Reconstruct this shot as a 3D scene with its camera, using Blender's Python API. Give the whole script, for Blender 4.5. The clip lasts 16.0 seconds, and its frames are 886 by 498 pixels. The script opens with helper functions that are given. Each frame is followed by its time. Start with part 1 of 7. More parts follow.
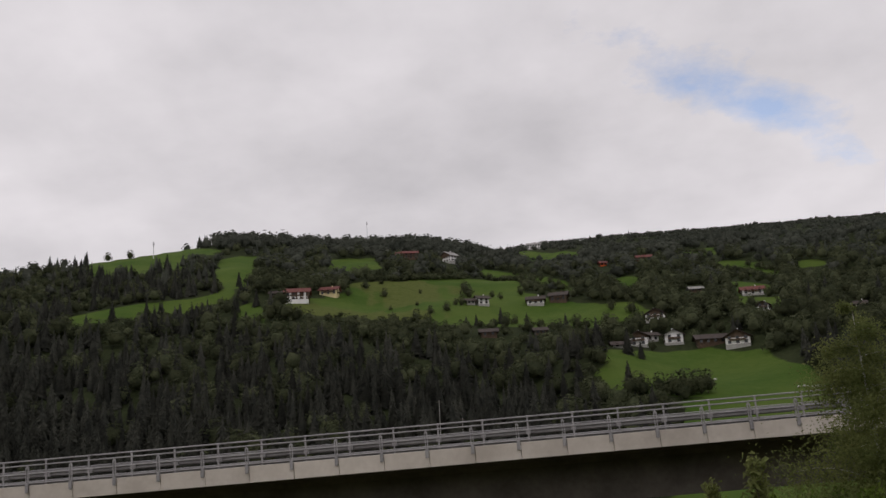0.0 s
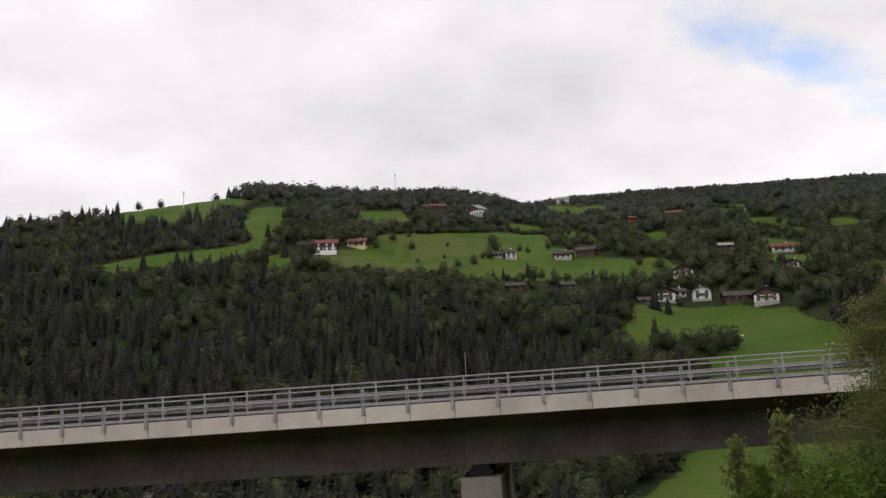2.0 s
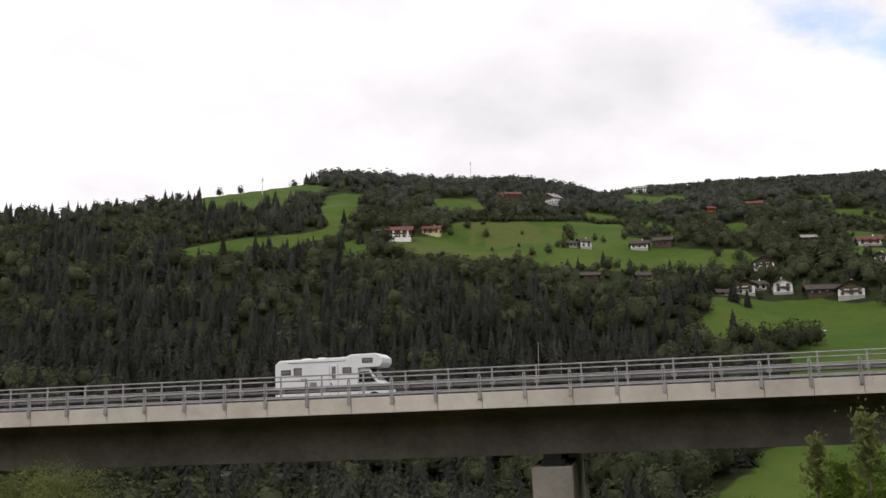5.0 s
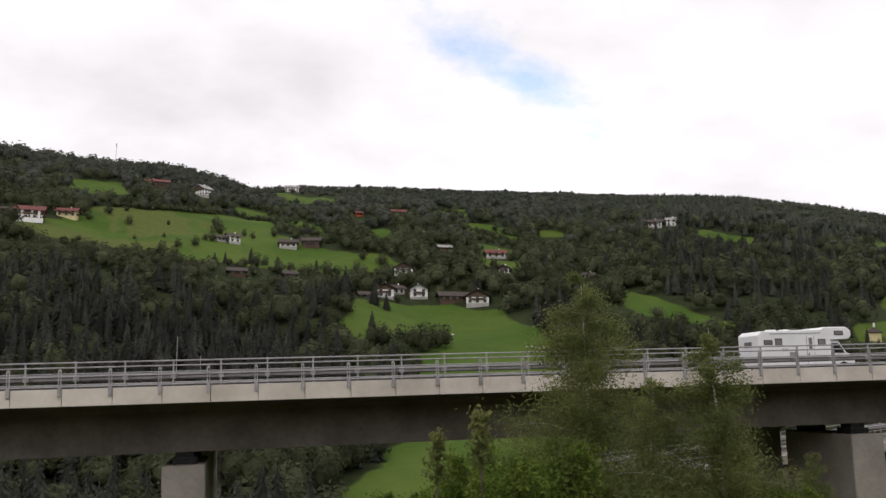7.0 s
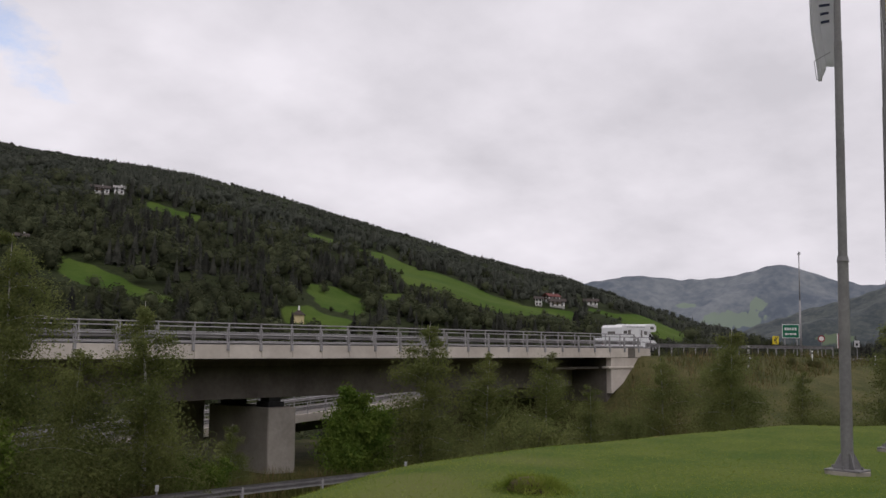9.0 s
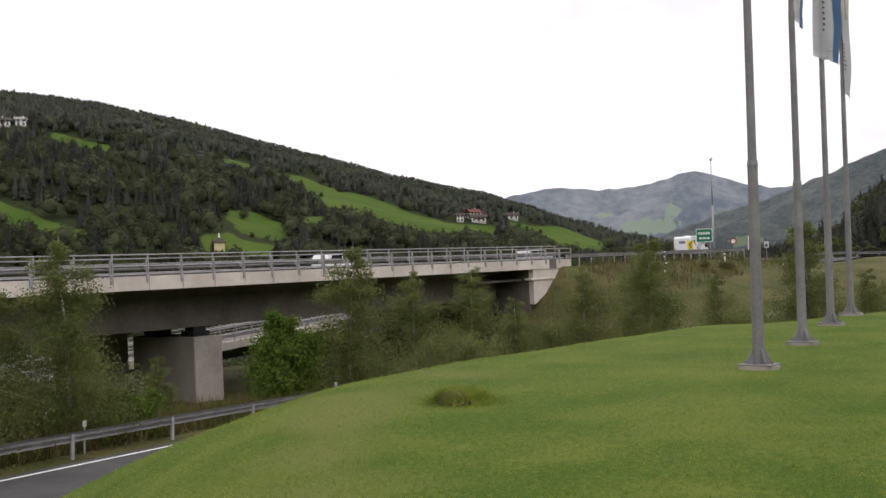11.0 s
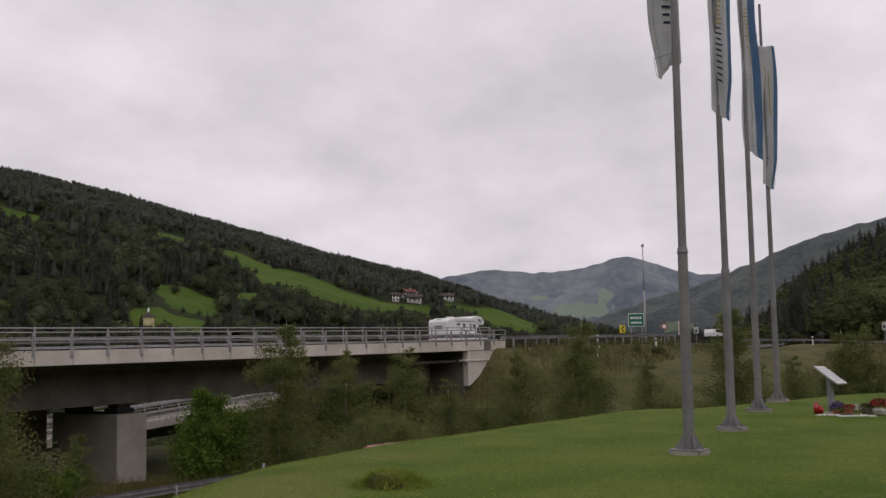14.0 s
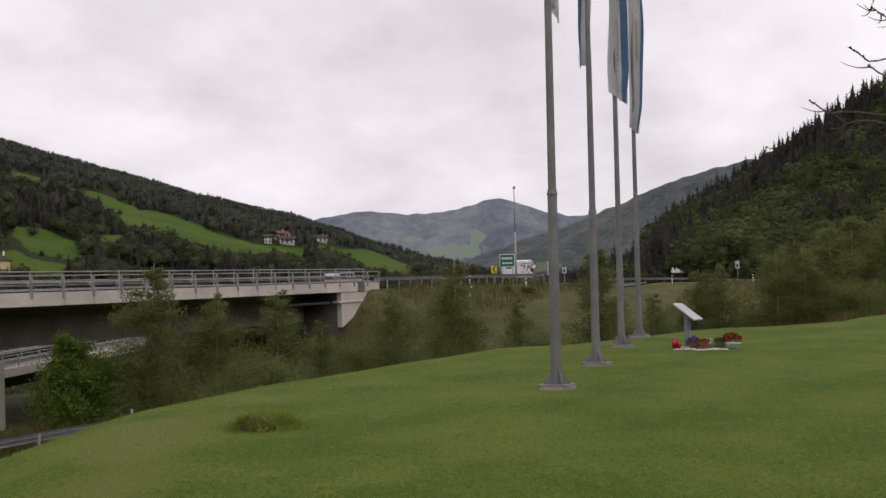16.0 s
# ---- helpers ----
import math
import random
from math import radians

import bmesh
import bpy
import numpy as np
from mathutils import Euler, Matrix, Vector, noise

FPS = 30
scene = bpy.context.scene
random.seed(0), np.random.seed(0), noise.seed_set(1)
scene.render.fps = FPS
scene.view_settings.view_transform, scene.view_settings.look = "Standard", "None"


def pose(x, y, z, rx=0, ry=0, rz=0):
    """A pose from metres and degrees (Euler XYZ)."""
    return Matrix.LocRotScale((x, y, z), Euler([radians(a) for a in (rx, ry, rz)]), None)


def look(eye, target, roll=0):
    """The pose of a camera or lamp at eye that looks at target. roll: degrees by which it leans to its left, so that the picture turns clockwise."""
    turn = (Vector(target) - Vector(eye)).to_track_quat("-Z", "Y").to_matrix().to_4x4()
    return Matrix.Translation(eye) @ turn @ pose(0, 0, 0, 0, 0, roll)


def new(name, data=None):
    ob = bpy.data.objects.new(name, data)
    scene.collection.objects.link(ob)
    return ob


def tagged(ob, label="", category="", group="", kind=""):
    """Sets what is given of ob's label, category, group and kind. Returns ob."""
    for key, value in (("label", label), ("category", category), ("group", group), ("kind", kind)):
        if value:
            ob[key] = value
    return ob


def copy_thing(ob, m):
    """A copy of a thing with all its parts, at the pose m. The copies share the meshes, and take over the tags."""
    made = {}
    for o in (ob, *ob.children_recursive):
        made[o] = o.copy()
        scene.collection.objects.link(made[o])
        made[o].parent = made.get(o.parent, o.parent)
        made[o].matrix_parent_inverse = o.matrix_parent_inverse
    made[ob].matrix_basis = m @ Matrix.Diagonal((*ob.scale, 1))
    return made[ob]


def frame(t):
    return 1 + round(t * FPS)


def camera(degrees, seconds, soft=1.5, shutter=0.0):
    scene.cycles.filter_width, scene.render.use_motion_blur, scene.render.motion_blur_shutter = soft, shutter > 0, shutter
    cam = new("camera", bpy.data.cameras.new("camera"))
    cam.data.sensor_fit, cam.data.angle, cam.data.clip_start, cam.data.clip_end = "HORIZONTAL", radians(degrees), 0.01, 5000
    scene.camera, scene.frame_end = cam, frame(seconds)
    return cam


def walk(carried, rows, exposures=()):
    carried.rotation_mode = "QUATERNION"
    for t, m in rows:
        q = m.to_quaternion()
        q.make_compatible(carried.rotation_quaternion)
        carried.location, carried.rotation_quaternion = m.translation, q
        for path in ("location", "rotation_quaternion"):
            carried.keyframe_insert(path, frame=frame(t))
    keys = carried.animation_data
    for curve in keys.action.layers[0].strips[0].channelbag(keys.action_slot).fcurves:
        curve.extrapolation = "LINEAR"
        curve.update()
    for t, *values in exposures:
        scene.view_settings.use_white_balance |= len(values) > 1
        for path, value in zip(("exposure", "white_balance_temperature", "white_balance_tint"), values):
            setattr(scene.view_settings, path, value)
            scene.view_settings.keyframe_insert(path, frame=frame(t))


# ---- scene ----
cam = camera(51.0, 16.0)
PATH = [
    (0.0, pose(0, 0, 1.65, 102.48, 2.95, 0.88)),
    (0.5, pose(0, 0, 1.65, 101.51, 2.99, 4.75)),
    (1.0, pose(0, 0, 1.65, 100.60, 2.58, 4.52)),
    (1.5, pose(0, 0, 1.65, 100.07, 2.26, 3.41)),
    (2.0, pose(0, 0, 1.65, 99.64, 1.93, 2.42)),
    (2.5, pose(0, 0, 1.65, 99.53, 1.48, 1.73)),
    (3.0, pose(0, 0, 1.65, 99.46, 1.69, 2.00)),
    (3.5, pose(0, 0, 1.65, 99.22, 1.46, 3.59)),
    (3.7, pose(0, 0, 1.65, 99.09, 1.41, 4.12)),
    (5.8, pose(0, 0, 1.65, 98.97, 0.00, 7.43)),
    (6.0, pose(0, 0, 1.65, 98.95, -0.07, 4.59)),
    (6.5, pose(0, 0, 1.65, 98.80, 0.36, -3.69)),
    (7.0, pose(0, 0, 1.65, 98.77, -0.16, -14.95)),
    (7.5, pose(0, 0, 1.65, 99.04, 0.35, -22.10)),
    (8.0, pose(0, 0, 1.65, 99.59, -0.02, -32.28)),
    (8.5, pose(0, 0, 1.65, 99.44, -1.18, -42.64)),
    (9.0, pose(0, 0, 1.65, 97.71, -1.57, -48.73)),
    (9.5, pose(0, 0, 1.65, 94.73, 0.78, -53.82)),
    (9.7, pose(0, 0, 1.65, 93.84, 1.06, -54.88)),
    (11.8, pose(0, 0, 1.65, 92.38, 1.71, -52.66)),
    (12.0, pose(0, 0, 1.65, 92.56, 1.79, -53.52)),
    (12.5, pose(0, 0, 1.65, 92.80, 1.83, -58.77)),
    (13.0, pose(0, 0, 1.65, 95.30, 1.78, -59.38)),
    (13.5, pose(0, 0, 1.65, 97.75, 1.18, -58.67)),
    (14.0, pose(0, 0, 1.65, 97.57, 0.50, -57.37)),
    (14.5, pose(0, 0, 1.65, 96.31, 0.49, -57.08)),
    (15.0, pose(0, 0, 1.65, 95.50, 0.69, -60.86)),
    (15.5, pose(0, 0, 1.65, 94.84, 1.26, -65.95)),
    (16.0, pose(0, 0, 1.65, 93.84, 1.29, -65.10)),
]
EXPOSURE = [(0.0, -0.62, 6500, 15), (0.5, -0.45, 6500, 15), (1.5, -0.24, 6500, 14), (2.5, -0.14, 6500, 13), (3.5, -0.06, 6500, 13), (6.0, 0.04, 6500, 13), (7.5, -0.04, 6450, 14),
            (8.5, -0.42, 6350, 17), (9.0, -0.42, 6350, 17), (9.5, -0.24, 6400, 15), (12.0, 0.32, 6450, 14), (12.5, 0.25, 6450, 15), (13.0, -0.08, 6400, 18),
            (14.0, -0.55, 6480, 18), (15.0, -0.46, 6480, 18), (15.5, -0.40, 6480, 18), (16.0, -0.28, 6480, 18)]
walk(cam, PATH, EXPOSURE)

# ---- daylight under broken cloud ----
SUN_HIGH, SUN_AZ = radians(50), radians(205)
CLOUD_LIGHT = 10.0
world = bpy.data.worlds.new("world")
scene.world = world
world.use_nodes = True


def sky():
    t = world.node_tree
    t.nodes.clear()
    n, l = t.nodes.new, t.links.new
    out, back = n("ShaderNodeOutputWorld"), n("ShaderNodeBackground")
    tex = n("ShaderNodeTexSky")
    tex.sky_type, tex.sun_disc, tex.sun_elevation, tex.sun_rotation = "NISHITA", False, SUN_HIGH, SUN_AZ
    tex.air_density, tex.dust_density, tex.ozone_density = 1.0, 0.6, 1.5
    co = n("ShaderNodeTexCoord")
    # cloud layer: the way of sight is spread over a flat ceiling, so that clouds close up towards the horizon
    sep = n("ShaderNodeSeparateXYZ")
    l(co.outputs["Generated"], sep.inputs[0])

    def calc(op, a, b=0.5, c=0.5):
        m = n("ShaderNodeMath")
        m.operation = op
        for k, v in enumerate((a, b, c)):
            if isinstance(v, (int, float)):
                m.inputs[k].default_value = v
            else:
                l(v, m.inputs[k])
        return m.outputs[0]
    rise = calc("ADD", calc("MAXIMUM", sep.outputs[2], 0.0), 0.16)
    px, py = calc("DIVIDE", sep.outputs[0], rise), calc("DIVIDE", sep.outputs[1], rise)
    flat = n("ShaderNodeCombineXYZ")
    high = calc("ADD", calc("MAXIMUM", sep.outputs[2], 0.0), 0.34)
    l(calc("DIVIDE", sep.outputs[0], high), flat.inputs[0])
    l(calc("DIVIDE", sep.outputs[1], high), flat.inputs[1])

    def cloud(scale, detail, rough, shift):
        tx = n("ShaderNodeTexNoise")
        mp = n("ShaderNodeMapping")
        mp.inputs["Location"].default_value = shift
        l(flat.outputs[0], mp.inputs[0])
        l(mp.outputs[0], tx.inputs[0])
        tx.inputs["Scale"].default_value, tx.inputs["Detail"].default_value, tx.inputs["Roughness"].default_value = scale, detail, rough
        return tx.outputs[0]
    big, fine = cloud(1.5, 8, 0.52, (3.1, 1.7, 0)), cloud(3.8, 7, 0.52, (8.2, 4.4, 0))
    # a torn strip of open sky between the clouds
    gx, gy = calc("SUBTRACT", px, 0.62), calc("SUBTRACT", py, 1.80)
    along_gap = calc("ADD", calc("MULTIPLY", gx, 0.80), calc("MULTIPLY", gy, 0.60))
    cross_gap = calc("ADD", calc("MULTIPLY", gx, -0.60), calc("MULTIPLY", gy, 0.80))
    gap = calc("SQRT", calc("ADD", calc("POWER", calc("MULTIPLY", along_gap, 2.5), 2.0), calc("POWER", calc("MULTIPLY", cross_gap, 12.0), 2.0)))
    wisp = cloud(5.5, 9, 0.62, (1.3, 5.2, 0))
    cover = n("ShaderNodeMapRange")
    cover.inputs[1].default_value, cover.inputs[2].default_value, cover.inputs[3].default_value = 0.60, 0.86, 0.30
    l(calc("ADD", calc("MULTIPLY", gap, 0.30), calc("MULTIPLY", wisp, 1.05)), cover.inputs[0])
    shade = n("ShaderNodeValToRGB")
    e = shade.color_ramp.elements
    e[0].position, e[0].color = 0.37, (0.75, 0.74, 0.752, 1)
    e[1].position, e[1].color = 0.60, (1.05, 1.03, 1.04, 1)
    l(calc("ADD", calc("MULTIPLY", big, 0.6), calc("MULTIPLY", fine, 0.4)), shade.inputs[0])
    # the veil glows most on the sun's side of the sky
    toward = n("ShaderNodeVectorMath")
    toward.operation = "DOT_PRODUCT"
    l(co.outputs["Generated"], toward.inputs[0])
    toward.inputs[1].default_value = (-0.27, -0.58, 0.77)
    veil = calc("ADD", 1.06, calc("MULTIPLY", calc("POWER", calc("ADD", calc("MULTIPLY", toward.outputs["Value"], 0.5), 0.5), 1.6), 0.18))
    bright = n("ShaderNodeVectorMath")
    bright.operation = "SCALE"
    l(shade.outputs[0], bright.inputs[0])
    l(calc("MULTIPLY", veil, CLOUD_LIGHT), bright.inputs["Scale"])
    clear = n("ShaderNodeVectorMath")
    clear.operation = "SCALE"
    l(tex.outputs[0], clear.inputs[0])
    clear.inputs["Scale"].default_value = 2.5
    mix = n("ShaderNodeMix")
    mix.data_type = "RGBA"
    l(cover.outputs[0], mix.inputs[0])
    l(clear.outputs[0], mix.inputs[6])
    l(bright.outputs[0], mix.inputs[7])
    l(mix.outputs[2], back.inputs[0])
    back.inputs[1].default_value = 0.1
    l(back.outputs[0], out.inputs[0])


sky()
sun = new("sun", bpy.data.lights.new("sun", "SUN"))
sun.data.energy, sun.data.angle, sun.data.color = 0.6, radians(38), (1.0, 0.96, 0.9)
sun.matrix_world = look((0, 0, 50), Vector((0, 0, 50)) + Vector((-math.sin(SUN_AZ) * math.cos(SUN_HIGH), -math.cos(SUN_AZ) * math.cos(SUN_HIGH), -math.sin(SUN_HIGH))))

# ---- materials ----
def material(name, dark, light, size, rough=0.8, metal=0.0, fine=0.0, bump=0.0, spread=0.0, grain=12.0, spec=0.3, glow=None, leaf=0.0, tone=0.0, over=None):
    """Two tones mixed by stains of that size (metres) and a finer grain; spread, tone: change from piece to piece and from tree to tree."""
    m = bpy.data.materials.new(name)
    m.use_nodes = True
    t = m.node_tree
    n, l = t.nodes.new, t.links.new
    b = t.nodes["Principled BSDF"]
    b.inputs["Roughness"].default_value, b.inputs["Metallic"].default_value = rough, metal
    b.inputs["Specular IOR Level"].default_value = spec
    geo = n("ShaderNodeNewGeometry")
    big, small = n("ShaderNodeTexNoise"), n("ShaderNodeTexNoise")
    for tx, s, d in ((big, 1 / size, 5), (small, grain / size, 3)):
        l(geo.outputs["Position"], tx.inputs[0])
        tx.inputs["Scale"].default_value, tx.inputs["Detail"].default_value, tx.inputs["Roughness"].default_value = s, d, 0.6
    mixf = n("ShaderNodeMath")
    mixf.operation = "MULTIPLY_ADD"
    l(small.outputs[0], mixf.inputs[0])
    mixf.inputs[1].default_value = fine
    l(big.outputs[0], mixf.inputs[2])
    rng = n("ShaderNodeMapRange")
    rng.inputs[1].default_value, rng.inputs[2].default_value = 0.32 + 0.5 * fine, 0.68 + 0.5 * fine
    l(mixf.outputs[0], rng.inputs[0])
    mix = n("ShaderNodeMix")
    mix.data_type = "RGBA"
    mix.inputs[6].default_value, mix.inputs[7].default_value = (*dark, 1), (*light, 1)
    l(rng.outputs[0], mix.inputs[0])
    colour = mix.outputs[2]
    if spread:
        info = n("ShaderNodeObjectInfo")
        add = n("ShaderNodeMath")
        add.operation = "ADD"
        l(info.outputs["Random"], add.inputs[0])
        l(geo.outputs["Random Per Island"], add.inputs[1])
        fr = n("ShaderNodeMath")
        fr.operation = "FRACT"
        l(add.outputs[0], fr.inputs[0])
        r2 = n("ShaderNodeMapRange")
        r2.inputs[3].default_value, r2.inputs[4].default_value = 1 - spread, 1 + spread
        l(fr.outputs[0], r2.inputs[0])
        sc = n("ShaderNodeVectorMath")
        sc.operation = "SCALE"
        l(colour, sc.inputs[0])
        l(r2.outputs[0], sc.inputs["Scale"])
        colour = sc.outputs[0]
    if over:
        inner = n("ShaderNodeAttribute")
        inner.attribute_name = "meadow"
        r4 = n("ShaderNodeMapRange")
        r4.inputs[1].default_value, r4.inputs[2].default_value = -0.12, 0.25
        l(inner.outputs["Fac"], r4.inputs[0])
        green = n("ShaderNodeMix")
        green.data_type = "RGBA"
        l(r4.outputs[0], green.inputs[0])
        l(colour, green.inputs[6])
        green.inputs[7].default_value = (*over, 1)
        colour = green.outputs[2]
    if tone:
        own = n("ShaderNodeAttribute")
        own.attribute_name = "tone"
        r3 = n("ShaderNodeMapRange")
        r3.inputs[3].default_value, r3.inputs[4].default_value = 1 - tone, 1 + tone
        l(own.outputs["Fac"], r3.inputs[0])
        sc2 = n("ShaderNodeVectorMath")
        sc2.operation = "SCALE"
        l(colour, sc2.inputs[0])
        l(r3.outputs[0], sc2.inputs["Scale"])
        colour = sc2.outputs[0]
    l(colour, b.inputs["Base Color"])
    if bump:
        bp = n("ShaderNodeBump")
        bp.inputs["Strength"].default_value, bp.inputs["Distance"].default_value = min(1.0, bump), 0.02 * max(1.0, size * 0.2)
        l(small.outputs[0], bp.inputs["Height"])
        l(bp.outputs[0], b.inputs["Normal"])
    if glow:
        b.inputs["Emission Color"].default_value, b.inputs["Emission Strength"].default_value = (*glow[0], 1), glow[1]
    if leaf:
        tr = n("ShaderNodeBsdfTranslucent")
        l(colour, tr.inputs[0])
        ms = n("ShaderNodeMixShader")
        ms.inputs[0].default_value = leaf
        l(b.outputs[0], ms.inputs[1])
        l(tr.outputs[0], ms.inputs[2])
        l(ms.outputs[0], t.nodes["Material Output"].inputs[0])
    return m


def hill_cover():
    """Forest floor, meadow and mown meadow, told apart by how far a place lies inside a field."""
    m = bpy.data.materials.new("hillside_cover")
    m.use_nodes = True
    t = m.node_tree
    n, l = t.nodes.new, t.links.new
    b = t.nodes["Principled BSDF"]
    b.inputs["Roughness"].default_value, b.inputs["Specular IOR Level"].default_value = 0.85, 0.03
    geo = n("ShaderNodeNewGeometry")

    def speckle(size, detail):
        tx = n("ShaderNodeTexNoise")
        l(geo.outputs["Position"], tx.inputs[0])
        tx.inputs["Scale"].default_value, tx.inputs["Detail"].default_value, tx.inputs["Roughness"].default_value = 1 / size, detail, 0.62
        return tx.outputs[0]

    def blend(f, a, b2):
        x = n("ShaderNodeMix")
        x.data_type = "RGBA"
        l(f, x.inputs[0])
        for k, v in ((6, a), (7, b2)):
            if isinstance(v, tuple):
                x.inputs[k].default_value = (*v, 1)
            else:
                l(v, x.inputs[k])
        return x.outputs[2]

    def ramp(v, lo, hi):
        r = n("ShaderNodeMapRange")
        r.inputs[1].default_value, r.inputs[2].default_value = lo, hi
        l(v, r.inputs[0])
        return r.outputs[0]

    def field(name):
        a = n("ShaderNodeAttribute")
        a.attribute_name = name
        return a.outputs["Fac"]
    wide, fine = ramp(speckle(45, 7), 0.34, 0.66), ramp(speckle(3.0, 4), 0.3, 0.7)
    grass = blend(fine, blend(wide, (0.040, 0.080, 0.013), (0.074, 0.112, 0.022)), blend(wide, (0.052, 0.092, 0.016), (0.086, 0.120, 0.027)))
    hay = blend(fine, (0.066, 0.088, 0.020), (0.100, 0.114, 0.034))
    wood = blend(fine, (0.020, 0.027, 0.012), (0.038, 0.046, 0.020))
    colour = blend(ramp(field("meadow"), -0.8, 0.8), wood, blend(ramp(field("mown"), -6.0, 6.0), grass, hay))
    l(colour, b.inputs["Base Color"])
    bp = n("ShaderNodeBump")
    bp.inputs["Strength"].default_value, bp.inputs["Distance"].default_value = 0.3, 0.3
    l(fine, bp.inputs["Height"])
    l(bp.outputs[0], b.inputs["Normal"])
    return m


HILL = hill_cover()
LAWN = material("lawn_grass", (0.052, 0.094, 0.013), (0.118, 0.146, 0.030), 1.5, fine=1.3, bump=0.4, grain=30, spec=0.03, over=(0.118, 0.134, 0.038))
SCRUB = material("rough_grass", (0.048, 0.056, 0.019), (0.115, 0.104, 0.045), 2.8, fine=0.9, bump=0.8, grain=14, spec=0.04)
ASPHALT = material("asphalt", (0.04, 0.04, 0.042), (0.075, 0.072, 0.07), 2.5, fine=0.5, bump=0.2, grain=40)
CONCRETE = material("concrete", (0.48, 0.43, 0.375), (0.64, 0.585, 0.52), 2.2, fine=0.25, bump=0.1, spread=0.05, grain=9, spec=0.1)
# grey concrete, darkened further with the shade found below the bridge deck
GREYSHADECONC = material("grey_shade_concrete", (0.100, 0.088, 0.077), (0.180, 0.160, 0.138), 2.6, fine=0.4, bump=0.2, spread=0.04, grain=10)
STEEL = material("galvanised_steel", (0.26, 0.25, 0.255), (0.38, 0.37, 0.37), 0.5, rough=0.6, metal=0.15, fine=0.5, spread=0.08)
PIERCONC = material("pale_pier_concrete", (0.25, 0.228, 0.20), (0.36, 0.33, 0.29), 2.0, fine=0.4, bump=0.2, spread=0.04, grain=9, spec=0.1)
BEAMSTEEL = material("weathered_steel", (0.15, 0.145, 0.145), (0.22, 0.215, 0.21), 1.5, rough=0.7, metal=0.0, fine=0.5, spread=0.06, spec=0.15)
RUBBER = material("black_rubber", (0.012, 0.012, 0.012), (0.025, 0.025, 0.025), 0.3, rough=0.7)
WHITE = material("white_paint", (0.74, 0.74, 0.74), (0.82, 0.82, 0.81), 0.9, rough=0.35, fine=0.3, spec=0.5)
LINE = material("road_marking_white", (0.55, 0.55, 0.53), (0.75, 0.75, 0.73), 0.4, fine=0.5)
TINTED = material("tinted_acrylic", (0.16, 0.15, 0.14), (0.24, 0.225, 0.21), 0.6, rough=0.15, spec=0.5)
GLASS = material("dark_window_glass", (0.015, 0.018, 0.02), (0.03, 0.034, 0.038), 1.0, rough=0.08, spec=0.6)
BLACK = material("black_plastic", (0.02, 0.02, 0.02), (0.04, 0.04, 0.04), 0.5, rough=0.5)
GREYTRIM = material("grey_plastic", (0.2, 0.2, 0.21), (0.3, 0.3, 0.31), 0.5, rough=0.5)
CHROME = material("bare_metal", (0.5, 0.5, 0.5), (0.65, 0.65, 0.65), 0.3, rough=0.3, metal=0.9)
SPRUCE = material("spruce_needles", (0.039, 0.042, 0.036), (0.080, 0.081, 0.065), 7, fine=0.4, grain=8, spread=0.08, spec=0.03, leaf=0.40, tone=0.32)
BROAD = material("broad_leaves", (0.050, 0.060, 0.034), (0.104, 0.115, 0.060), 7, fine=0.4, grain=8, spread=0.10, spec=0.03, leaf=0.42, tone=0.38)
# paler, greyer tree colour: the haze over far woods is painted in
HAZEWOOD = material("distant_forest_haze", (0.064, 0.072, 0.058), (0.108, 0.116, 0.090), 30, fine=0.4, grain=6, spread=0.05, spec=0.02, leaf=0.4, tone=0.14)
BIRCH = material("birch_leaves", (0.115, 0.142, 0.048), (0.215, 0.232, 0.082), 1.4, fine=0.5, spread=0.22, spec=0.06, leaf=0.6)
EDGELEAF = material("woodland_edge_leaves", (0.058, 0.076, 0.032), (0.118, 0.134, 0.054), 7, fine=0.4, grain=8, spread=0.10, spec=0.03, leaf=0.45, tone=0.38)
MAPLE = material("maple_leaves", (0.075, 0.135, 0.022), (0.165, 0.215, 0.042), 1.0, fine=0.5, spread=0.3, spec=0.08, leaf=0.45)
BARK = material("brown_bark", (0.07, 0.055, 0.04), (0.14, 0.115, 0.09), 0.3, fine=0.6, bump=0.5)
BIRCHBARK = material("birch_bark", (0.25, 0.23, 0.2), (0.6, 0.58, 0.54), 0.35, fine=0.7)
PLASTER = material("white_plaster", (0.70, 0.69, 0.67), (0.82, 0.81, 0.79), 2.5, fine=0.3)
YELLOWWALL = material("yellow_plaster", (0.55, 0.46, 0.25), (0.66, 0.56, 0.32), 2.5, fine=0.3)
DARKWOOD = material("dark_timber", (0.05, 0.032, 0.02), (0.12, 0.08, 0.05), 0.8, fine=0.5, bump=0.3)
REDROOF = material("red_tiles", (0.10, 0.032, 0.028), (0.17, 0.055, 0.045), 1.5, fine=0.5, bump=0.3)
BROWNROOF = material("brown_tiles", (0.035, 0.027, 0.023), (0.075, 0.058, 0.05), 1.5, fine=0.5, bump=0.3)
GREYROOF = material("grey_roof", (0.20, 0.19, 0.18), (0.33, 0.32, 0.30), 1.5, fine=0.5, bump=0.3)
REDPAINT = material("red_paint", (0.20, 0.012, 0.018), (0.26, 0.02, 0.026), 1.2, rough=0.3, spec=0.5)
GREENSIGN = material("green_sign", (0.008, 0.13, 0.07), (0.012, 0.16, 0.085), 1.0, rough=0.45)
BLADE = material("grass_blades", (0.16, 0.225, 0.034), (0.28, 0.305, 0.066), 0.9, fine=0.8, spread=0.25, spec=0.04, leaf=0.65)
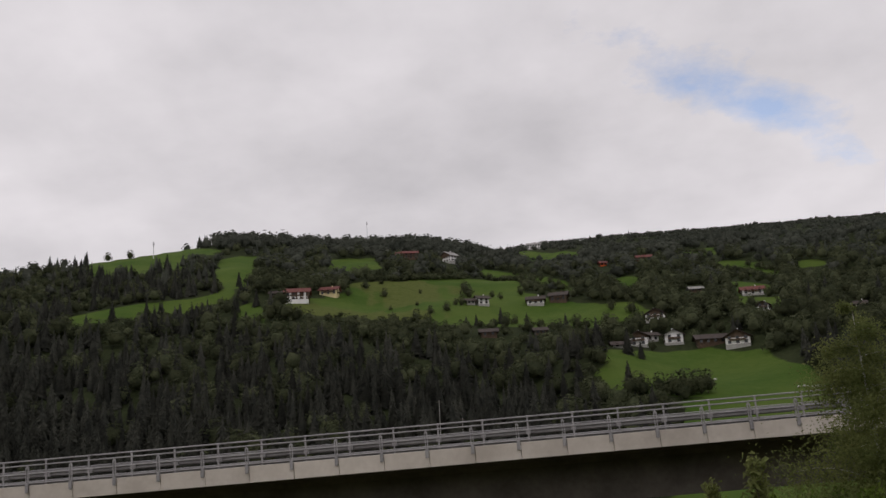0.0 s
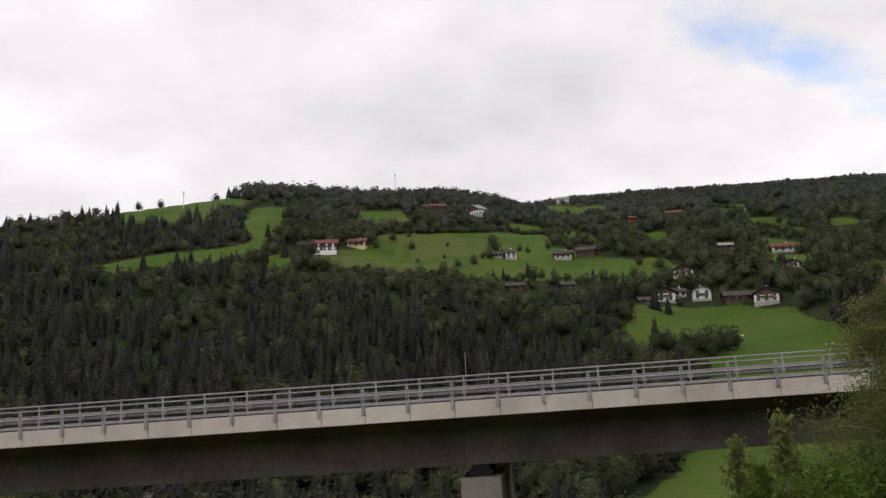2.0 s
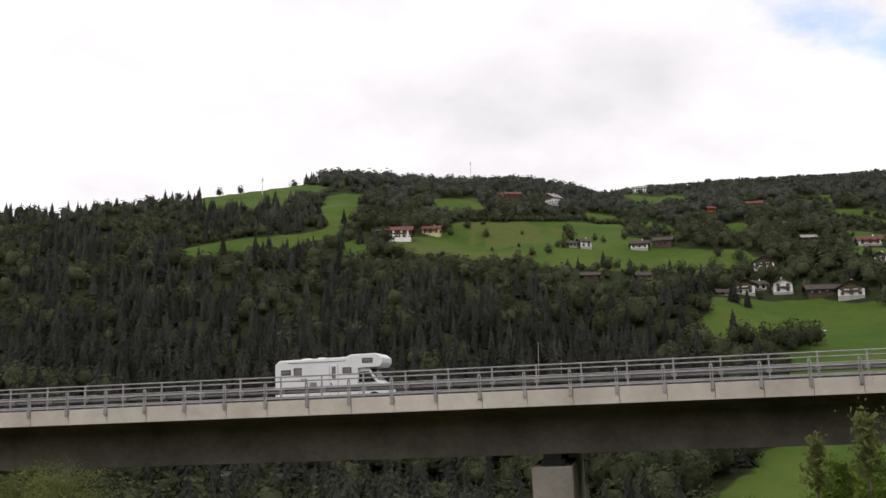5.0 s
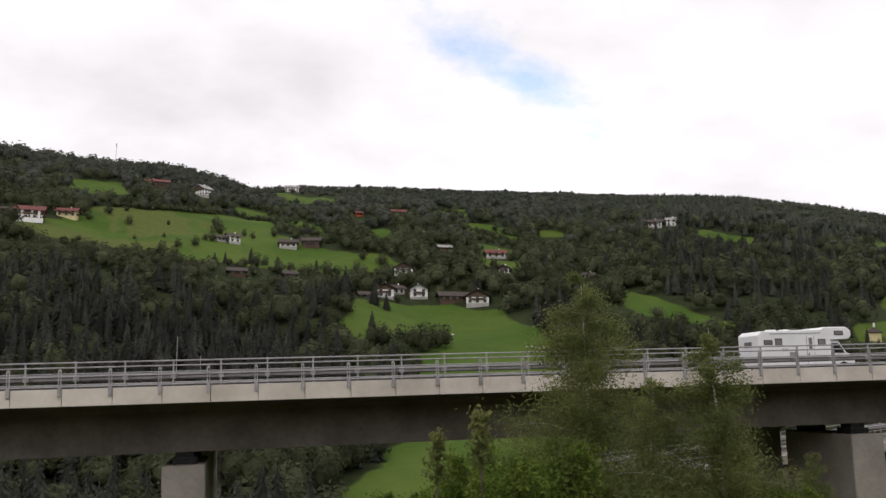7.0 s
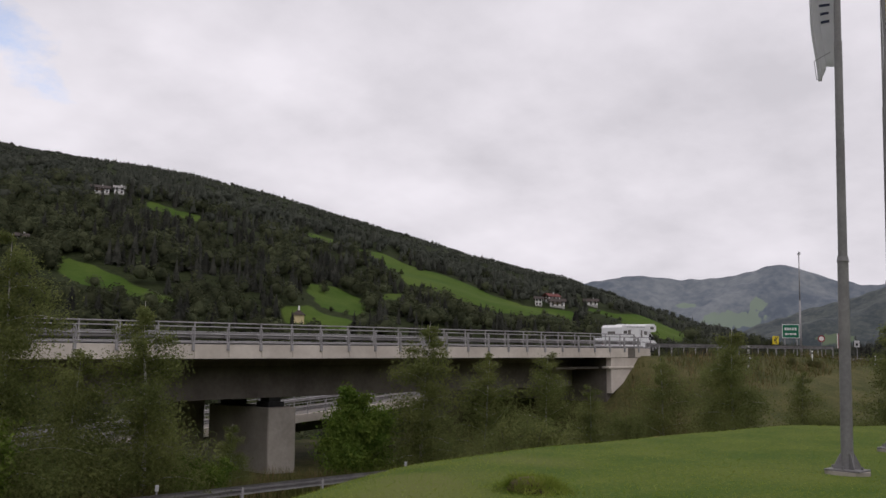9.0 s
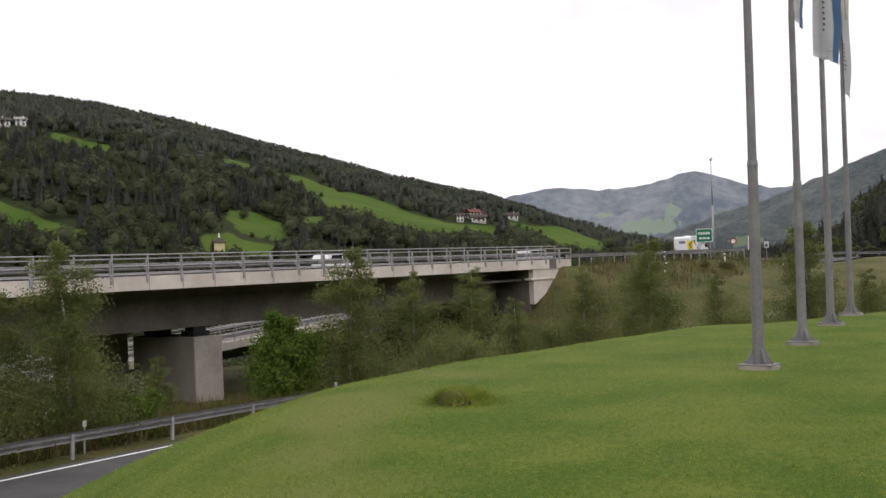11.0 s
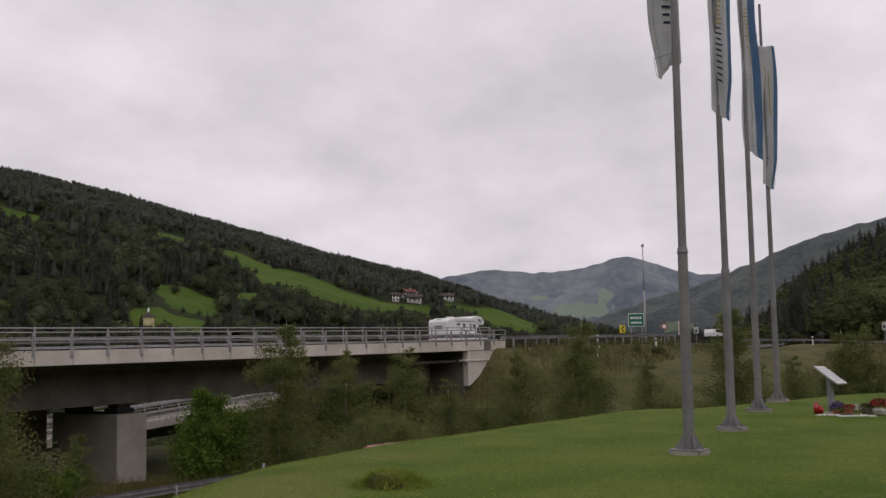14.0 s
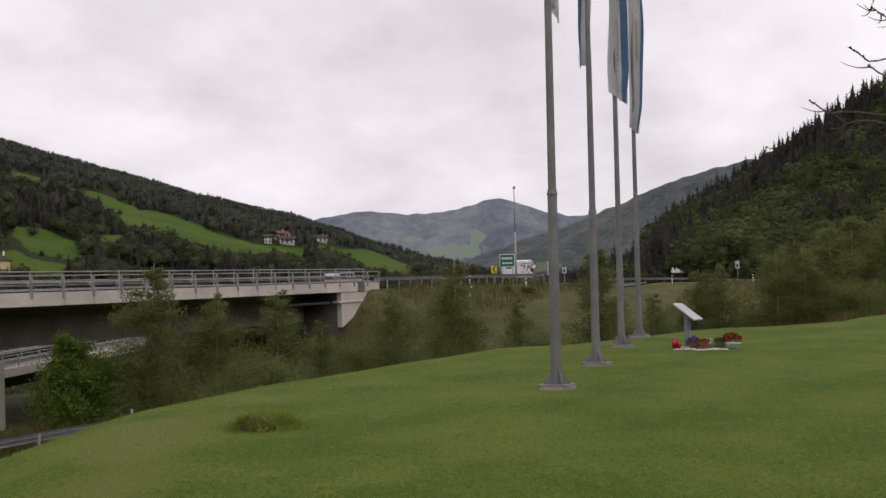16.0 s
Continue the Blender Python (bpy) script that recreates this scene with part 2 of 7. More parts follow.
BANKLEAF = material("bank_shrub_leaves", (0.075, 0.082, 0.032), (0.150, 0.142, 0.062), 3, fine=0.4, grain=8, spread=0.12, spec=0.03, leaf=0.5, tone=0.35)
STRAW = material("dry_grass", (0.105, 0.080, 0.038), (0.22, 0.168, 0.085), 2.6, fine=0.6, spread=0.35, spec=0.05, leaf=0.3)
WEED = material("weeds", (0.062, 0.072, 0.022), (0.125, 0.125, 0.042), 2.4, fine=0.6, spread=0.3, spec=0.05, leaf=0.35)
FLAGWHITE = material("white_flag_cloth", (0.62, 0.62, 0.64), (0.74, 0.74, 0.75), 0.5, spec=0.05, leaf=0.3)
FLAGBLUE = material("blue_flag_cloth", (0.14, 0.25, 0.41), (0.19, 0.31, 0.48), 0.5, spec=0.05, leaf=0.4)
POLESTEEL = material("dull_galvanised_steel", (0.15, 0.145, 0.15), (0.23, 0.225, 0.225), 0.6, rough=0.6, metal=0.1, fine=0.5, spread=0.04)
GOLD = material("ochre_print", (0.42, 0.33, 0.12), (0.5, 0.4, 0.16), 0.4, spec=0.05)
NAVY = material("dark_print", (0.03, 0.035, 0.06), (0.05, 0.055, 0.09), 0.4, spec=0.05)
SOIL = material("brown_soil", (0.085, 0.062, 0.04), (0.15, 0.115, 0.075), 0.4, fine=0.6, bump=0.5, spec=0.05)
TERRACOTTA = material("terracotta", (0.28, 0.10, 0.06), (0.38, 0.15, 0.09), 0.2, fine=0.4)
PURPLE = material("purple_heather", (0.09, 0.06, 0.2), (0.17, 0.12, 0.3), 0.1, fine=0.5, spread=0.3)
PETALRED = material("red_petals", (0.16, 0.01, 0.012), (0.32, 0.025, 0.03), 0.1, fine=0.5, spread=0.3)
PETALWHITE = material("white_petals", (0.5, 0.48, 0.46), (0.75, 0.72, 0.7), 0.1, fine=0.5, spread=0.2)
REDGLASS = material("red_candle_glass", (0.28, 0.008, 0.01), (0.4, 0.015, 0.015), 0.1, rough=0.15, spec=0.5)
PANELGREY = material("brushed_panel", (0.45, 0.45, 0.46), (0.6, 0.6, 0.61), 0.6, rough=0.4, metal=0.3)
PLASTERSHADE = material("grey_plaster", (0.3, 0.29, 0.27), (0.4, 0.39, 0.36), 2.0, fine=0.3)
ORANGE = material("orange_tarpaulin", (0.5, 0.08, 0.02), (0.6, 0.12, 0.03), 1.0)
YELLOW = material("yellow_paint", (0.65, 0.5, 0.02), (0.75, 0.6, 0.03), 0.6, rough=0.5)
# distance haze of both ranges is put into blue-grey colours and a bluish emission
FARRIDGE = material("far_mountain_haze_glow", (0.050, 0.062, 0.074), (0.145, 0.155, 0.152), 230, fine=0.6, grain=7, glow=((0.22, 0.26, 0.34), 0.21), over=(0.135, 0.172, 0.108))
MIDRIDGE = material("mid_mountain_haze_glow", (0.022, 0.030, 0.030), (0.066, 0.074, 0.062), 70, fine=0.9, grain=6, glow=((0.18, 0.22, 0.29), 0.08), over=(0.09, 0.12, 0.06))


# ---- mesh helpers ----
def box(bm, x0, y0, z0, x1, y1, z1, bevel=0.0):
    vs = [bm.verts.new(p) for p in ((x0, y0, z0), (x1, y0, z0), (x1, y1, z0), (x0, y1, z0), (x0, y0, z1), (x1, y0, z1), (x1, y1, z1), (x0, y1, z1))]
    fs = [bm.faces.new([vs[k] for k in q]) for q in ((3, 2, 1, 0), (4, 5, 6, 7), (0, 1, 5, 4), (1, 2, 6, 5), (2, 3, 7, 6), (3, 0, 4, 7))]
    if bevel:
        es = list({e for f in fs for e in f.edges})
        bmesh.ops.bevel(bm, geom=es, offset=bevel, segments=1, affect="EDGES", profile=0.5)
    return bm


def tube(bm, a, b, r0, r1=None, sides=8, caps=True):
    r1 = r0 if r1 is None else r1
    a, b = Vector(a), Vector(b)
    q = (b - a).to_track_quat("Z", "Y")
    rings = []
    for p, r in ((a, r0), (b, r1)):
        rings.append([bm.verts.new(p + q @ Vector((r * math.cos(6.28319 * k / sides), r * math.sin(6.28319 * k / sides), 0))) for k in range(sides)])
    for k in range(sides):
        bm.faces.new((rings[0][k], rings[0][(k + 1) % sides], rings[1][(k + 1) % sides], rings[1][k]))
    if caps:
        bm.faces.new(rings[0][::-1])
        bm.faces.new(rings[1])
    return bm


def prism(bm, outline, y0, y1):
    """A flat outline of (x, z) drawn out from y0 to y1."""
    a = [bm.verts.new((x, y0, z)) for x, z in outline]
    b = [bm.verts.new((x, y1, z)) for x, z in outline]
    n = len(a)
    fs = [bm.faces.new(a), bm.faces.new(b[::-1])]
    for k in range(n):
        fs.append(bm.faces.new((a[(k + 1) % n], a[k], b[k], b[(k + 1) % n])))
    bmesh.ops.recalc_face_normals(bm, faces=fs)
    return bm


def mesh_of(name, bm, mat, smooth_faces=False):
    me = bpy.data.meshes.new(name)
    bm.to_mesh(me)
    bm.free()
    me.materials.append(mat)
    if smooth_faces:
        me.polygons.foreach_set("use_smooth", [True] * len(me.polygons))
    return me


def part(name, bm, mat, parent=None, label="", smooth_faces=False, m=None):
    ob = new(name, mesh_of(name, bm, mat, smooth_faces))
    if parent is not None:
        ob.parent = parent
    if m is not None:
        ob.matrix_basis = m
    if label:
        ob["label"] = label
    return ob


def shared(name, me, parent, m):
    ob = new(name, me)
    ob.parent = parent
    ob.matrix_basis = m
    return ob


def raw_mesh(name, verts, faces, mats, index=None, smooth_faces=False):
    """A mesh from arrays: faces is (n, 3) or (n, 4)."""
    me = bpy.data.meshes.new(name)
    n, k = faces.shape
    me.vertices.add(len(verts))
    me.vertices.foreach_set("co", np.ascontiguousarray(verts, dtype=np.float32).ravel())
    me.loops.add(n * k)
    me.loops.foreach_set("vertex_index", np.ascontiguousarray(faces, dtype=np.int32).ravel())
    me.polygons.add(n)
    me.polygons.foreach_set("loop_start", np.arange(0, n * k, k, dtype=np.int32))
    for mt in mats:
        me.materials.append(mt)
    if index is not None:
        me.polygons.foreach_set("material_index", index.astype(np.int32))
    me.polygons.foreach_set("use_smooth", np.full(n, smooth_faces))
    me.update(calc_edges=True)
    me.validate()
    return me


def crown_normals(me, normals, tones):
    """Leaf clumps shade as the rounded crown that they make up; each tree has its own tone."""
    me.polygons.foreach_set("use_smooth", np.full(len(me.polygons), True))
    a = me.attributes.new("custom_normal", "FLOAT_VECTOR", "POINT")
    a.data.foreach_set("vector", np.ascontiguousarray(normals, dtype=np.float32).ravel())
    b = me.attributes.new("tone", "FLOAT", "POINT")
    b.data.foreach_set("value", np.ascontiguousarray(tones, dtype=np.float32))
    me.update()


# bearing (degrees right of north): ridge elevation angle, ridge distance, foot distance
RIDGE = [(-180, 8, 900, 200), (-60, 8.5, 750, 200), (-40, 9.4, 720, 200), (-29, 10.35, 720, 200), (-21.7, 11.85, 850, 200),
         (-13, 13.3, 950, 200), (-6, 12.95, 980, 200), (-1.6, 12.85, 1000, 200), (3, 12.1, 1100, 200), (6.5, 12.4, 1400, 200),
         (12, 12.45, 1600, 200), (22.5, 12.05, 1800, 210), (33, 11.4, 1900, 230), (40, 10.0, 1900, 250), (46.6, 8.3, 1800, 280)]
RIDGE += [(51.4, 7.0, 1700, 300), (56, 6.05, 1600, 320), (63, 3.6, 1600, 340), (66, 2.9, 1500, 340), (70, 1.6, 1200, 300),
          (74, 1.2, 700, 260), (76.6, 1.6, 500, 230), (77.6, 3.4, 480, 220), (80, 5.1, 470, 220), (83, 6.7, 450, 220), (87, 9.0, 440, 220),
          (91, 11.3, 440, 220), (100, 15.5, 440, 220), (125, 15.0, 440, 220), (180, 8, 900, 200)]
SLOPE, GRADE, AXIS = math.atan(0.0572), 0.034, 41.5


# the shoulder of the raised junction, from the abutment eastwards: place, level and how gently it falls
SHOULDER_X = [60, 69, 87, 105, 120, 160, 230]
SHOULDER_Y = [36.9, 36.4, 35.4, 26.5, 14.5, -2, -16]
SHOULDER_Z = [3.4, 3.6, 4.2, 4.6, 4.85, 5.0, 5.4]
SHOULDER_FALL = [2.1, 2.1, 4.0, 6.0, 6.5, 7.0, 7.0]


# the lawn's brow above the slip road
CREST_X = [-60, -20, 0, 5, 8, 11, 16, 22, 28, 36, 60, 140]
CREST_Y = [4, 5.5, 2.1, 5.05, 8.0, 9.2, 9.1, 8.1, 5.15, 0.2, -6, -30]


def smooth(a, b, v):
    u = np.clip((v - a) / (b - a), 0, 1)
    return u * u * (3 - 2 * u)


def along(x, y):
    """Metres along the bridge's edge beam, and behind it."""
    c, s = math.cos(SLOPE), math.sin(SLOPE)
    return x * c - (y - AXIS) * s, x * s + (y - AXIS) * c


def waves(x, y, size, seed):
    """Smooth undulation between about -1 and 1."""
    r = np.random.RandomState(seed)
    total = 0
    for k in range(7):
        a, p, f = r.uniform(0, 6.28), r.uniform(0, 6.28), r.uniform(0.6, 2.2) / size * 6.28
        total = total + np.sin((x * math.cos(a) + y * math.sin(a)) * f + p) / 2.6
    return total


def crest_line(x):
    return np.interp(x, CREST_X, CREST_Y)


def ground_height(x, y):
    x, y = np.asarray(x, float), np.asarray(y, float)
    d, az = np.hypot(x, y), np.degrees(np.arctan2(x, y))
    # the rest area's lawn, its bank and the slip road below it
    lawn = 0.030 * (0.992 * x + 0.126 * y) * (1 - smooth(40, 90, d)) + 0.03 * waves(x, y, 9, 4)
    past = y - crest_line(x)
    bank = np.maximum(past, 0) ** 2 / (np.maximum(past, 0) + 2.2) * 0.42
    floor = -3.1 - 1.0 * smooth(27, 36, y) + 2.3 * smooth(35, 75, x) * smooth(45, 25, y) - 7.5 * smooth(34, 52, y) * smooth(30, 15, x)
    near = np.maximum(lawn - bank, np.minimum(floor, lawn + 5))
    # the motorway's embankment past the abutment
    s, off = along(x, y)
    top = 1.3 + GRADE * np.minimum(s, 260)
    edge, level, fall = (np.interp(x, SHOULDER_X, k) for k in (SHOULDER_Y, SHOULDER_Z, SHOULDER_FALL))
    between = np.clip((y - edge) / np.maximum(AXIS - 1.2 - 0.0572 * x - edge, 0.5), 0, 1)
    high = level + (top - level) * between - np.maximum(edge - y, 0) / fall - np.maximum(off - 14, 0) / 2.1
    near = np.maximum(near, high - np.maximum(67.0 - s, 0) / 1.1)
    # valley and the hills round it
    t = np.array(RIDGE).T
    es, rs, d0 = (np.interp(az, t[0], t[k]) for k in (1, 2, 3))
    zf = np.interp(az, [-180, 30, 60, 72, 78, 180], [-30, -30, -22, -6, 4, 4])
    valley = near + (zf - near) * smooth(0.28 * d0 + 8, 0.85 * d0, d) * smooth(-100, -60, az) * (1 - smooth(110, 130, az))
    e0 = np.degrees(np.arctan2(zf - 1.65, d0))
    L = np.interp(az, [-180, 70, 78, 180], [240, 240, 120, 120])
    dd = np.clip(d, d0, rs)
    el = e0 + (es - e0) * (1 - np.exp(-(dd - d0) / L)) / (1 - np.exp(-(rs - d0) / L))
    hill = 1.65 + dd * np.tan(np.radians(el)) - np.maximum(d - rs, 0) * 0.12
    bump = waves(x, y, 160, 9) * 3.0 * smooth(250, 450, d) * (1 - smooth(0.8, 0.97, d / rs))
    return np.where(d < d0, valley, hill + bump * (d > d0))

MEADOWS = [
    [(-224, 534), (-193, 560), (-157, 586), (-147, 604), (-164, 641), (-190, 753), (-168, 812), (-140, 662), (-135, 579), (-157, 558), (-183, 532), (-209, 508)],
    [(-294, 821), (-276, 847), (-251, 882), (-219, 859), (-197, 790), (-254, 845)],
    [(-102, 559), (-73, 624), (-72, 669), (-32, 666), (-3, 729), (53, 774), (54, 656), (68, 617), (97, 592), (128, 545), (96, 531), (66, 519), (32, 532), (-7, 537), (-34, 555), (-60, 541), (-78, 529), (-96, 534)],
    [(-102, 776), (-64, 814), (-53, 714), (-92, 714)],
    [(25, 842), (61, 804), (94, 725), (91, 642), (73, 691), (51, 782), (28, 783)],
    [(63, 409), (77, 451), (97, 465), (127, 474), (148, 449), (149, 408), (150, 372), (131, 329), (96, 280), (59, 235), (39, 236), (56, 267), (95, 354), (100, 368), (82, 376), (71, 391)],
    [(121, 689), (137, 670), (137, 638), (118, 644)],
    [(227, 901), (255, 858), (238, 807), (210, 804)],
    [(210, 739), (230, 727), (238, 698), (242, 668), (232, 644), (221, 653), (220, 698), (208, 712)],
    [(199, 675), (201, 638), (218, 612), (206, 579), (184, 585)],
    [(179, 575), (198, 549), (182, 507), (168, 539)],
    [(252, 671), (276, 665), (267, 644), (251, 653)],
    [(83, 1085), (128, 970), (143, 921), (105, 930), (78, 992)],
    [(-129, 563), (-119, 572), (-105, 513), (-119, 524)],
    [(388, 688), (389, 636), (399, 584), (383, 581), (372, 624)],
    [(230, 470), (240, 439), (246, 404), (241, 372), (225, 377), (225, 411), (209, 415), (212, 436)],
    [(360, 425), (388, 427), (372, 381), (339, 364), (331, 373), (330, 386)],
    [(300, 378), (319, 376), (329, 353), (315, 340), (293, 357)],
    [(526, 572), (574, 577), (564, 503), (571, 476), (578, 434), (508, 366), (499, 389), (486, 425), (464, 439), (479, 464), (536, 540)],
    [(705, 462), (725, 425), (814, 412), (627, 317), (612, 337), (622, 365)],
    [(518, 614), (566, 632), (518, 581), (506, 597)],
    [(425, 428), (444, 426), (411, 396), (398, 399)],
    [(569, 427), (604, 396), (592, 384), (507, 367)],
]

# ---- ground: one sheet out to the horizon ----
def inside(poly, x, y):
    hit = np.zeros(np.shape(x), bool)
    for (x0, y0), (x1, y1) in zip(poly, poly[1:] + poly[:1]):
        cut = (y0 > y) != (y1 > y)
        hit ^= cut & (x < (x1 - x0) * (y - y0) / (y1 - y0 + 1e-9) + x0)
    return hit


def on_meadow(x, y):
    x, y = np.asarray(x, float), np.asarray(y, float)
    wx, wy = x + 2.5 * waves(x, y, 40, 21), y + 2.5 * waves(x, y, 40, 22)
    hit = np.zeros(x.shape, int)
    for k, p in enumerate(MEADOWS):
        hit = np.where(inside(p, wx, wy), k + 1, hit)
    return hit


def field_depth(poly, x, y):
    """Metres inside the field's edge (negative outside, to 40 m)."""
    out = np.full(x.shape, -40.0)
    p = np.array(poly, float)
    near = (x > p[:, 0].min() - 40) & (x < p[:, 0].max() + 40) & (y > p[:, 1].min() - 40) & (y < p[:, 1].max() + 40)
    q, best = np.stack([x[near], y[near]], -1), np.full(near.sum(), 1e9)
    for a, b in zip(p, np.roll(p, -1, 0)):
        u = np.clip(((q - a) @ (b - a)) / ((b - a) @ (b - a)), 0, 1)
        best = np.minimum(best, np.linalg.norm(q - a - u[:, None] * (b - a), axis=1))
    out[near] = np.maximum(np.where(inside(poly, q[:, 0], q[:, 1]), best, -best), -40)
    return out


def road_strip(x, y):
    """How far north of the slip road's middle a place lies."""
    return y - slip_middle(x)


def slip_middle(x):
    return 19.2 + 0.16 * x - 0.0012 * np.asarray(x, float) ** 2


def under_meadow(x, y):
    """The foot of the big meadow, which runs down to the valley floor behind the bridge."""
    return under_depth(x, y) > 0


def under_depth(x, y):
    d, az = np.hypot(x, y), np.degrees(np.arctan2(x, y)) + 0.5 * waves(x, y, 25, 24)
    k = np.radians(d)
    return np.minimum.reduce([d - 52, 380 - d, (az - np.interp(d, [52, 230, 237, 248, 261, 276, 300], [8.6, 8.6, 8.8, 10.1, 11.4, 12.6, 13.0])) * k, (24 - az) * k])


def hilltop(x, y):
    """The bare grassy top of the hill."""
    return top_depth(x, y) > 0


def top_depth(x, y):
    d, az = np.hypot(x, y), np.degrees(np.arctan2(x, y))
    t = np.array(RIDGE).T
    k = np.radians(d)
    return np.minimum.reduce([(az + 21.6) * k, (0.5 * waves(x, y, 40, 26) - 15.9 - az) * k, d - (0.84 + 0.03 * waves(x, y, 60, 25)) * np.interp(az, t[0], t[2]), 1100 - d])


def build_ground():
    rings = np.concatenate([[0.0], np.exp(np.arange(math.log(1.2), math.log(60), 0.02)), np.exp(np.arange(math.log(60), math.log(1000), 0.0165)), np.exp(np.arange(math.log(1000), math.log(4900), 0.03))])
    az = np.radians(np.concatenate([np.arange(-48, -25, 0.6), np.arange(-25, 70, 0.33), np.arange(70, 104, 0.6), np.arange(104, 312, 4.0)]))
    na, nr = len(az), len(rings)
    x, y = rings[:, None] * np.sin(az), rings[:, None] * np.cos(az)
    z = ground_height(x, y)
    # the slip road's bed is level across
    on = np.abs(road_strip(x, y)) < 4.6
    z = np.where(on & (x < 51), np.minimum(z, -3.06), z)
    verts = np.stack([x, y, z], -1).reshape(-1, 3)
    i, j = np.meshgrid(np.arange(nr - 1), np.arange(na), indexing="ij")
    j2 = (j + 1) % na
    faces = np.stack([i * na + j, (i + 1) * na + j, (i + 1) * na + j2, i * na + j2], -1).reshape(-1, 4)
    c = verts[faces].mean(1)
    d, past = np.hypot(c[:, 0], c[:, 1]), c[:, 1] - crest_line(c[:, 0])
    idx = np.full(len(faces), 2)
    idx[d < 130] = 1
    idx[(past < 1.5) & (d < 90)] = 0
    idx[(road_strip(c[:, 0], c[:, 1]) < -3.3) & (c[:, 0] < 42) & (d < 70)] = 0
    idx[(c[:, 1] > 62) & (d < 130)] = 2
    idx[(under_depth(c[:, 0], c[:, 1]) > -3) & (d > 52)] = 2
    # how far each place lies inside a meadow, and inside the mown part of the farm's meadow
    vx, vy = verts[:, 0], verts[:, 1]
    wx, wy = vx + 2.5 * waves(vx, vy, 40, 21), vy + 2.5 * waves(vx, vy, 40, 22)
    depth = np.maximum.reduce([field_depth(p, wx, wy) for p in MEADOWS] + [under_depth(vx, vy), top_depth(vx, vy)])
    dry = np.minimum(2 - vx - 14 * waves(vx, vy, 30, 33), 25 * (waves(vx, vy, 90, 31) + 0.4 * waves(vx, vy, 16, 34) + 0.1))
    mown = np.minimum(np.minimum(field_depth(MEADOWS[2], wx, wy) + 6, dry), 40)
    me = raw_mesh("ground", verts, faces, [LAWN, SCRUB, HILL], idx, True)
    # the lawn dries out along its brow
    brow = vy - crest_line(vx)
    sere = 0.22 - np.abs(brow + 0.2) / 3.2 - 0.5 * smooth(11, 17, vx) + 0.16 * waves(vx, vy, 3.0, 35)
    depth = np.where((np.hypot(vx, vy) < 40) & (brow < 4), sere, depth)
    for name, value in (("meadow", depth), ("mown", mown)):
        me.attributes.new(name, "FLOAT", "POINT").data.foreach_set("value", np.clip(value, -40, 40).astype(np.float32))
    ob = new("ground", me)
    tagged(ob, "valley ground with mown lawn, rough grass and hillside meadows", "ground", kind="structure")


build_ground()


def ridge(name, mat, label, dist, spec, thick, seed, fields=()):
    """A far mountain range: bearings and elevation angles of its crest, with a slope falling towards the valley."""
    az = np.arange(spec[0][0], spec[-1][0] + 0.01, 0.16)
    a, e = zip(*spec)
    el = np.interp(az, a, e)
    ker = np.ones(7) / 7
    el = np.convolve(np.pad(el, 3, mode="edge"), ker, "valid")
    rows = 60
    v = []
    for k in range(rows):
        u = k / (rows - 1)
        dd = dist + thick * (u - 0.75)
        xs, ys = dd * np.sin(np.radians(az)), dd * np.cos(np.radians(az))
        top = dist * np.tan(np.radians(el))
        shape = np.where(u < 0.75, (u / 0.75) ** 0.8, 1 - (u - 0.75) * 1.6)
        zz = -60 + (top + 60) * shape + waves(xs, ys, dist * 0.16, seed) * dist * 0.006 * math.sin(min(u / 0.75, 1) * math.pi) + waves(xs, ys, dist * 0.03, seed + 1) * dist * 0.0009
        v.append(np.stack([xs, ys, zz], -1))
    v = np.stack(v)
    na = len(az)
    i, j = np.meshgrid(np.arange(rows - 1), np.arange(na - 1), indexing="ij")
    f = np.stack([i * na + j, i * na + j + 1, (i + 1) * na + j + 1, (i + 1) * na + j], -1).reshape(-1, 4)
    v = v.reshape(-1, 3)
    vaz, vel = np.degrees(np.arctan2(v[:, 0], v[:, 1])), np.degrees(np.arctan2(v[:, 2], np.hypot(v[:, 0], v[:, 1])))
    inner = np.full(len(v), -3.0)
    for a0, e0, wa, we in fields:
        inner = np.maximum(inner, 1 - ((vaz - a0) / wa) ** 2 - ((vel - e0) / we) ** 2 + 0.45 * waves(vaz * 10, vel * 25, 8, 61))
    me = raw_mesh(name, v, f, [mat], None, True)
    me.attributes.new("meadow", "FLOAT", "POINT").data.foreach_set("value", inner.astype(np.float32))
    ob = new(name, me)
    tagged(ob, label, "mountain", kind="structure")


ridge("backdrop_range", FARRIDGE, "far bare-topped mountain range, blue haze painted in", 4300,
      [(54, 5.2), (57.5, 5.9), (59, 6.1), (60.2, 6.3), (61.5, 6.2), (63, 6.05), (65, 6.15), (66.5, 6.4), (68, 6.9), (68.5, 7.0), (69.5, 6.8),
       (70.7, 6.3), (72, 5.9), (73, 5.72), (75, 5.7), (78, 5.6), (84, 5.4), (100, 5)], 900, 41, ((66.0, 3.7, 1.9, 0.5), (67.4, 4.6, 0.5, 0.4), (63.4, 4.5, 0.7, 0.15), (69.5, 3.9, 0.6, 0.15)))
ridge("backdrop_mountain", MIDRIDGE, "wooded mountain side, thin haze painted in", 2700,
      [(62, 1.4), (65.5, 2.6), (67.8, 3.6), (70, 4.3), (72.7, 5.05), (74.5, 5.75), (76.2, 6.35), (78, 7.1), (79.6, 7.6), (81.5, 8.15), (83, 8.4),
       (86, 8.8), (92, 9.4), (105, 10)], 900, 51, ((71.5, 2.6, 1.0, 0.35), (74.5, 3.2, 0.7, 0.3)))


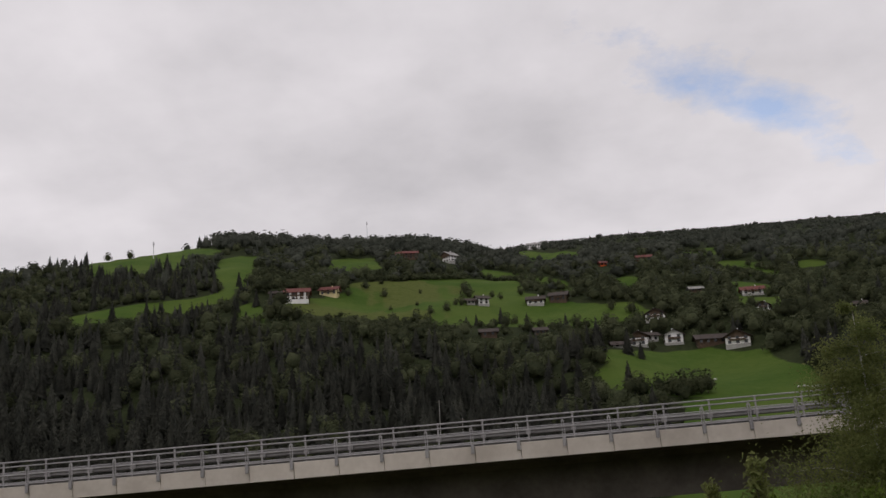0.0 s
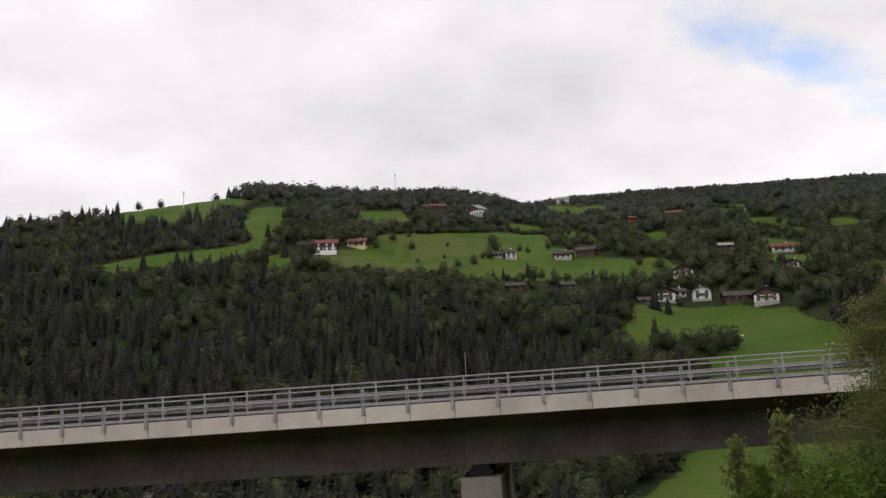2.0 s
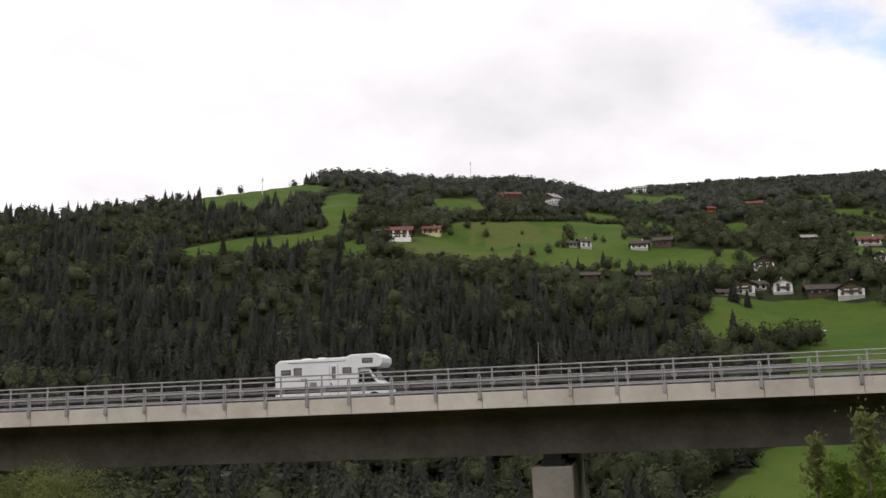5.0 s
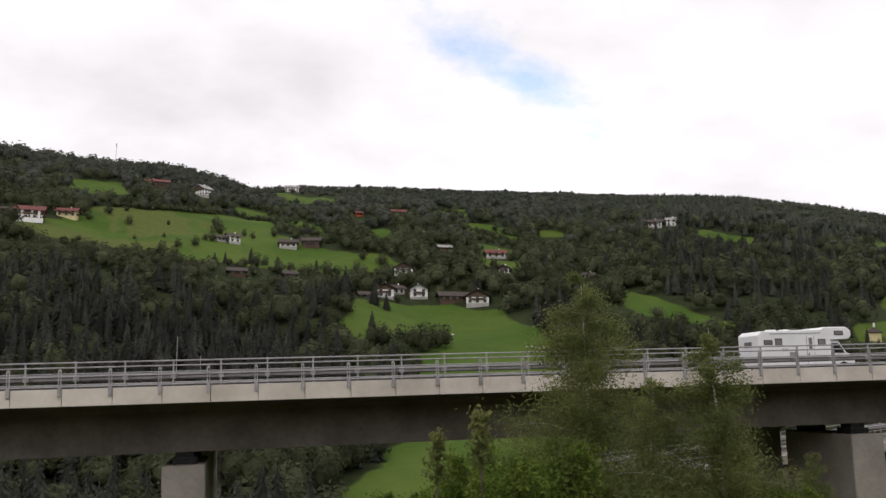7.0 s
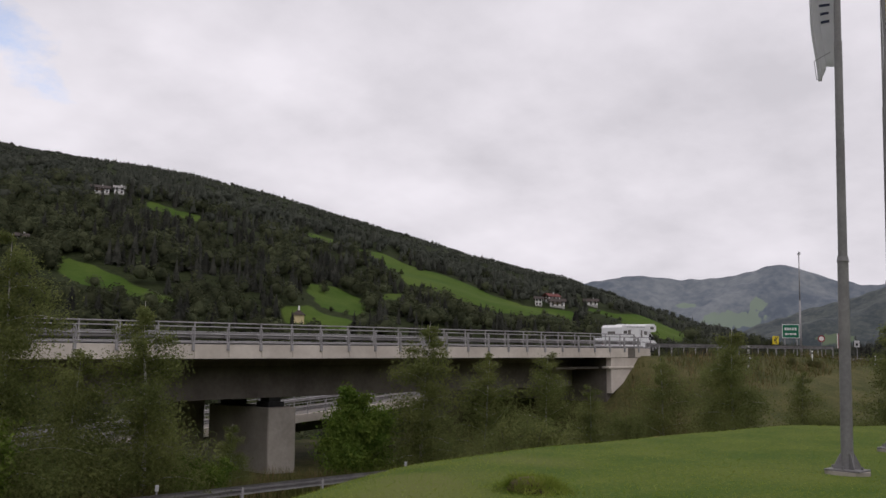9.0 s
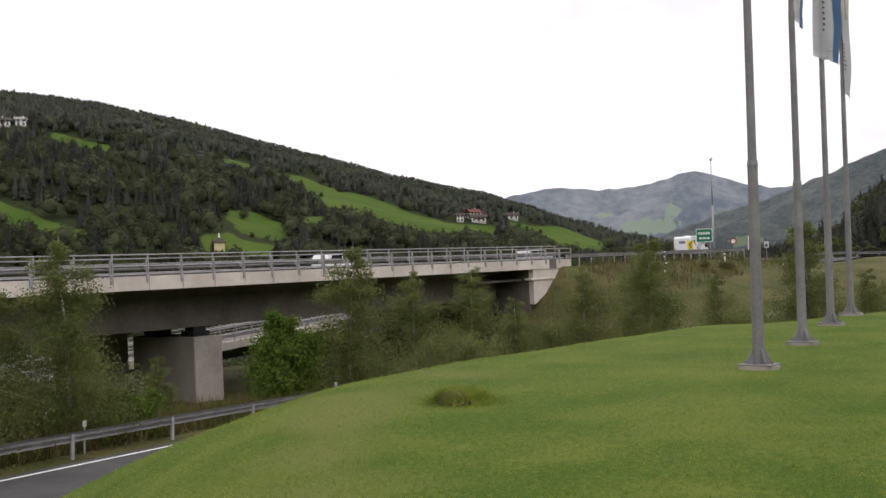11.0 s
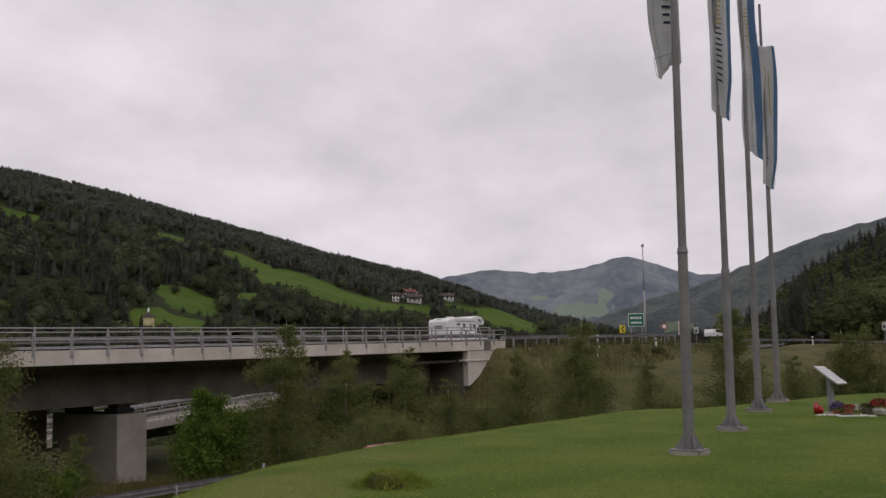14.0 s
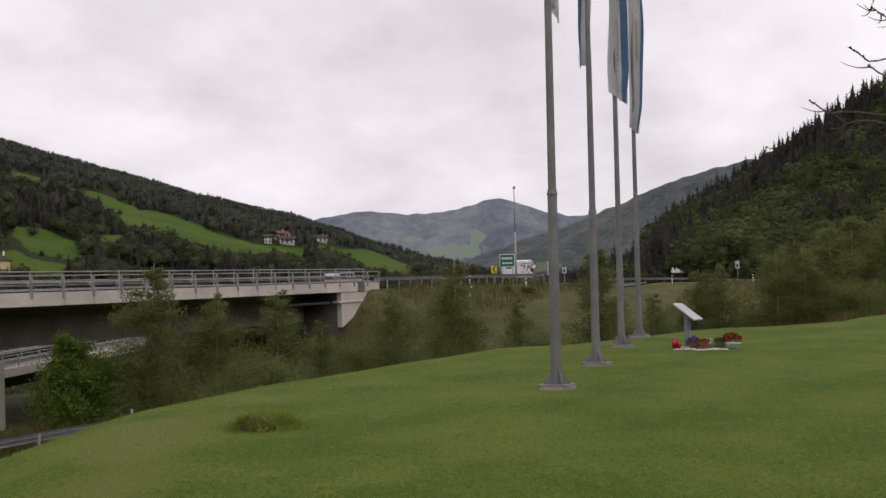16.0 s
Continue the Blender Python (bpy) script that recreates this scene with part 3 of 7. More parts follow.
# ---- roads ----
def strip(name, pts_left, pts_right, mat, label, lift=0.0):
    bm = bmesh.new()
    a = [bm.verts.new((p[0], p[1], p[2] + lift)) for p in pts_left]
    b = [bm.verts.new((p[0], p[1], p[2] + lift)) for p in pts_right]
    for k in range(len(a) - 1):
        bm.faces.new((a[k], a[k + 1], b[k + 1], b[k]))
    bmesh.ops.recalc_face_normals(bm, faces=bm.faces)
    ob = part(name, bm, mat)
    tagged(ob, label, name.replace("_", " "), kind="structure")
    return ob


def slip_at(x, across, z):
    return (x, float(slip_middle(x)) + across, z)


XS = [k * 1.5 for k in range(-30, 34)]
strip("slip_road", [slip_at(x, 3.6, -3.0) for x in XS], [slip_at(x, -3.6, -3.0) for x in XS], ASPHALT, "grey asphalt slip road below the lawn bank")
strip("road_marking", [slip_at(x, 3.2, -2.994) for x in XS], [slip_at(x, 3.03, -2.994) for x in XS], LINE, "white painted edge line on the asphalt")
strip("road_marking", [slip_at(x, -3.03, -2.994) for x in XS], [slip_at(x, -3.2, -2.994) for x in XS], LINE, "white painted edge line on the asphalt")

# a lane along the foot of the far slope
LANE = [(-150, 222), (-90, 239), (-61, 241.6), (-52, 241), (-43, 239), (-38, 236), (-25, 235), (0, 232), (30, 226)]


def lane(off):
    """Places along the lane, off metres to its valley side, with the level of the ground."""
    n = 60
    p = np.array(LANE, float)
    u = np.concatenate([[0], np.cumsum(np.linalg.norm(np.diff(p, axis=0), axis=1))])
    q = np.stack([np.interp(np.linspace(0, u[-1], n), u, p[:, k]) for k in (0, 1)], -1)
    for _ in range(6):
        q[1:-1] = (q[:-2] + 2 * q[1:-1] + q[2:]) / 4
    t = np.gradient(q, axis=0)
    t /= np.linalg.norm(t, axis=1)[:, None]
    q = q + off * np.stack([-t[:, 1], t[:, 0]], -1)
    return [Vector((a, b, float(ground_height(a, b)) + 0.05)) for a, b in q]


strip("valley_lane", lane(2.2), lane(-2.2), ASPHALT, "narrow asphalt lane on the valley floor", 0.06)

# ---- motorway bridge ----
def on_bridge(s, off, z=0.0):
    """A place s metres along the edge beam, off metres behind it and z above the beam's top."""
    c, n = math.cos(SLOPE), math.sin(SLOPE)
    return Vector((s * c + off * n, AXIS - s * n + off * c, 1.95 + GRADE * s + z))


BRIDGE_POSE = Matrix.Translation((0, AXIS, 1.95)) @ Matrix.Rotation(-SLOPE, 4, "Z") @ Matrix.Rotation(-math.atan(GRADE), 4, "Y")
END, START = 68.6, -300.0


def beam_profile(bm, x0, x1, y, z, flip=1):
    """A W-shaped crash barrier beam."""
    prof = [(0, 0), (0.03, 0.02), (0.08, 0.05), (0.08, 0.10), (0.02, 0.135), (0.02, 0.175), (0.08, 0.21), (0.08, 0.26), (0.03, 0.29), (0, 0.31)]
    a = [bm.verts.new((x0, y - flip * p, z + q)) for p, q in prof]
    b = [bm.verts.new((x1, y - flip * p, z + q)) for p, q in prof]
    c = [bm.verts.new((x0, y - flip * p + flip * 0.012, z + q)) for p, q in prof]
    d = [bm.verts.new((x1, y - flip * p + flip * 0.012, z + q)) for p, q in prof]
    for k in range(len(prof) - 1):
        bm.faces.new((a[k], b[k], b[k + 1], a[k + 1]))
        bm.faces.new((c[k + 1], d[k + 1], d[k], c[k]))
    return bm


def build_bridge():
    root = new("motorway_bridge")
    root.matrix_basis = BRIDGE_POSE
    tagged(root, "long concrete motorway bridge with galvanised steel railings", "bridge")
    L0, L1 = START, END
    # edge beam in cast lengths, with open joints
    cuts = [L0] + [-200.0, -140.0, -99.5] + [round(-23.28 + 2.003 * k, 3) for k in range(-25, 44)] + [65.3, 66.3, L1]
    for a, b in zip(cuts, cuts[1:]):
        grey = (a, b) == (65.3, 66.3)
        bm = bmesh.new()
        box(bm, a + 0.008, 0, -0.77, b - 0.008, 0.45, -0.05, 0.014)
        part("edge_beam", bm, GREYSHADECONC if grey else CONCRETE, root, "darker grey joint block" if grey else "")
    bm = bmesh.new()
    # deck, girders and abutment: under-deck shade is part of their dark colour
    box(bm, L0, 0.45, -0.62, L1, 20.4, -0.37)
    part("deck", bm, GREYSHADECONC, root)
    bm = bmesh.new()
    box(bm, L0, 20.4, -0.77, L1, 20.85, 0, 0.02)
    part("edge_beam", bm, CONCRETE, root)
    bm = bmesh.new()
    box(bm, L0, 1.2, -0.37, L1, 20.0, -0.36)
    part("carriageway", bm, ASPHALT, root)
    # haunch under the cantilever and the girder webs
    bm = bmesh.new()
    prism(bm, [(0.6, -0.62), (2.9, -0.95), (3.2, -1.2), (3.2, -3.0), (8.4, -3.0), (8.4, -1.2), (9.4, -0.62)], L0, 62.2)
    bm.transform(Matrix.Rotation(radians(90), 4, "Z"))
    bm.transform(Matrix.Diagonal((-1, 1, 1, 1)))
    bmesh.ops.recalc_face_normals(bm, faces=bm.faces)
    part("girder", bm, GREYSHADECONC, root)
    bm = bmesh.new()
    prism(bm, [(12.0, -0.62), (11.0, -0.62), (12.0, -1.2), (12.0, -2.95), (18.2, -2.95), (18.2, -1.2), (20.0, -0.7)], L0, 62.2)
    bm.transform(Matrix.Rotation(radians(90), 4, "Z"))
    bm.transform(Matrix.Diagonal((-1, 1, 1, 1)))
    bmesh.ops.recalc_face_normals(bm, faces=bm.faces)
    part("girder", bm, GREYSHADECONC, root)
    # outer railing: short bracket posts on the beam's face, taller posts and barrier behind
    bm = bmesh.new()
    box(bm, -0.075, -0.09, -0.36, 0.075, 0.0, 0.02, 0.012)
    box(bm, -0.07, -0.05, 0.02, -0.03, 0.04, 0.68)
    box(bm, 0.03, -0.05, 0.02, 0.07, 0.04, 0.68)
    prism(bm, [(-0.07, 0.68), (0.07, 0.68), (0.07, 0.73), (0.0, 0.81), (-0.07, 0.73)], -0.045, 0.035)
    short = mesh_of("short_post", bm, STEEL)
    bm = bmesh.new()
    box(bm, -0.035, 0.69, 0.0 - 0.37, 0.035, 0.75, 1.04)
    box(bm, -0.09, 0.65, -0.372, 0.09, 0.79, -0.34)
    tube(bm, (-0.055, 0.72, 1.05), (0.055, 0.72, 1.05), 0.05, sides=8)
    tall = mesh_of("tall_post", bm, STEEL)
    bm = bmesh.new()
    box(bm, -0.11, 0.76, 0.28, 0.11, 0.95, 0.52, 0.01)
    block = mesh_of("spacer", bm, STEEL)
    k, s = 0, -23.37 - 38 * 2.003
    while s < END - 0.1:
        if s > -75:
            shared("short_post", short, root, Matrix.Translation((s, 0, 0)))
            if s + 0.5 < END - 0.8:
                shared("tall_post", tall, root, Matrix.Translation((s + 0.5, 0, 0)))
                shared("spacer", block, root, Matrix.Translation((s + 0.5, 0, 0)))
        s += 2.003
    for name, y, z, r, e in (("handrail", -0.0, 0.83, 0.034, END), ("lower_rail", 0.0, 0.46, 0.027, END), ("lower_rail", 0.0, 0.04, 0.027, END), ("top_rail", 0.72, 1.06, 0.036, END - 1.4)):
        bm = bmesh.new()
        tube(bm, (L0, y, z), (e, y, z), r, sides=10)
        part(name, bm, STEEL, root, smooth_faces=False)
    bm = bmesh.new()
    tube(bm, (END - 1.4, 0.72, 1.06), (END - 0.9, 0.72, 0.70), 0.036)
    part("end_rail", bm, STEEL, root)
    bm = bmesh.new()
    tube(bm, (END - 0.05, 0, -0.3), (END - 0.05, 0, 0.86), 0.045)
    part("end_post", bm, STEEL, root)
    for y, z in ((1.03, 0.26), (0.79, 0.02 - 0.2)):
        bm = bmesh.new()
        beam_profile(bm, L0, END + 0.0, y, z)
        part("crash_barrier", bm, BEAMSTEEL, root)
    # far side railing
    bm = bmesh.new()
    for z in (0.38, 0.7, 1.06):
        tube(bm, (L0, 20.6, z), (END, 20.6, z), 0.03, sides=6)
    part("far_railing", bm, STEEL, root)
    # pot bearings, piers
    for s in (-280.5, -245.5, -210.5, -175.5, -140.5, -105.5, -70.5, -35.5, -0.5, 34.0):
        for off, w in ((5.6, 6.2), (15.4, 6.2)):
            bm = bmesh.new()
            c = s
            box(bm, c - 0.95, off - w / 2, -16, c + 0.95, off + w / 2, -3.55, 0.05)
            part("pier", bm, PIERCONC, root)
            for o2 in (-1.9, 1.9):
                bm = bmesh.new()
                box(bm, c - 0.55, off + o2 - 0.6, -3.55, c + 0.55, off + o2 + 0.6, -3.25, 0.02)
                box(bm, c - 0.4, off + o2 - 0.45, -3.25, c + 0.4, off + o2 + 0.45, -2.95)
                part("bearing", bm, RUBBER, root, "dark steel and rubber bearing")
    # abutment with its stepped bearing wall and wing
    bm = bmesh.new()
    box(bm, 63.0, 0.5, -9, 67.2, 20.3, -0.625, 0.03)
    part("abutment", bm, GREYSHADECONC, root)
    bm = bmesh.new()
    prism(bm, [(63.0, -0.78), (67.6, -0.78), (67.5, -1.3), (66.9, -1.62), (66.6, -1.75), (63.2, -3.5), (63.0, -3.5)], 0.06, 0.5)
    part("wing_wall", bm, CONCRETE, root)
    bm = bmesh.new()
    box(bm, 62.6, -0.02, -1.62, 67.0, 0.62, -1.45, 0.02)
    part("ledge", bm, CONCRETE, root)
    # inner ledge length in dark concrete: the deck's shade painted on
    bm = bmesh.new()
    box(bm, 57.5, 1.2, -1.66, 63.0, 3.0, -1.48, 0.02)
    part("ledge", bm, GREYSHADECONC, root, "bearing ledge under the deck, painted in a shade tone")


build_bridge()


def build_lower_bridge():
    a, b = Vector((22.0, 69.0, -4.9 - 1.05)), Vector((84.0, 63.6, 1.75 - 1.05))
    d = b - a
    root = new("ramp_bridge")
    flat = math.hypot(d.x, d.y)
    root.matrix_basis = Matrix.Translation(a) @ Matrix.Rotation(math.atan2(d.y, d.x), 4, "Z") @ Matrix.Rotation(-math.atan2(d.z, flat), 4, "Y")
    tagged(root, "narrow concrete ramp bridge with steel railings", "bridge")
    n = d.length
    bm = bmesh.new()
    box(bm, 0, 0, -0.7, n, 0.4, 0.02, 0.02)
    part("edge_beam", bm, CONCRETE, root)
    # deck and piers share the darkened concrete of the motorway bridge's underside
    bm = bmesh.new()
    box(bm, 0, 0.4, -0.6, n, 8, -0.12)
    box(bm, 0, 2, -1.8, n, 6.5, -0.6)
    part("deck", bm, GREYSHADECONC, root)
    for k, y in enumerate((0.1, 8.0)):
        bm = bmesh.new()
        for z in (0.35, 0.7, 1.05):
            tube(bm, (0, y, z), (n, y, z), 0.035, sides=6)
        part("railing", bm, STEEL, root)
        bm = bmesh.new()
        beam_profile(bm, 0, n, y + 0.3 - 0.6 * k, 0.35)
        part("crash_barrier", bm, STEEL, root)
    bm = bmesh.new()
    box(bm, -0.04, -0.04, -0.2, 0.04, 0.04, 1.05)
    me = mesh_of("post", bm, STEEL)
    for k in range(int(n / 2)):
        shared("post", me, root, Matrix.Translation((1 + 2 * k, 0.06, 0)))
        shared("post", me, root, Matrix.Translation((1 + 2 * k, 8.0, 0)))
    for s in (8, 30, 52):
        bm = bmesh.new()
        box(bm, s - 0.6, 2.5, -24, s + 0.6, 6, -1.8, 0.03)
        part("pier", bm, GREYSHADECONC, root)


build_lower_bridge()


# ---- road beyond the abutment ----
def past_bridge(s, off, lift=0.0):
    p = on_bridge(s, off)
    return (p.x, p.y, 1.58 + GRADE * min(s, 260) + lift)


SS = [67.0 + 4 * k for k in range(0, 60)]
strip("motorway", [past_bridge(s, 1.0, -0.03) for s in SS], [past_bridge(s, 13.5, -0.03) for s in SS], ASPHALT, "grey asphalt motorway on an embankment")
strip("road_marking", [past_bridge(s, 1.3, -0.024) for s in SS], [past_bridge(s, 1.5, -0.024) for s in SS], LINE, "white painted edge line of the motorway")


def barrier(name, pts, label, rail=0.75, step=2, mat=STEEL):
    """A crash barrier on posts through these places on the ground."""
    root = new(name)
    root.location = pts[0]
    tagged(root, label, "crash barrier")
    o = Vector(pts[0])
    bm = bmesh.new()
    me = None
    prof = [(0, 0), (0.03, 0.02), (0.08, 0.05), (0.08, 0.10), (0.02, 0.135), (0.02, 0.175), (0.08, 0.21), (0.08, 0.26), (0.03, 0.29), (0, 0.31)]
    rows = []
    for k, p in enumerate(pts):
        a, b = Vector(pts[max(k - 1, 0)]), Vector(pts[min(k + 1, len(pts) - 1)])
        side = Vector((b.y - a.y, a.x - b.x, 0)).normalized()
        rows.append([bm.verts.new(Vector(p) - o + side * q + Vector((0, 0, rail - 0.31 + h))) for q, h in prof])
    for r0, r1 in zip(rows, rows[1:]):
        for k in range(len(prof) - 1):
            bm.faces.new((r0[k], r1[k], r1[k + 1], r0[k + 1]))
    bmesh.ops.solidify(bm, geom=bm.faces[:], thickness=0.012)
    part("beam", bm, mat, root)
    pm = bmesh.new()
    box(pm, -0.05, 0.014, -0.6, 0.05, 0.10, rail - 0.07)
    me = mesh_of("post", pm, mat)
    for p in pts[::step]:
        shared("post", me, root, Matrix.Translation(Vector(p) - o))
    return root


barrier("slip_road_barrier", [Vector((x, float(slip_middle(x)) + 4.5, -3.02)) for x in [k * 1.33 for k in range(-24, 34)]][::-1], "galvanised steel crash barrier beside the slip road", step=3)


barrier("lane_barrier", lane(-2.6), "galvanised steel crash barrier beside the valley lane", step=1, rail=0.8)


def curve_through(pts, n):
    """Evenly stepped places on a smooth line through the points."""
    p = np.array(pts, float)
    u = np.concatenate([[0], np.cumsum(np.linalg.norm(np.diff(p, axis=0), axis=1))])
    q = np.linspace(0, u[-1], n)
    out = np.stack([np.interp(q, u, p[:, k]) for k in range(p.shape[1])], -1)
    for _ in range(12):
        out[1:-1] = (out[:-2] + 2 * out[1:-1] + out[2:]) / 4
    return out


barrier("motorway_barrier", [Vector(past_bridge(68.8 + 2 * k, 0.55)) for k in range(0, 20)][::-1], "galvanised steel crash barrier along the motorway edge", step=1)
JUNCTION = curve_through([(88, 36.2), (104, 28.5), (118, 17.5), (138, 7), (162, -0.5), (205, -9)], 70)
JZ = [gz_j + 0.05 for gz_j in np.asarray(ground_height(JUNCTION[:, 0], JUNCTION[:, 1]))]
JN = [Vector((-(JUNCTION[min(k + 1, 69)] - JUNCTION[max(k - 1, 0)])[1], (JUNCTION[min(k + 1, 69)] - JUNCTION[max(k - 1, 0)])[0], 0)).normalized() for k in range(70)]
strip("junction_road", [Vector((*JUNCTION[k], JZ[k] + 0.05)) + JN[k] * 0.8 for k in range(70)], [Vector((*JUNCTION[k], JZ[k] + 0.12)) + JN[k] * 7.5 for k in range(70)], ASPHALT, "light grey asphalt junction road")
barrier("junction_barrier", [Vector((*JUNCTION[k], JZ[k] + 0.1)) + JN[k] * 8.0 for k in range(8, 70)][::-1], "galvanised steel crash barrier of the junction", step=2)

# ---- lawn: flagpoles ----
def gz(x, y):
    return float(ground_height(x, y))


POLES = [(13.78 + 4.17 * k, 4.50 + 0.53 * k) for k in range(4)]


def flagpole(x, y):
    root = new("flagpole")
    root.matrix_basis = Matrix.Translation((x, y, gz(x, y))) @ Matrix.Rotation(radians(0.45), 4, "X")
    tagged(root, "tall tapered galvanised steel flagpole on a concrete base", "flagpole", "row of flagpoles")
    bm = bmesh.new()
    tube(bm, (0, 0, -0.2), (0, 0, 0.05), 0.31, 0.30, sides=18)
    part("concrete_base", bm, PIERCONC, root)
    bm = bmesh.new()
    box(bm, -0.24, -0.24, 0.05, 0.24, 0.24, 0.075, 0.006)
    part("base_plate", bm, POLESTEEL, root)
    for k in range(4):
        bm = bmesh.new()
        prism(bm, [(0.07, 0.075), (0.20, 0.075), (0.195, 0.12), (0.10, 0.29), (0.07, 0.29)], -0.008, 0.008)
        part("gusset", bm, POLESTEEL, root, m=Matrix.Rotation(radians(45 + 90 * k), 4, "Z"))
        bm = bmesh.new()
        tube(bm, (0, 0, 0.07), (0, 0, 0.12), 0.018, sides=6)
        part("bolt", bm, POLESTEEL, root, m=Matrix.Rotation(radians(90 * k), 4, "Z") @ Matrix.Translation((0.2, 0, 0)))
    for z0, z1, r0, r1 in ((0.05, 3.06, 0.084, 0.074), (3.02, 6.3, 0.064, 0.056), (6.26, 11.2, 0.05, 0.036)):
        bm = bmesh.new()
        tube(bm, (0, 0, z0), (0, 0, z1), r0, r1, sides=20, caps=False)
        part("tube_section", bm, POLESTEEL, root, smooth_faces=True)
    bm = bmesh.new()
    tube(bm, (0, 0, 3.0), (0, 0, 3.08), 0.086, 0.07, sides=20, caps=False)
    part("collar", bm, POLESTEEL, root, smooth_faces=True)
    return root


for px_, py_ in POLES:
    flagpole(px_, py_)


def banner(seed, length, wide, fold, side_band):
    """A long flag hanging in folds from its pole: white cloth, pale blue side band, printed bars."""
    rs = np.random.RandomState(seed)
    ph, turns = rs.uniform(0, 6), rs.uniform(1.3, 1.8)
    root = new("banner_flag")
    tagged(root, "limp white banner flag with a blue side band and printed lettering", "flag", "banner flags")

    def at(u, v, lift=0.0):
        gather = 1 - 0.22 * smooth(0.8, 1.0, v) - 0.12 * math.sin(v * 4 + ph)
        w = 6.283 * u * turns + ph + v * 1.7
        x = -0.14 * wide + wide * gather * (u + 0.05 * math.sin(2 * w))
        y = -0.085 + fold * math.sin(w) * gather + 0.03 * math.sin(v * 9 + ph)
        return (x, y + lift, -v * length - 0.22 * u * smooth(0.7, 1.0, v) + 0.04 * math.sin(w) * v)

    def sheet(name, u0, u1, v0, v1, nu, nv, mat, lift=0.0, label="", slant=0.0):
        bm = bmesh.new()
        g = [[bm.verts.new(at(u0 + (u1 - u0) * i / nu, v0 + (v1 - v0) * j / nv + slant * i / nu, lift)) for i in range(nu + 1)] for j in range(nv + 1)]
        for j in range(nv):
            for i in range(nu):
                bm.faces.new((g[j][i], g[j][i + 1], g[j + 1][i + 1], g[j + 1][i]))
        if lift == 0.0:
            bmesh.ops.solidify(bm, geom=bm.faces[:], thickness=0.004)
        return part(name, bm, mat, root, label, smooth_faces=True)
    sheet("cloth", 0.06, 0.76, 0, 1, 18, 30, FLAGWHITE)
    sheet("hem", 0.0, 0.06, 0, 1, 3, 30, FLAGWHITE)
    sheet("band", 0.76, 1.0, 0, 1, 8, 30, side_band)
    for side in (0.010, -0.012):
        v = 0.16
        while v < 0.86:
            ink = GOLD if v < 0.56 else NAVY
            size = rs.uniform(0.10, 0.22) if v < 0.56 else rs.uniform(0.10, 0.16)
            sheet("ochre_bar" if v < 0.56 else "dark_bar", 0.38 - size / 2, 0.38 + size / 2, v, v + 0.009, 4, 1, ink, side, slant=0.008)
            v += 0.0235 if v < 0.56 else 0.028
        sheet("thin_bar", 0.56, 0.585, 0.2, 0.5, 1, 10, GOLD, side)
    bm = bmesh.new()
    pts = [Vector((0.03, -0.02, -length * 0.97)), Vector(at(0.98, 0.93)) + Vector((0.03, 0.02, 0)), Vector(at(1.0, 0.98)) + Vector((0.02, 0, -0.05)), Vector(at(0.9, 1.0))]
    for p, q in zip(pts, pts[1:]):
        tube(bm, p, q, 0.005, sides=5)
    part("cord", bm, GREYTRIM, root)
    return root


FLAGS = []
for k, (fx, fy) in enumerate(POLES):
    f = banner(60 + k, (4.3, 4.1, 4.2, 3.95)[k], (0.46, 0.52, 0.6, 0.46)[k], (0.06, 0.07, 0.06, 0.06)[k], FLAGBLUE if k else FLAGWHITE)
    f.location = (fx, fy, gz(fx, fy) + (10.35, 10.3, 10.35, 9.95)[k])
    FLAGS.append(f)


# ---- info board with flowers and candles ----
def info_board(x, y):
    root = new("info_board")
    root.matrix_basis = Matrix.Translation((x, y, gz(x, y))) @ Matrix.Rotation(radians(-8), 4, "Z")
    tagged(root, "slanted brushed metal info board on a single post", "information board")
    bm = bmesh.new()
    box(bm, -0.09, -0.05, -0.2, 0.09, 0.05, 0.80, 0.01)
    part("post", bm, GREYTRIM, root)
    bm = bmesh.new()
    box(bm, -0.31, -0.31, -0.02, 0.31, 0.31, 0.02, 0.008)
    part("panel", bm, PANELGREY, root, m=Matrix.Translation((0, -0.02, 0.83)) @ Matrix.Rotation(radians(38), 4, "X"))
    bm = bmesh.new()
    for k in range(6):
        box(bm, -0.26, 0.21 - 0.085 * k, 0.021, 0.26 - 0.07 * (k % 3), 0.225 - 0.085 * k, 0.023)
    part("print", bm, GREYTRIM, root, "rows of grey print", m=Matrix.Translation((0, -0.02, 0.83)) @ Matrix.Rotation(radians(38), 4, "X"))
    bm = bmesh.new()
    box(bm, -0.16, -0.14, -0.05, 0.16, 0.14, 0.03, 0.01)
    part("foot", bm, CONCRETE, root)


BX, BY = 21.9, 3.95
info_board(BX, BY)


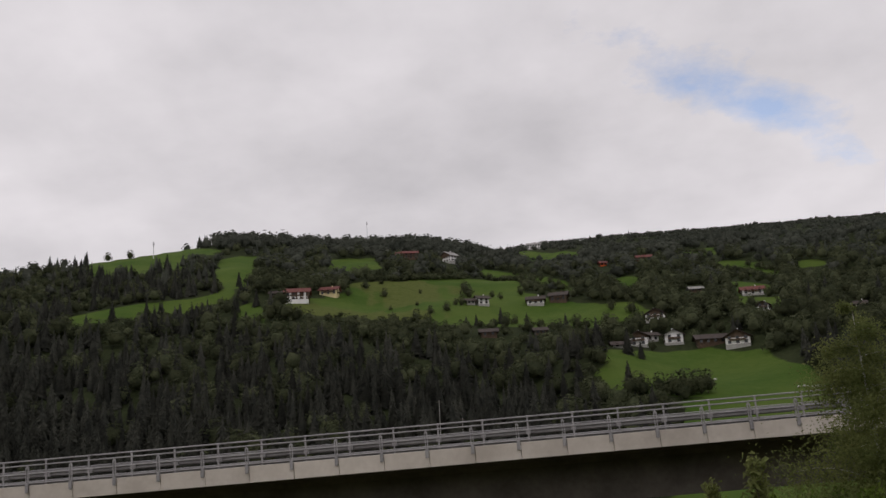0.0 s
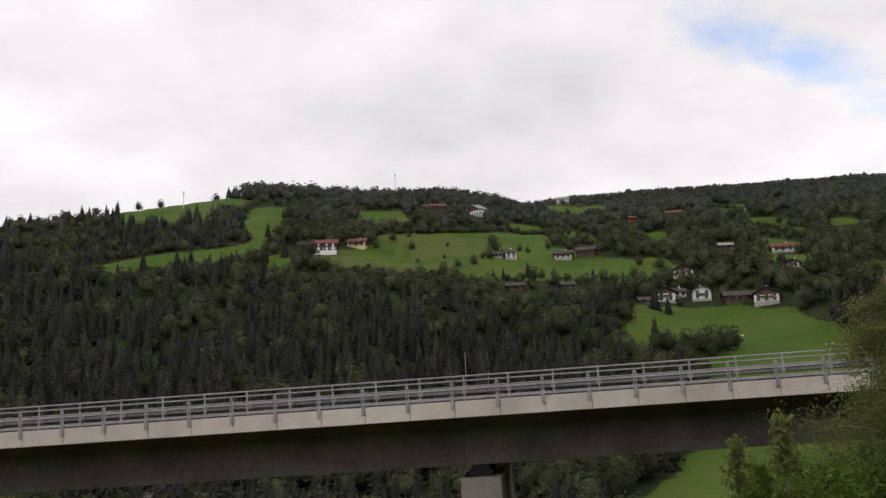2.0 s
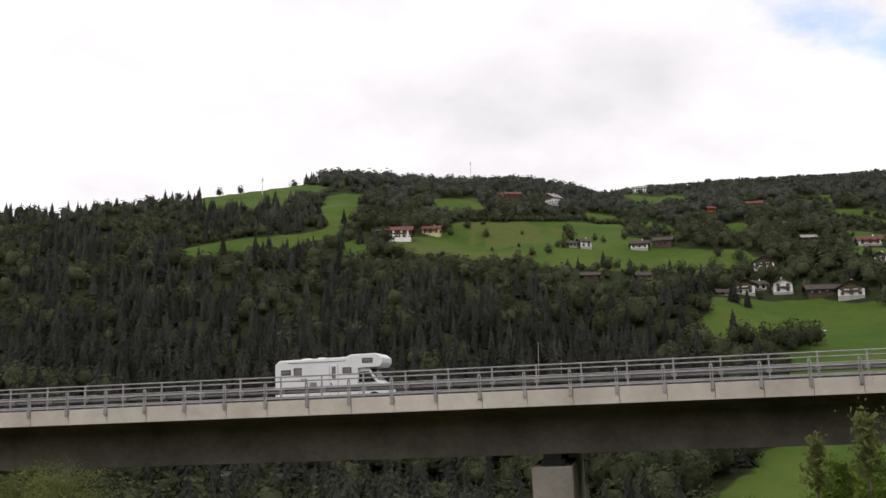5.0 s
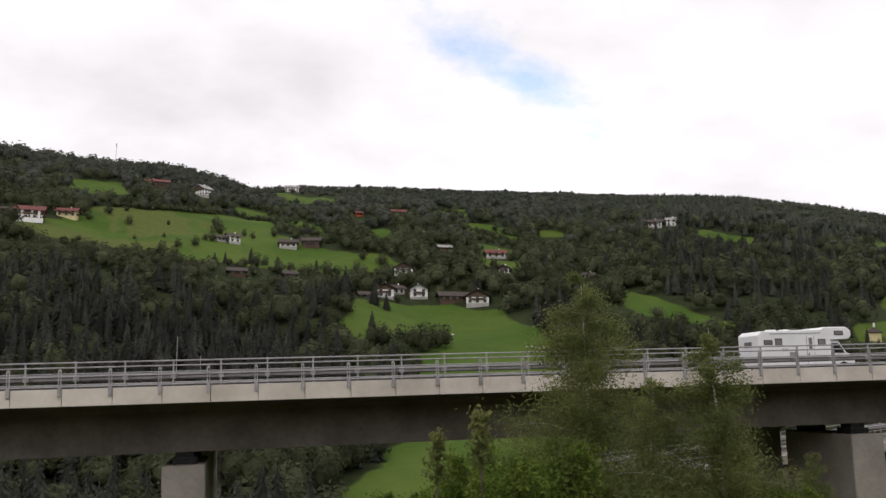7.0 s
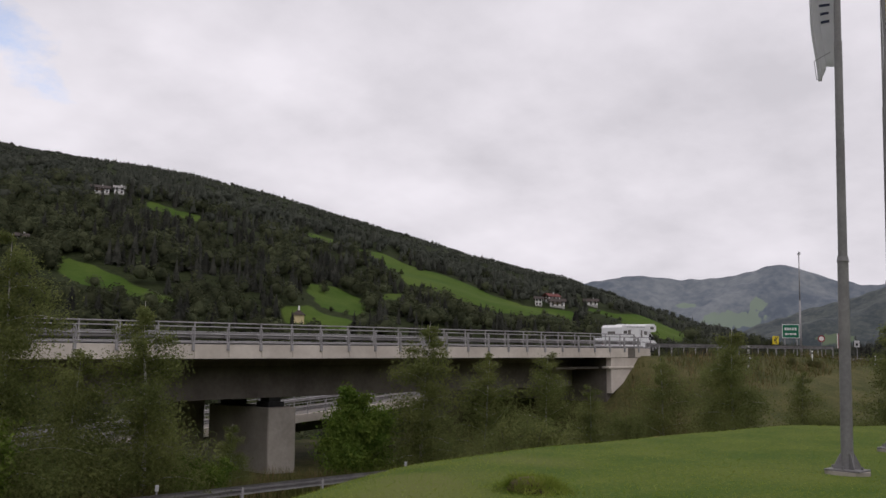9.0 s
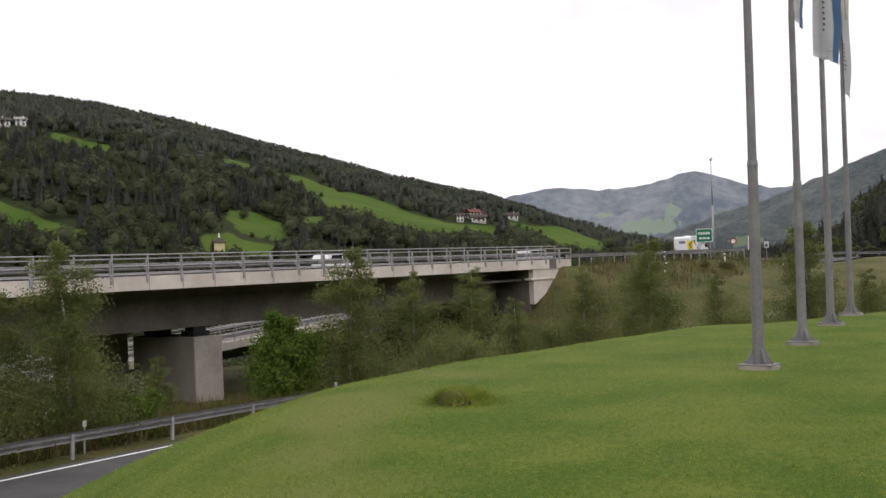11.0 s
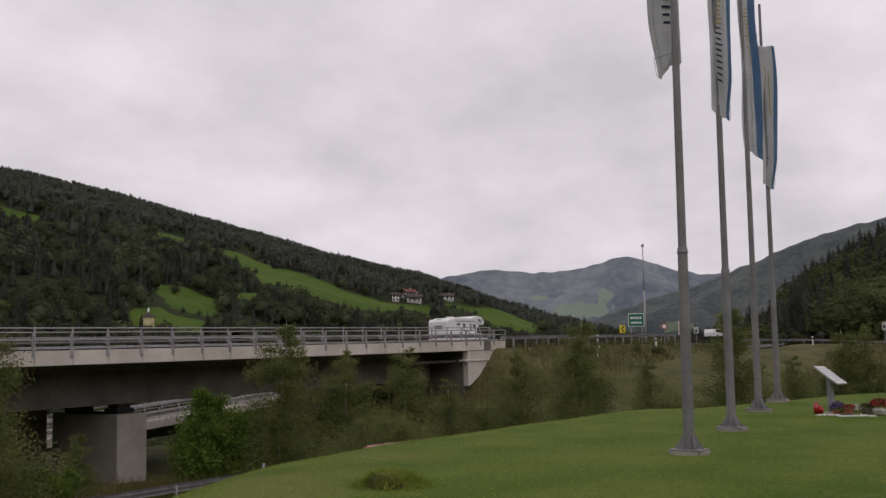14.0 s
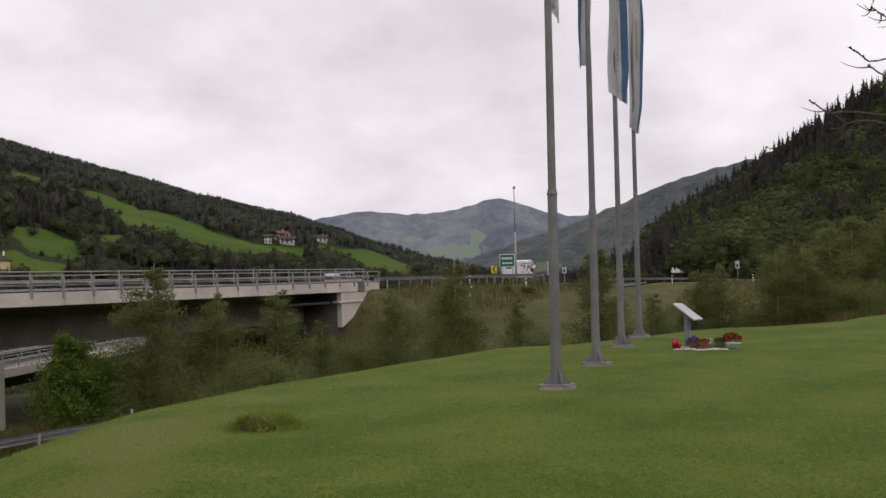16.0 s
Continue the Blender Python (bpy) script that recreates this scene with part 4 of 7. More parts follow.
def blob_flowers(name, x, y, z, r, high, n, mat, label, pot=None, potmat=None, size=0.025, seed=0):
    rs = np.random.RandomState(seed)
    root = new(name)
    root.location = (x, y, z)
    tagged(root, label, "flowers")
    if pot:
        bm = bmesh.new()
        tube(bm, (0, 0, 0), (0, 0, pot), r * 0.6, r * 0.8, sides=14)
        tube(bm, (0, 0, pot - 0.03), (0, 0, pot + 0.01), r * 0.86, r * 0.86, sides=14)
        part("pot", bm, potmat, root, smooth_faces=False)
    for nm, m2, cnt, lo in (("blossoms", mat, n, 0.4), ("foliage", WEED, n // 2, 0.0)):
        a, q = rs.uniform(0, 6.283, cnt), np.sqrt(rs.uniform(0, 1, cnt)) * r
        h = (pot or 0) + high * (lo + (1 - lo) * rs.uniform(0, 1, cnt)) * (1 - 0.5 * (q / r) ** 2)
        c = np.stack([q * np.cos(a), q * np.sin(a), h], -1)
        t1, t2 = rs.normal(0, 1, (cnt, 3)), rs.normal(0, 1, (cnt, 3))
        t1 *= size / np.linalg.norm(t1, axis=1)[:, None]
        t2 *= size / np.linalg.norm(t2, axis=1)[:, None]
        v = np.stack([c - t1, c + t2, c + t1, c - t2], 1).reshape(-1, 3)
        ob = new(nm, raw_mesh(nm, v, np.arange(cnt * 4).reshape(-1, 4), [m2]))
        ob.parent = root
    return root


def memorial():
    z = gz(BX - 0.5, BY - 0.3)
    bm = bmesh.new()
    rs = random.Random(4)
    root = new("stone_edging")
    root.location = (BX - 0.3, BY - 0.45, z)
    tagged(root, "bed edged with small white stones round the board", "stone edging")
    for k in range(26):
        t = k / 25
        bm = bmesh.new()
        bmesh.ops.create_icosphere(bm, subdivisions=1, radius=0.045)
        bm.transform(Matrix.Translation((-0.35 + rs.uniform(-0.1, 0.1) + 0.15 * math.sin(t * 9), 0.62 - 1.1 * t, 0.0)) @ Matrix.Diagonal((rs.uniform(0.7, 1.2), rs.uniform(0.7, 1.3), rs.uniform(0.4, 0.7), 1)))
        part("stone", bm, PETALWHITE, root)
    for dx, dy, h in ((-0.4, 0.24, 0.26), (-0.25, 0.26, 0.2), (-0.33, 0.16, 0.17)):
        lamp = new("grave_candle")
        lamp.location = (BX + dx, BY + dy, gz(BX + dx, BY + dy) + 0.02)
        tagged(lamp, "red glass grave candle with a metal lid", "candle", "grave candles")
        bm = bmesh.new()
        tube(bm, (0, 0, 0), (0, 0, h * 0.75), 0.05, 0.06, sides=12)
        part("glass", bm, REDGLASS, lamp, smooth_faces=True)
        bm = bmesh.new()
        tube(bm, (0, 0, h * 0.75), (0, 0, h), 0.055, 0.015, sides=12)
        part("lid", bm, REDPAINT, lamp)
    blob_flowers("heather_pot", BX - 0.24, BY - 0.17, z + 0.03, 0.158, 0.211, 500, PURPLE, "purple heather in a low pot", 0.06, TERRACOTTA, 0.018, seed=1)
    blob_flowers("flower_pot", BX - 0.35, BY - 0.41, z + 0.03, 0.132, 0.074, 160, PETALRED, "terracotta pot with small red flowers", 0.13, TERRACOTTA, 0.018, seed=2)
    blob_flowers("white_flowers", BX - 0.14, BY - 0.48, z + 0.03, 0.198, 0.211, 300, PETALWHITE, "white blossoms laid beside the board", size=0.018, seed=3)
    blob_flowers("faded_plant", BX - 0.21, BY - 0.74, z + 0.03, 0.145, 0.155, 160, SOIL, "faded brown potted plant", 0.08, GREYSHADECONC, 0.02, seed=4)
    blob_flowers("red_dahlias", BX - 0.14, BY - 0.99, z + 0.02, 0.224, 0.260, 260, PETALRED, "dark red dahlias in a pale tub", 0.11, PETALWHITE, 0.026, seed=5)


memorial()


def molehill(x, y):
    z = gz(x, y)
    rs = np.random.RandomState(8)
    root = new("grass_mound")
    root.location, root.scale = (x, y, z), (1.35, 1.35, 1.25)
    tagged(root, "low earth mound with long uncut grass in the lawn", "mound")
    bm = bmesh.new()
    bmesh.ops.create_icosphere(bm, subdivisions=3, radius=1)
    bm.transform(Matrix.Diagonal((0.22, 0.24, 0.13, 1)))
    for v in bm.verts:
        v.co.z += 0.025 * noise.noise(v.co * 7)
    part("earth", bm, SOIL, root, smooth_faces=True)
    n = 1700
    a, q = rs.uniform(0, 6.283, n), 0.12 + np.abs(rs.normal(0, 0.5, n)) * 0.24
    b = np.stack([q * np.cos(a), q * np.sin(a) * 1.05, 0.10 * np.maximum(0, 1 - (q / 0.3) ** 2)], -1)
    hgt = rs.uniform(0.03, 0.10, n) * np.clip(1.25 - q, 0.4, 1)
    lean = np.stack([rs.normal(0, 0.055, n), rs.normal(0, 0.055, n), hgt], -1)
    side = np.stack([np.cos(a + 1), np.sin(a + 1), 0 * a], -1) * 0.006
    v = np.stack([b - side, b + side, b + lean], 1).reshape(-1, 3)
    ob = new("tuft", raw_mesh("tuft", v, np.arange(3 * n).reshape(-1, 3), [BLADE]))
    ob.parent = root


molehill(9.3, 6.68)


def blades(name, n, region, low, high, width, mat, label, seed):
    """Single grass blades strewn over the ground."""
    rs = np.random.RandomState(seed)
    az = np.radians(rs.uniform(region[0], region[1], n))
    d = np.exp(rs.uniform(math.log(region[2]), math.log(region[3]), n))
    x, y = d * np.sin(az), d * np.cos(az)
    past = y - crest_line(x)
    ok = (past > region[4]) & (past < region[5]) & (np.abs(road_strip(x, y)) > 5.2)
    s, off = along(x, y)
    ok &= ~((off > -0.5) & (off < 21) & (s > 67)) & ~((off > -0.5) & (s < 68))
    if region[4] < 0:
        ok &= (past < 2.0) | ((road_strip(x, y) < -3.8) & (x < 40))
    else:
        ok &= (road_strip(x, y) > 5.2) | (x > 42)
    patch = waves(x, y, region[6], seed + 1)
    ok &= patch > region[7]
    x, y = x[ok], y[ok]
    m = len(x)
    z = ground_height(x, y)
    a = rs.uniform(0, 6.283, m)
    h = rs.uniform(low, high, m)
    side = np.stack([np.cos(a), np.sin(a), 0 * a], -1) * width * rs.uniform(0.6, 1.3, m)[:, None]
    low_lean = 1.1 if high < 0.1 else 0.3
    b = np.stack([x, y, z - 0.01], -1)
    tip = b + np.stack([rs.normal(0, 1.0, m) * h * low_lean, rs.normal(0, 1.0, m) * h * low_lean, h], -1)
    v = np.stack([b - side, b + side, tip], 1).reshape(-1, 3)
    ob = new(name, raw_mesh(name, v, np.arange(3 * m).reshape(-1, 3), [mat]))
    tagged(ob, label, "grass", kind="stuff")


blades("lawn_blades", 190000, (14, 106, 4.2, 34, -90, 6.0, 9, -9), 0.016, 0.045, 0.005, BLADE, "short mown grass blades of the lawn", 81)
blades("tall_grass", 150000, (20, 100, 24, 120, 1.8, 200, 8, -0.75), 0.3, 0.95, 0.03, WEED, "tall green weeds on the rough bank", 83)
blades("dry_grass", 130000, (20, 100, 24, 125, 2.5, 200, 9, -0.15), 0.4, 1.05, 0.024, STRAW, "straw-coloured tall grass on the rough bank", 85)


# ---- signs and posts along the junction ----
def at_bearing(az, d):
    a = radians(az)
    return d * math.sin(a), d * math.cos(a)


def facing(x, y, z):
    """A pose at that place whose -Y side looks back to the lawn."""
    return Matrix.Translation((x, y, z)) @ Matrix.Rotation(-math.atan2(x, y), 4, "Z")


def direction_sign(az, d):
    x, y = at_bearing(az, d)
    root = new("direction_sign")
    root.matrix_basis = facing(x, y, gz(x, y))
    tagged(root, "green rectangular direction sign on two posts", "road sign")
    b = 7.93 - gz(x, y)
    for px0 in (-0.6, 0.6):
        bm = bmesh.new()
        tube(bm, (px0, 0, -0.3), (px0, 0, b - 0.05), 0.05)
        part("post", bm, STEEL, root)
    bm = bmesh.new()
    box(bm, -0.86, -0.09, b - 1.45, 0.86, -0.05, b, 0.01)
    part("border", bm, WHITE, root)
    bm = bmesh.new()
    box(bm, -0.80, -0.10, b - 1.39, 0.80, -0.085, b - 0.06)
    part("panel", bm, GREENSIGN, root)
    bm = bmesh.new()
    for k in range(5):
        box(bm, -0.6 + 0.25 * k, -0.106, b - 0.62, -0.43 + 0.25 * k, -0.098, b - 0.36)
    part("lettering_bars", bm, WHITE, root)
    for nm, sgn, cx in (("arrow", -1, -0.36), ("arrow", 1, 0.36)):
        bm = bmesh.new()
        prism(bm, [(cx + sgn * 0.26, b - 1.02), (cx + sgn * 0.04, b - 0.86), (cx + sgn * 0.04, b - 0.96), (cx - sgn * 0.2, b - 0.96), (cx - sgn * 0.2, b - 1.08), (cx + sgn * 0.04, b - 1.08), (cx + sgn * 0.04, b - 1.18)], -0.106, -0.098)
        part(nm, bm, WHITE, root)
    bm = bmesh.new()
    tube(bm, (0, -0.106, b - 1.02), (0, -0.098, b - 1.02), 0.12, sides=14)
    part("symbol", bm, WHITE, root)


direction_sign(69.13, 105)


def mast(az, d):
    x, y = at_bearing(az, d)
    root = new("lighting_mast")
    root.location = (x, y, gz(x, y))
    tagged(root, "tall slim grey mast with a small lamp head", "mast")
    top = 1.65 + d * math.tan(radians(7.45)) - gz(x, y)
    for z0, z1, r0, r1 in ((-0.3, top * 0.55, 0.11, 0.09), (top * 0.55, top, 0.065, 0.05)):
        bm = bmesh.new()
        tube(bm, (0, 0, z0), (0, 0, z1), r0, r1, sides=10)
        part("shaft", bm, STEEL, root, smooth_faces=True)
    bm = bmesh.new()
    box(bm, -0.2, -0.12, top - 0.02, 0.2, 0.12, top + 0.12, 0.03)
    box(bm, 0.05, -0.1, top + 0.12, 0.2, 0.1, top + 0.3, 0.03)
    part("lamp_head", bm, GREYTRIM, root)


mast(69.66, 106)


def board(name, az, d, el, w, h, mat, label, shape="box", extra=None, extramat=None):
    x, y = at_bearing(az, d)
    g = gz(x, y)
    zc = 1.65 + d * math.tan(radians(el)) - g
    root = new(name)
    root.matrix_basis = facing(x, y, g)
    tagged(root, label, "road sign")
    bm = bmesh.new()
    tube(bm, (0, 0.04, -0.3), (0, 0.04, max(zc, 0.3)), 0.035)
    part("post", bm, STEEL, root)
    bm = bmesh.new()
    if shape == "box":
        box(bm, -w / 2, -0.02, zc - h / 2, w / 2, 0.02, zc + h / 2, 0.005)
    else:
        tube(bm, (0, -0.02, zc), (0, 0.02, zc), w / 2, sides=20)
    part("plate", bm, mat, root)
    if extra:
        bm = bmesh.new()
        extra(bm, zc, w, h)
        part("marking", bm, extramat, root)


def chevron(bm, zc, w, h):
    for dx in (-0.1, 0.12):
        prism(bm, [(dx * w + 0.12 * w, zc + h * 0.42), (dx * w - 0.2 * w, zc), (dx * w + 0.12 * w, zc - h * 0.42), (dx * w + 0.26 * w, zc - h * 0.42), (dx * w - 0.04 * w, zc), (dx * w + 0.26 * w, zc + h * 0.42)], -0.028, -0.021)


def stripes(bm, zc, w, h):
    for k in range(3):
        box(bm, -w / 2 + w * (k + 0.1) / 3, -0.028, zc - h / 2, -w / 2 + w * (k + 0.5) / 3, -0.021, zc + h / 2)


def ring(bm, zc, w, h):
    tube(bm, (0, -0.03, zc), (0, -0.022, zc), w * 0.34, sides=18)


def square_mark(bm, zc, w, h):
    box(bm, -w * 0.25, -0.028, zc - h * 0.3, w * 0.2, -0.021, zc + h * 0.1)


board("chevron_sign", 68.3, 103, 2.5, 0.62, 0.85, YELLOW, "yellow bend marker with black chevrons", "box", chevron, BLACK)
board("speed_sign", 70.76, 104, 2.62, 0.7, 0.7, REDPAINT, "round speed sign with a red rim", "round", ring, PETALWHITE)
board("warning_board", 71.74, 104, 2.5, 0.6, 1.5, REDPAINT, "red and white striped warning board", "box", stripes, WHITE)
board("white_board", 72.6, 106, 2.35, 0.5, 0.7, PANELGREY, "white board with a dark symbol", "box", square_mark, BLACK)
board("white_board", 82.76, 122, 2.35, 0.5, 0.95, PANELGREY, "white board with a dark symbol", "box", square_mark, BLACK)


def delineator(az, d, lean=0.0):
    x, y = at_bearing(az, d)
    root = new("delineator_post")
    root.matrix_basis = facing(x, y, gz(x, y)) @ Matrix.Rotation(radians(lean), 4, "Y")
    tagged(root, "white plastic delineator post with a black band", "delineator post", "delineator posts")
    bm = bmesh.new()
    box(bm, -0.07, -0.05, -0.2, 0.07, 0.05, 0.95, 0.02)
    part("body", bm, WHITE, root)
    bm = bmesh.new()
    box(bm, -0.073, -0.053, 0.62, 0.073, 0.053, 0.8)
    part("band", bm, BLACK, root)


for az_, d_, ln_ in ((66.8, 92, 0), (70.25, 96, 0), (73.5, 101, 0), (79.0, 112, 0), (83.6, 121, 0), (66.75, 84, 12)):
    delineator(az_, d_, ln_)


def marker_post(x, y):
    root = new("marker_post")
    root.location = (x, y, gz(x, y))
    tagged(root, "slim pale roadside marker post", "marker post", "marker posts")
    bm = bmesh.new()
    tube(bm, (0, 0, -0.2), (0, 0, 1.0), 0.03, sides=8)
    part("stake", bm, STEEL, root)
    bm = bmesh.new()
    box(bm, -0.06, -0.03, 0.85, 0.06, 0.03, 1.05, 0.01)
    part("cap", bm, PANELGREY, root)


for x_ in (16.7, 29.5):
    marker_post(x_, float(slip_middle(x_)) + 5.0)


# ---- larch whose bare twigs hang over the lawn's edge ----
def larch():
    root = new("larch_tree")
    x, y = 10.6, -3.6
    root.location = (x, y, gz(x, y))
    tagged(root, "old larch with bare upturned twigs", "tree")
    bm = bmesh.new()
    for k in range(10):
        tube(bm, (0.03 * k, 0, 1.3 * k - 0.3), (0.03 * (k + 1), 0, 1.3 * (k + 1) - 0.3), 0.2 - 0.018 * k, 0.2 - 0.018 * (k + 1), sides=10, caps=False)
    part("trunk", bm, BARK, root, smooth_faces=True)
    rs = random.Random(3)
    o = Vector((x, y, gz(x, y)))
    aims = [(8.98, 0.45, 3.49), (8.97, 0.30, 3.38), (9.0, 0.09, 3.93), (9.0, -0.05, 3.75), (9.0, 0.33, 4.62), (8.9, 0.18, 4.60), (8.9, 0.02, 4.50), (9.1, -0.1, 4.3)]
    for j in range(30):
        if j < len(aims):
            tip = Vector(aims[j]) - o
        else:
            a = rs.uniform(1.4, 5.6) - 1.57
            tip = Vector((math.cos(a) * 3, math.sin(a) * 3, rs.uniform(3, 10)))
            if tip.x + x > 7.5 and tip.y + y > -0.9:
                tip.y = -0.9 - y - rs.uniform(0, 1)
        start = Vector((0.03 * tip.z, 0, tip.z + 0.25))
        bm = bmesh.new()
        p = start
        n = 22
        reach = (tip - start).length
        for k in range(1, n + 1):
            u = 1 - (1 - k / n) ** 1.9
            left = reach * (1 - u)
            q = start.lerp(tip, u) + Vector((0, 0, -0.22 * math.sin(u * 3.1416) - 0.085 * min(1.0, left / 0.11) ** 0.7 + 0.02 * math.sin(left * 25) + 0.012 * rs.uniform(-1, 1) * (left > 0.1)))
            r0, r1 = 0.006 + 0.022 * (1 - (k - 1) / n) ** 1.5, 0.004 + 0.022 * (1 - k / n) ** 1.5
            tube(bm, p, q, r0, r1, sides=6, caps=False)
            for _ in range(4):
                c = p.lerp(q, rs.random())
                tube(bm, c, c + Vector((rs.uniform(-0.018, 0.018), rs.uniform(-0.018, 0.018), rs.uniform(-0.008, 0.016))), 0.009, 0.004, sides=4, caps=False)
            if (j > 3 and k > 5) or rs.random() < 0.12:
                g = Vector((rs.uniform(-0.5, 0.5), rs.uniform(-0.1, 0.9), rs.uniform(-0.9, 0.1))).normalized() * rs.uniform(0.08, 0.22)
                c, last = q, q
                for w in range(4):
                    c = last + g / 4
                    tube(bm, last, c, 0.007 - 0.0012 * w, 0.0058 - 0.0012 * w, sides=5, caps=False)
                    g += Vector((0, 0.02, 0.06))
                    last = c
            p = q
        part("limb", bm, BARK, root)


larch()

# ---- hillside houses ----
def house(x, y, w, deep, wall_h, turn, wall, roof, label, upper=None, storeys=2, balcony=True, chimney=True, name="house"):
    """Ridge along the house's x axis; turn: degrees; upper: cladding of the top storey and gables."""
    root = new(name)
    root.matrix_basis = Matrix.Translation((x, y, gz(x, y) - 0.2)) @ Matrix.Rotation(radians(turn), 4, "Z")
    tagged(root, label, "house", "hillside houses")
    w, deep, wall_h = 0.85 * w, 0.84 * deep, 0.74 * wall_h
    h, dh, rise, over = w / 2, deep / 2, deep * 0.27, 1.35
    split = wall_h * (0.8 if storeys > 1 else 0.6) if upper else wall_h
    deck = wall_h * 0.5
    bm = bmesh.new()
    box(bm, -h, -dh, 0.3, h, dh, split)
    part("wall", bm, wall, root)
    bm = bmesh.new()
    box(bm, -h - 0.06, -dh - 0.06, -2.4, h + 0.06, dh + 0.06, 0.3)
    part("plinth", bm, PLASTERSHADE if wall is PLASTER else wall, root)
    bm = bmesh.new()
    if upper:
        box(bm, -h - 0.04, -dh - 0.04, split, h + 0.04, dh + 0.04, wall_h)
    prism(bm, [(-dh, wall_h), (dh, wall_h), (0, wall_h + rise)], -h - 0.03, h + 0.03)
    for v in bm.verts[-6:]:
        v.co.x, v.co.y = v.co.y, v.co.x
    bmesh.ops.recalc_face_normals(bm, faces=bm.faces)
    part("gable", bm, upper or wall, root)
    for sgn in (-1, 1):
        bm = bmesh.new()
        e = wall_h - over * 0.5
        prism(bm, [(sgn * (dh + over), e), (sgn * (dh + over), e + 0.28), (0, wall_h + rise + 0.32), (0, wall_h + rise + 0.02)], -h - over, h + over)
        for v in bm.verts:
            v.co.x, v.co.y = v.co.y, v.co.x
        bmesh.ops.recalc_face_normals(bm, faces=bm.faces)
        part("roof", bm, roof, root)
    if chimney:
        bm = bmesh.new()
        box(bm, h * 0.3, -0.35, wall_h, h * 0.3 + 0.6, 0.35, wall_h + rise + 1.1)
        part("chimney", bm, wall, root)
    fr, pn = window_meshes()
    for face in range(4):
        length, dist, ang = ((w, dh, 0), (deep, h, 90), (w, dh, 180), (deep, h, 270))[face]
        n = max(2, int(length / 3.2))
        for st in range(storeys):
            for k in range(n):
                u = -length / 2 + length * (k + 0.5) / n
                m = Matrix.Rotation(radians(ang), 4, "Z") @ Matrix.Translation((u, -dist - 0.05, 1.4 + st * wall_h / storeys))
                win = shared("window", fr, root, m)
                shared("pane", pn, win, Matrix.Identity(4))
    if balcony:
        for ang, dist, length in ((0, dh, w * 0.55), (90, h, deep * 0.7), (270, h, deep * 0.7)):
            bm = bmesh.new()
            box(bm, -length / 2, -dist - 1.0, deck - 0.1, length / 2, -dist - 0.05, deck + 0.02)
            box(bm, -length / 2, -dist - 1.0, deck + 0.02, length / 2, -dist - 0.93, deck + 0.75)
            part("balcony", bm, DARKWOOD, root, m=Matrix.Rotation(radians(ang), 4, "Z"))
    return root


WINDOW = []


def window_meshes():
    if not WINDOW:
        bm = bmesh.new()
        box(bm, -0.80, -0.05, -0.85, -0.68, 0.06, 0.85)
        box(bm, 0.68, -0.05, -0.85, 0.80, 0.06, 0.85)
        box(bm, -0.68, -0.05, -0.85, 0.68, 0.06, -0.73)
        box(bm, -0.68, -0.05, 0.73, 0.68, 0.06, 0.85)
        WINDOW.append(mesh_of("window", bm, DARKWOOD))
        bm = bmesh.new()
        box(bm, -0.68, -0.02, -0.73, 0.68, 0.03, 0.73)
        WINDOW.append(mesh_of("pane", bm, GLASS))
    return WINDOW


# farmhouse wall in dark timber colour stands in for shade behind the pillars
farm = house(-95, 574, 17, 12, 7.6, 4, DARKWOOD, REDROOF, "farmhouse with a red tiled roof, white pillars and terrace")
bm = bmesh.new()
box(bm, -8.2, -8.2, -2.6, 7.4, -4.7, 0.3, 0.05)
for k in range(7):
    box(bm, -8.0 + 2.4 * k, -8.1, 0.9, -7.6 + 2.4 * k, -7.9, 1.8)
box(bm, -8.2, -8.1, 1.8, 7.4, -7.9, 1.92)
part("terrace", bm, PLASTER, farm)
for k in (-4.6, 0.5, 4.4):
    bm = bmesh.new()
    box(bm, k, -5.6, 0.9, k + 1.3, -5.2, 5.4, 0.05)
    part("pillar", bm, PLASTER, farm)
house(-79.6, 610, 14, 9, 5.0, -6, YELLOWWALL, REDROOF, "pale yellow house with a rusty red roof")
house(-110, 583, 8, 6, 3.2, 0, DARKWOOD, BROWNROOF, "small dark shed beside the farmhouse", None, 1, False, False)
house(21, 598, 8.5, 8.5, 5.6, 20, PLASTER, BROWNROOF, "white cube house with a dark roof", None, 2, False)
house(13.5, 596, 6, 6, 3.4, 10, PLASTERSHADE, BROWNROOF, "low grey annex beside the white house", None, 1, False, False)
house(57, 609, 13, 9, 4.6, -6, PLASTER, BROWNROOF, "low white house with a dark roof", DARKWOOD, 1)
house(73, 614, 13, 10, 5.2, -14, DARKWOOD, BROWNROOF, "dark timber chalet with a broad roof")
house(118, 534, 10, 13, 5.2, 80, PLASTER, BROWNROOF, "white chalet with a wide dark gable roof", DARKWOOD)
house(97, 482, 9, 11, 6.8, 76, PLASTER, BROWNROOF, "white chalet with dark timber balconies", DARKWOOD)
house(106, 497, 8, 7, 4.2, 20, PLASTER, BROWNROOF, "small white house with a brown roof", None, 1, False)
house(84, 463, 10, 6, 2.4, 0, PLASTERSHADE, BROWNROOF, "low flat grey garage beside the chalet", None, 1, False, False)
house(116, 487, 9, 11, 6.2, 84, PLASTER, BROWNROOF, "white house with a rounded gable and porch")
house(132, 475, 17, 9, 3.8, -4, DARKWOOD, BROWNROOF, "dark timber barn with one white end", None, 1, False, False)
house(142.7, 464, 10, 14, 5.8, 70, PLASTER, BROWNROOF, "white chalet with long balconies and timber gable", DARKWOOD)
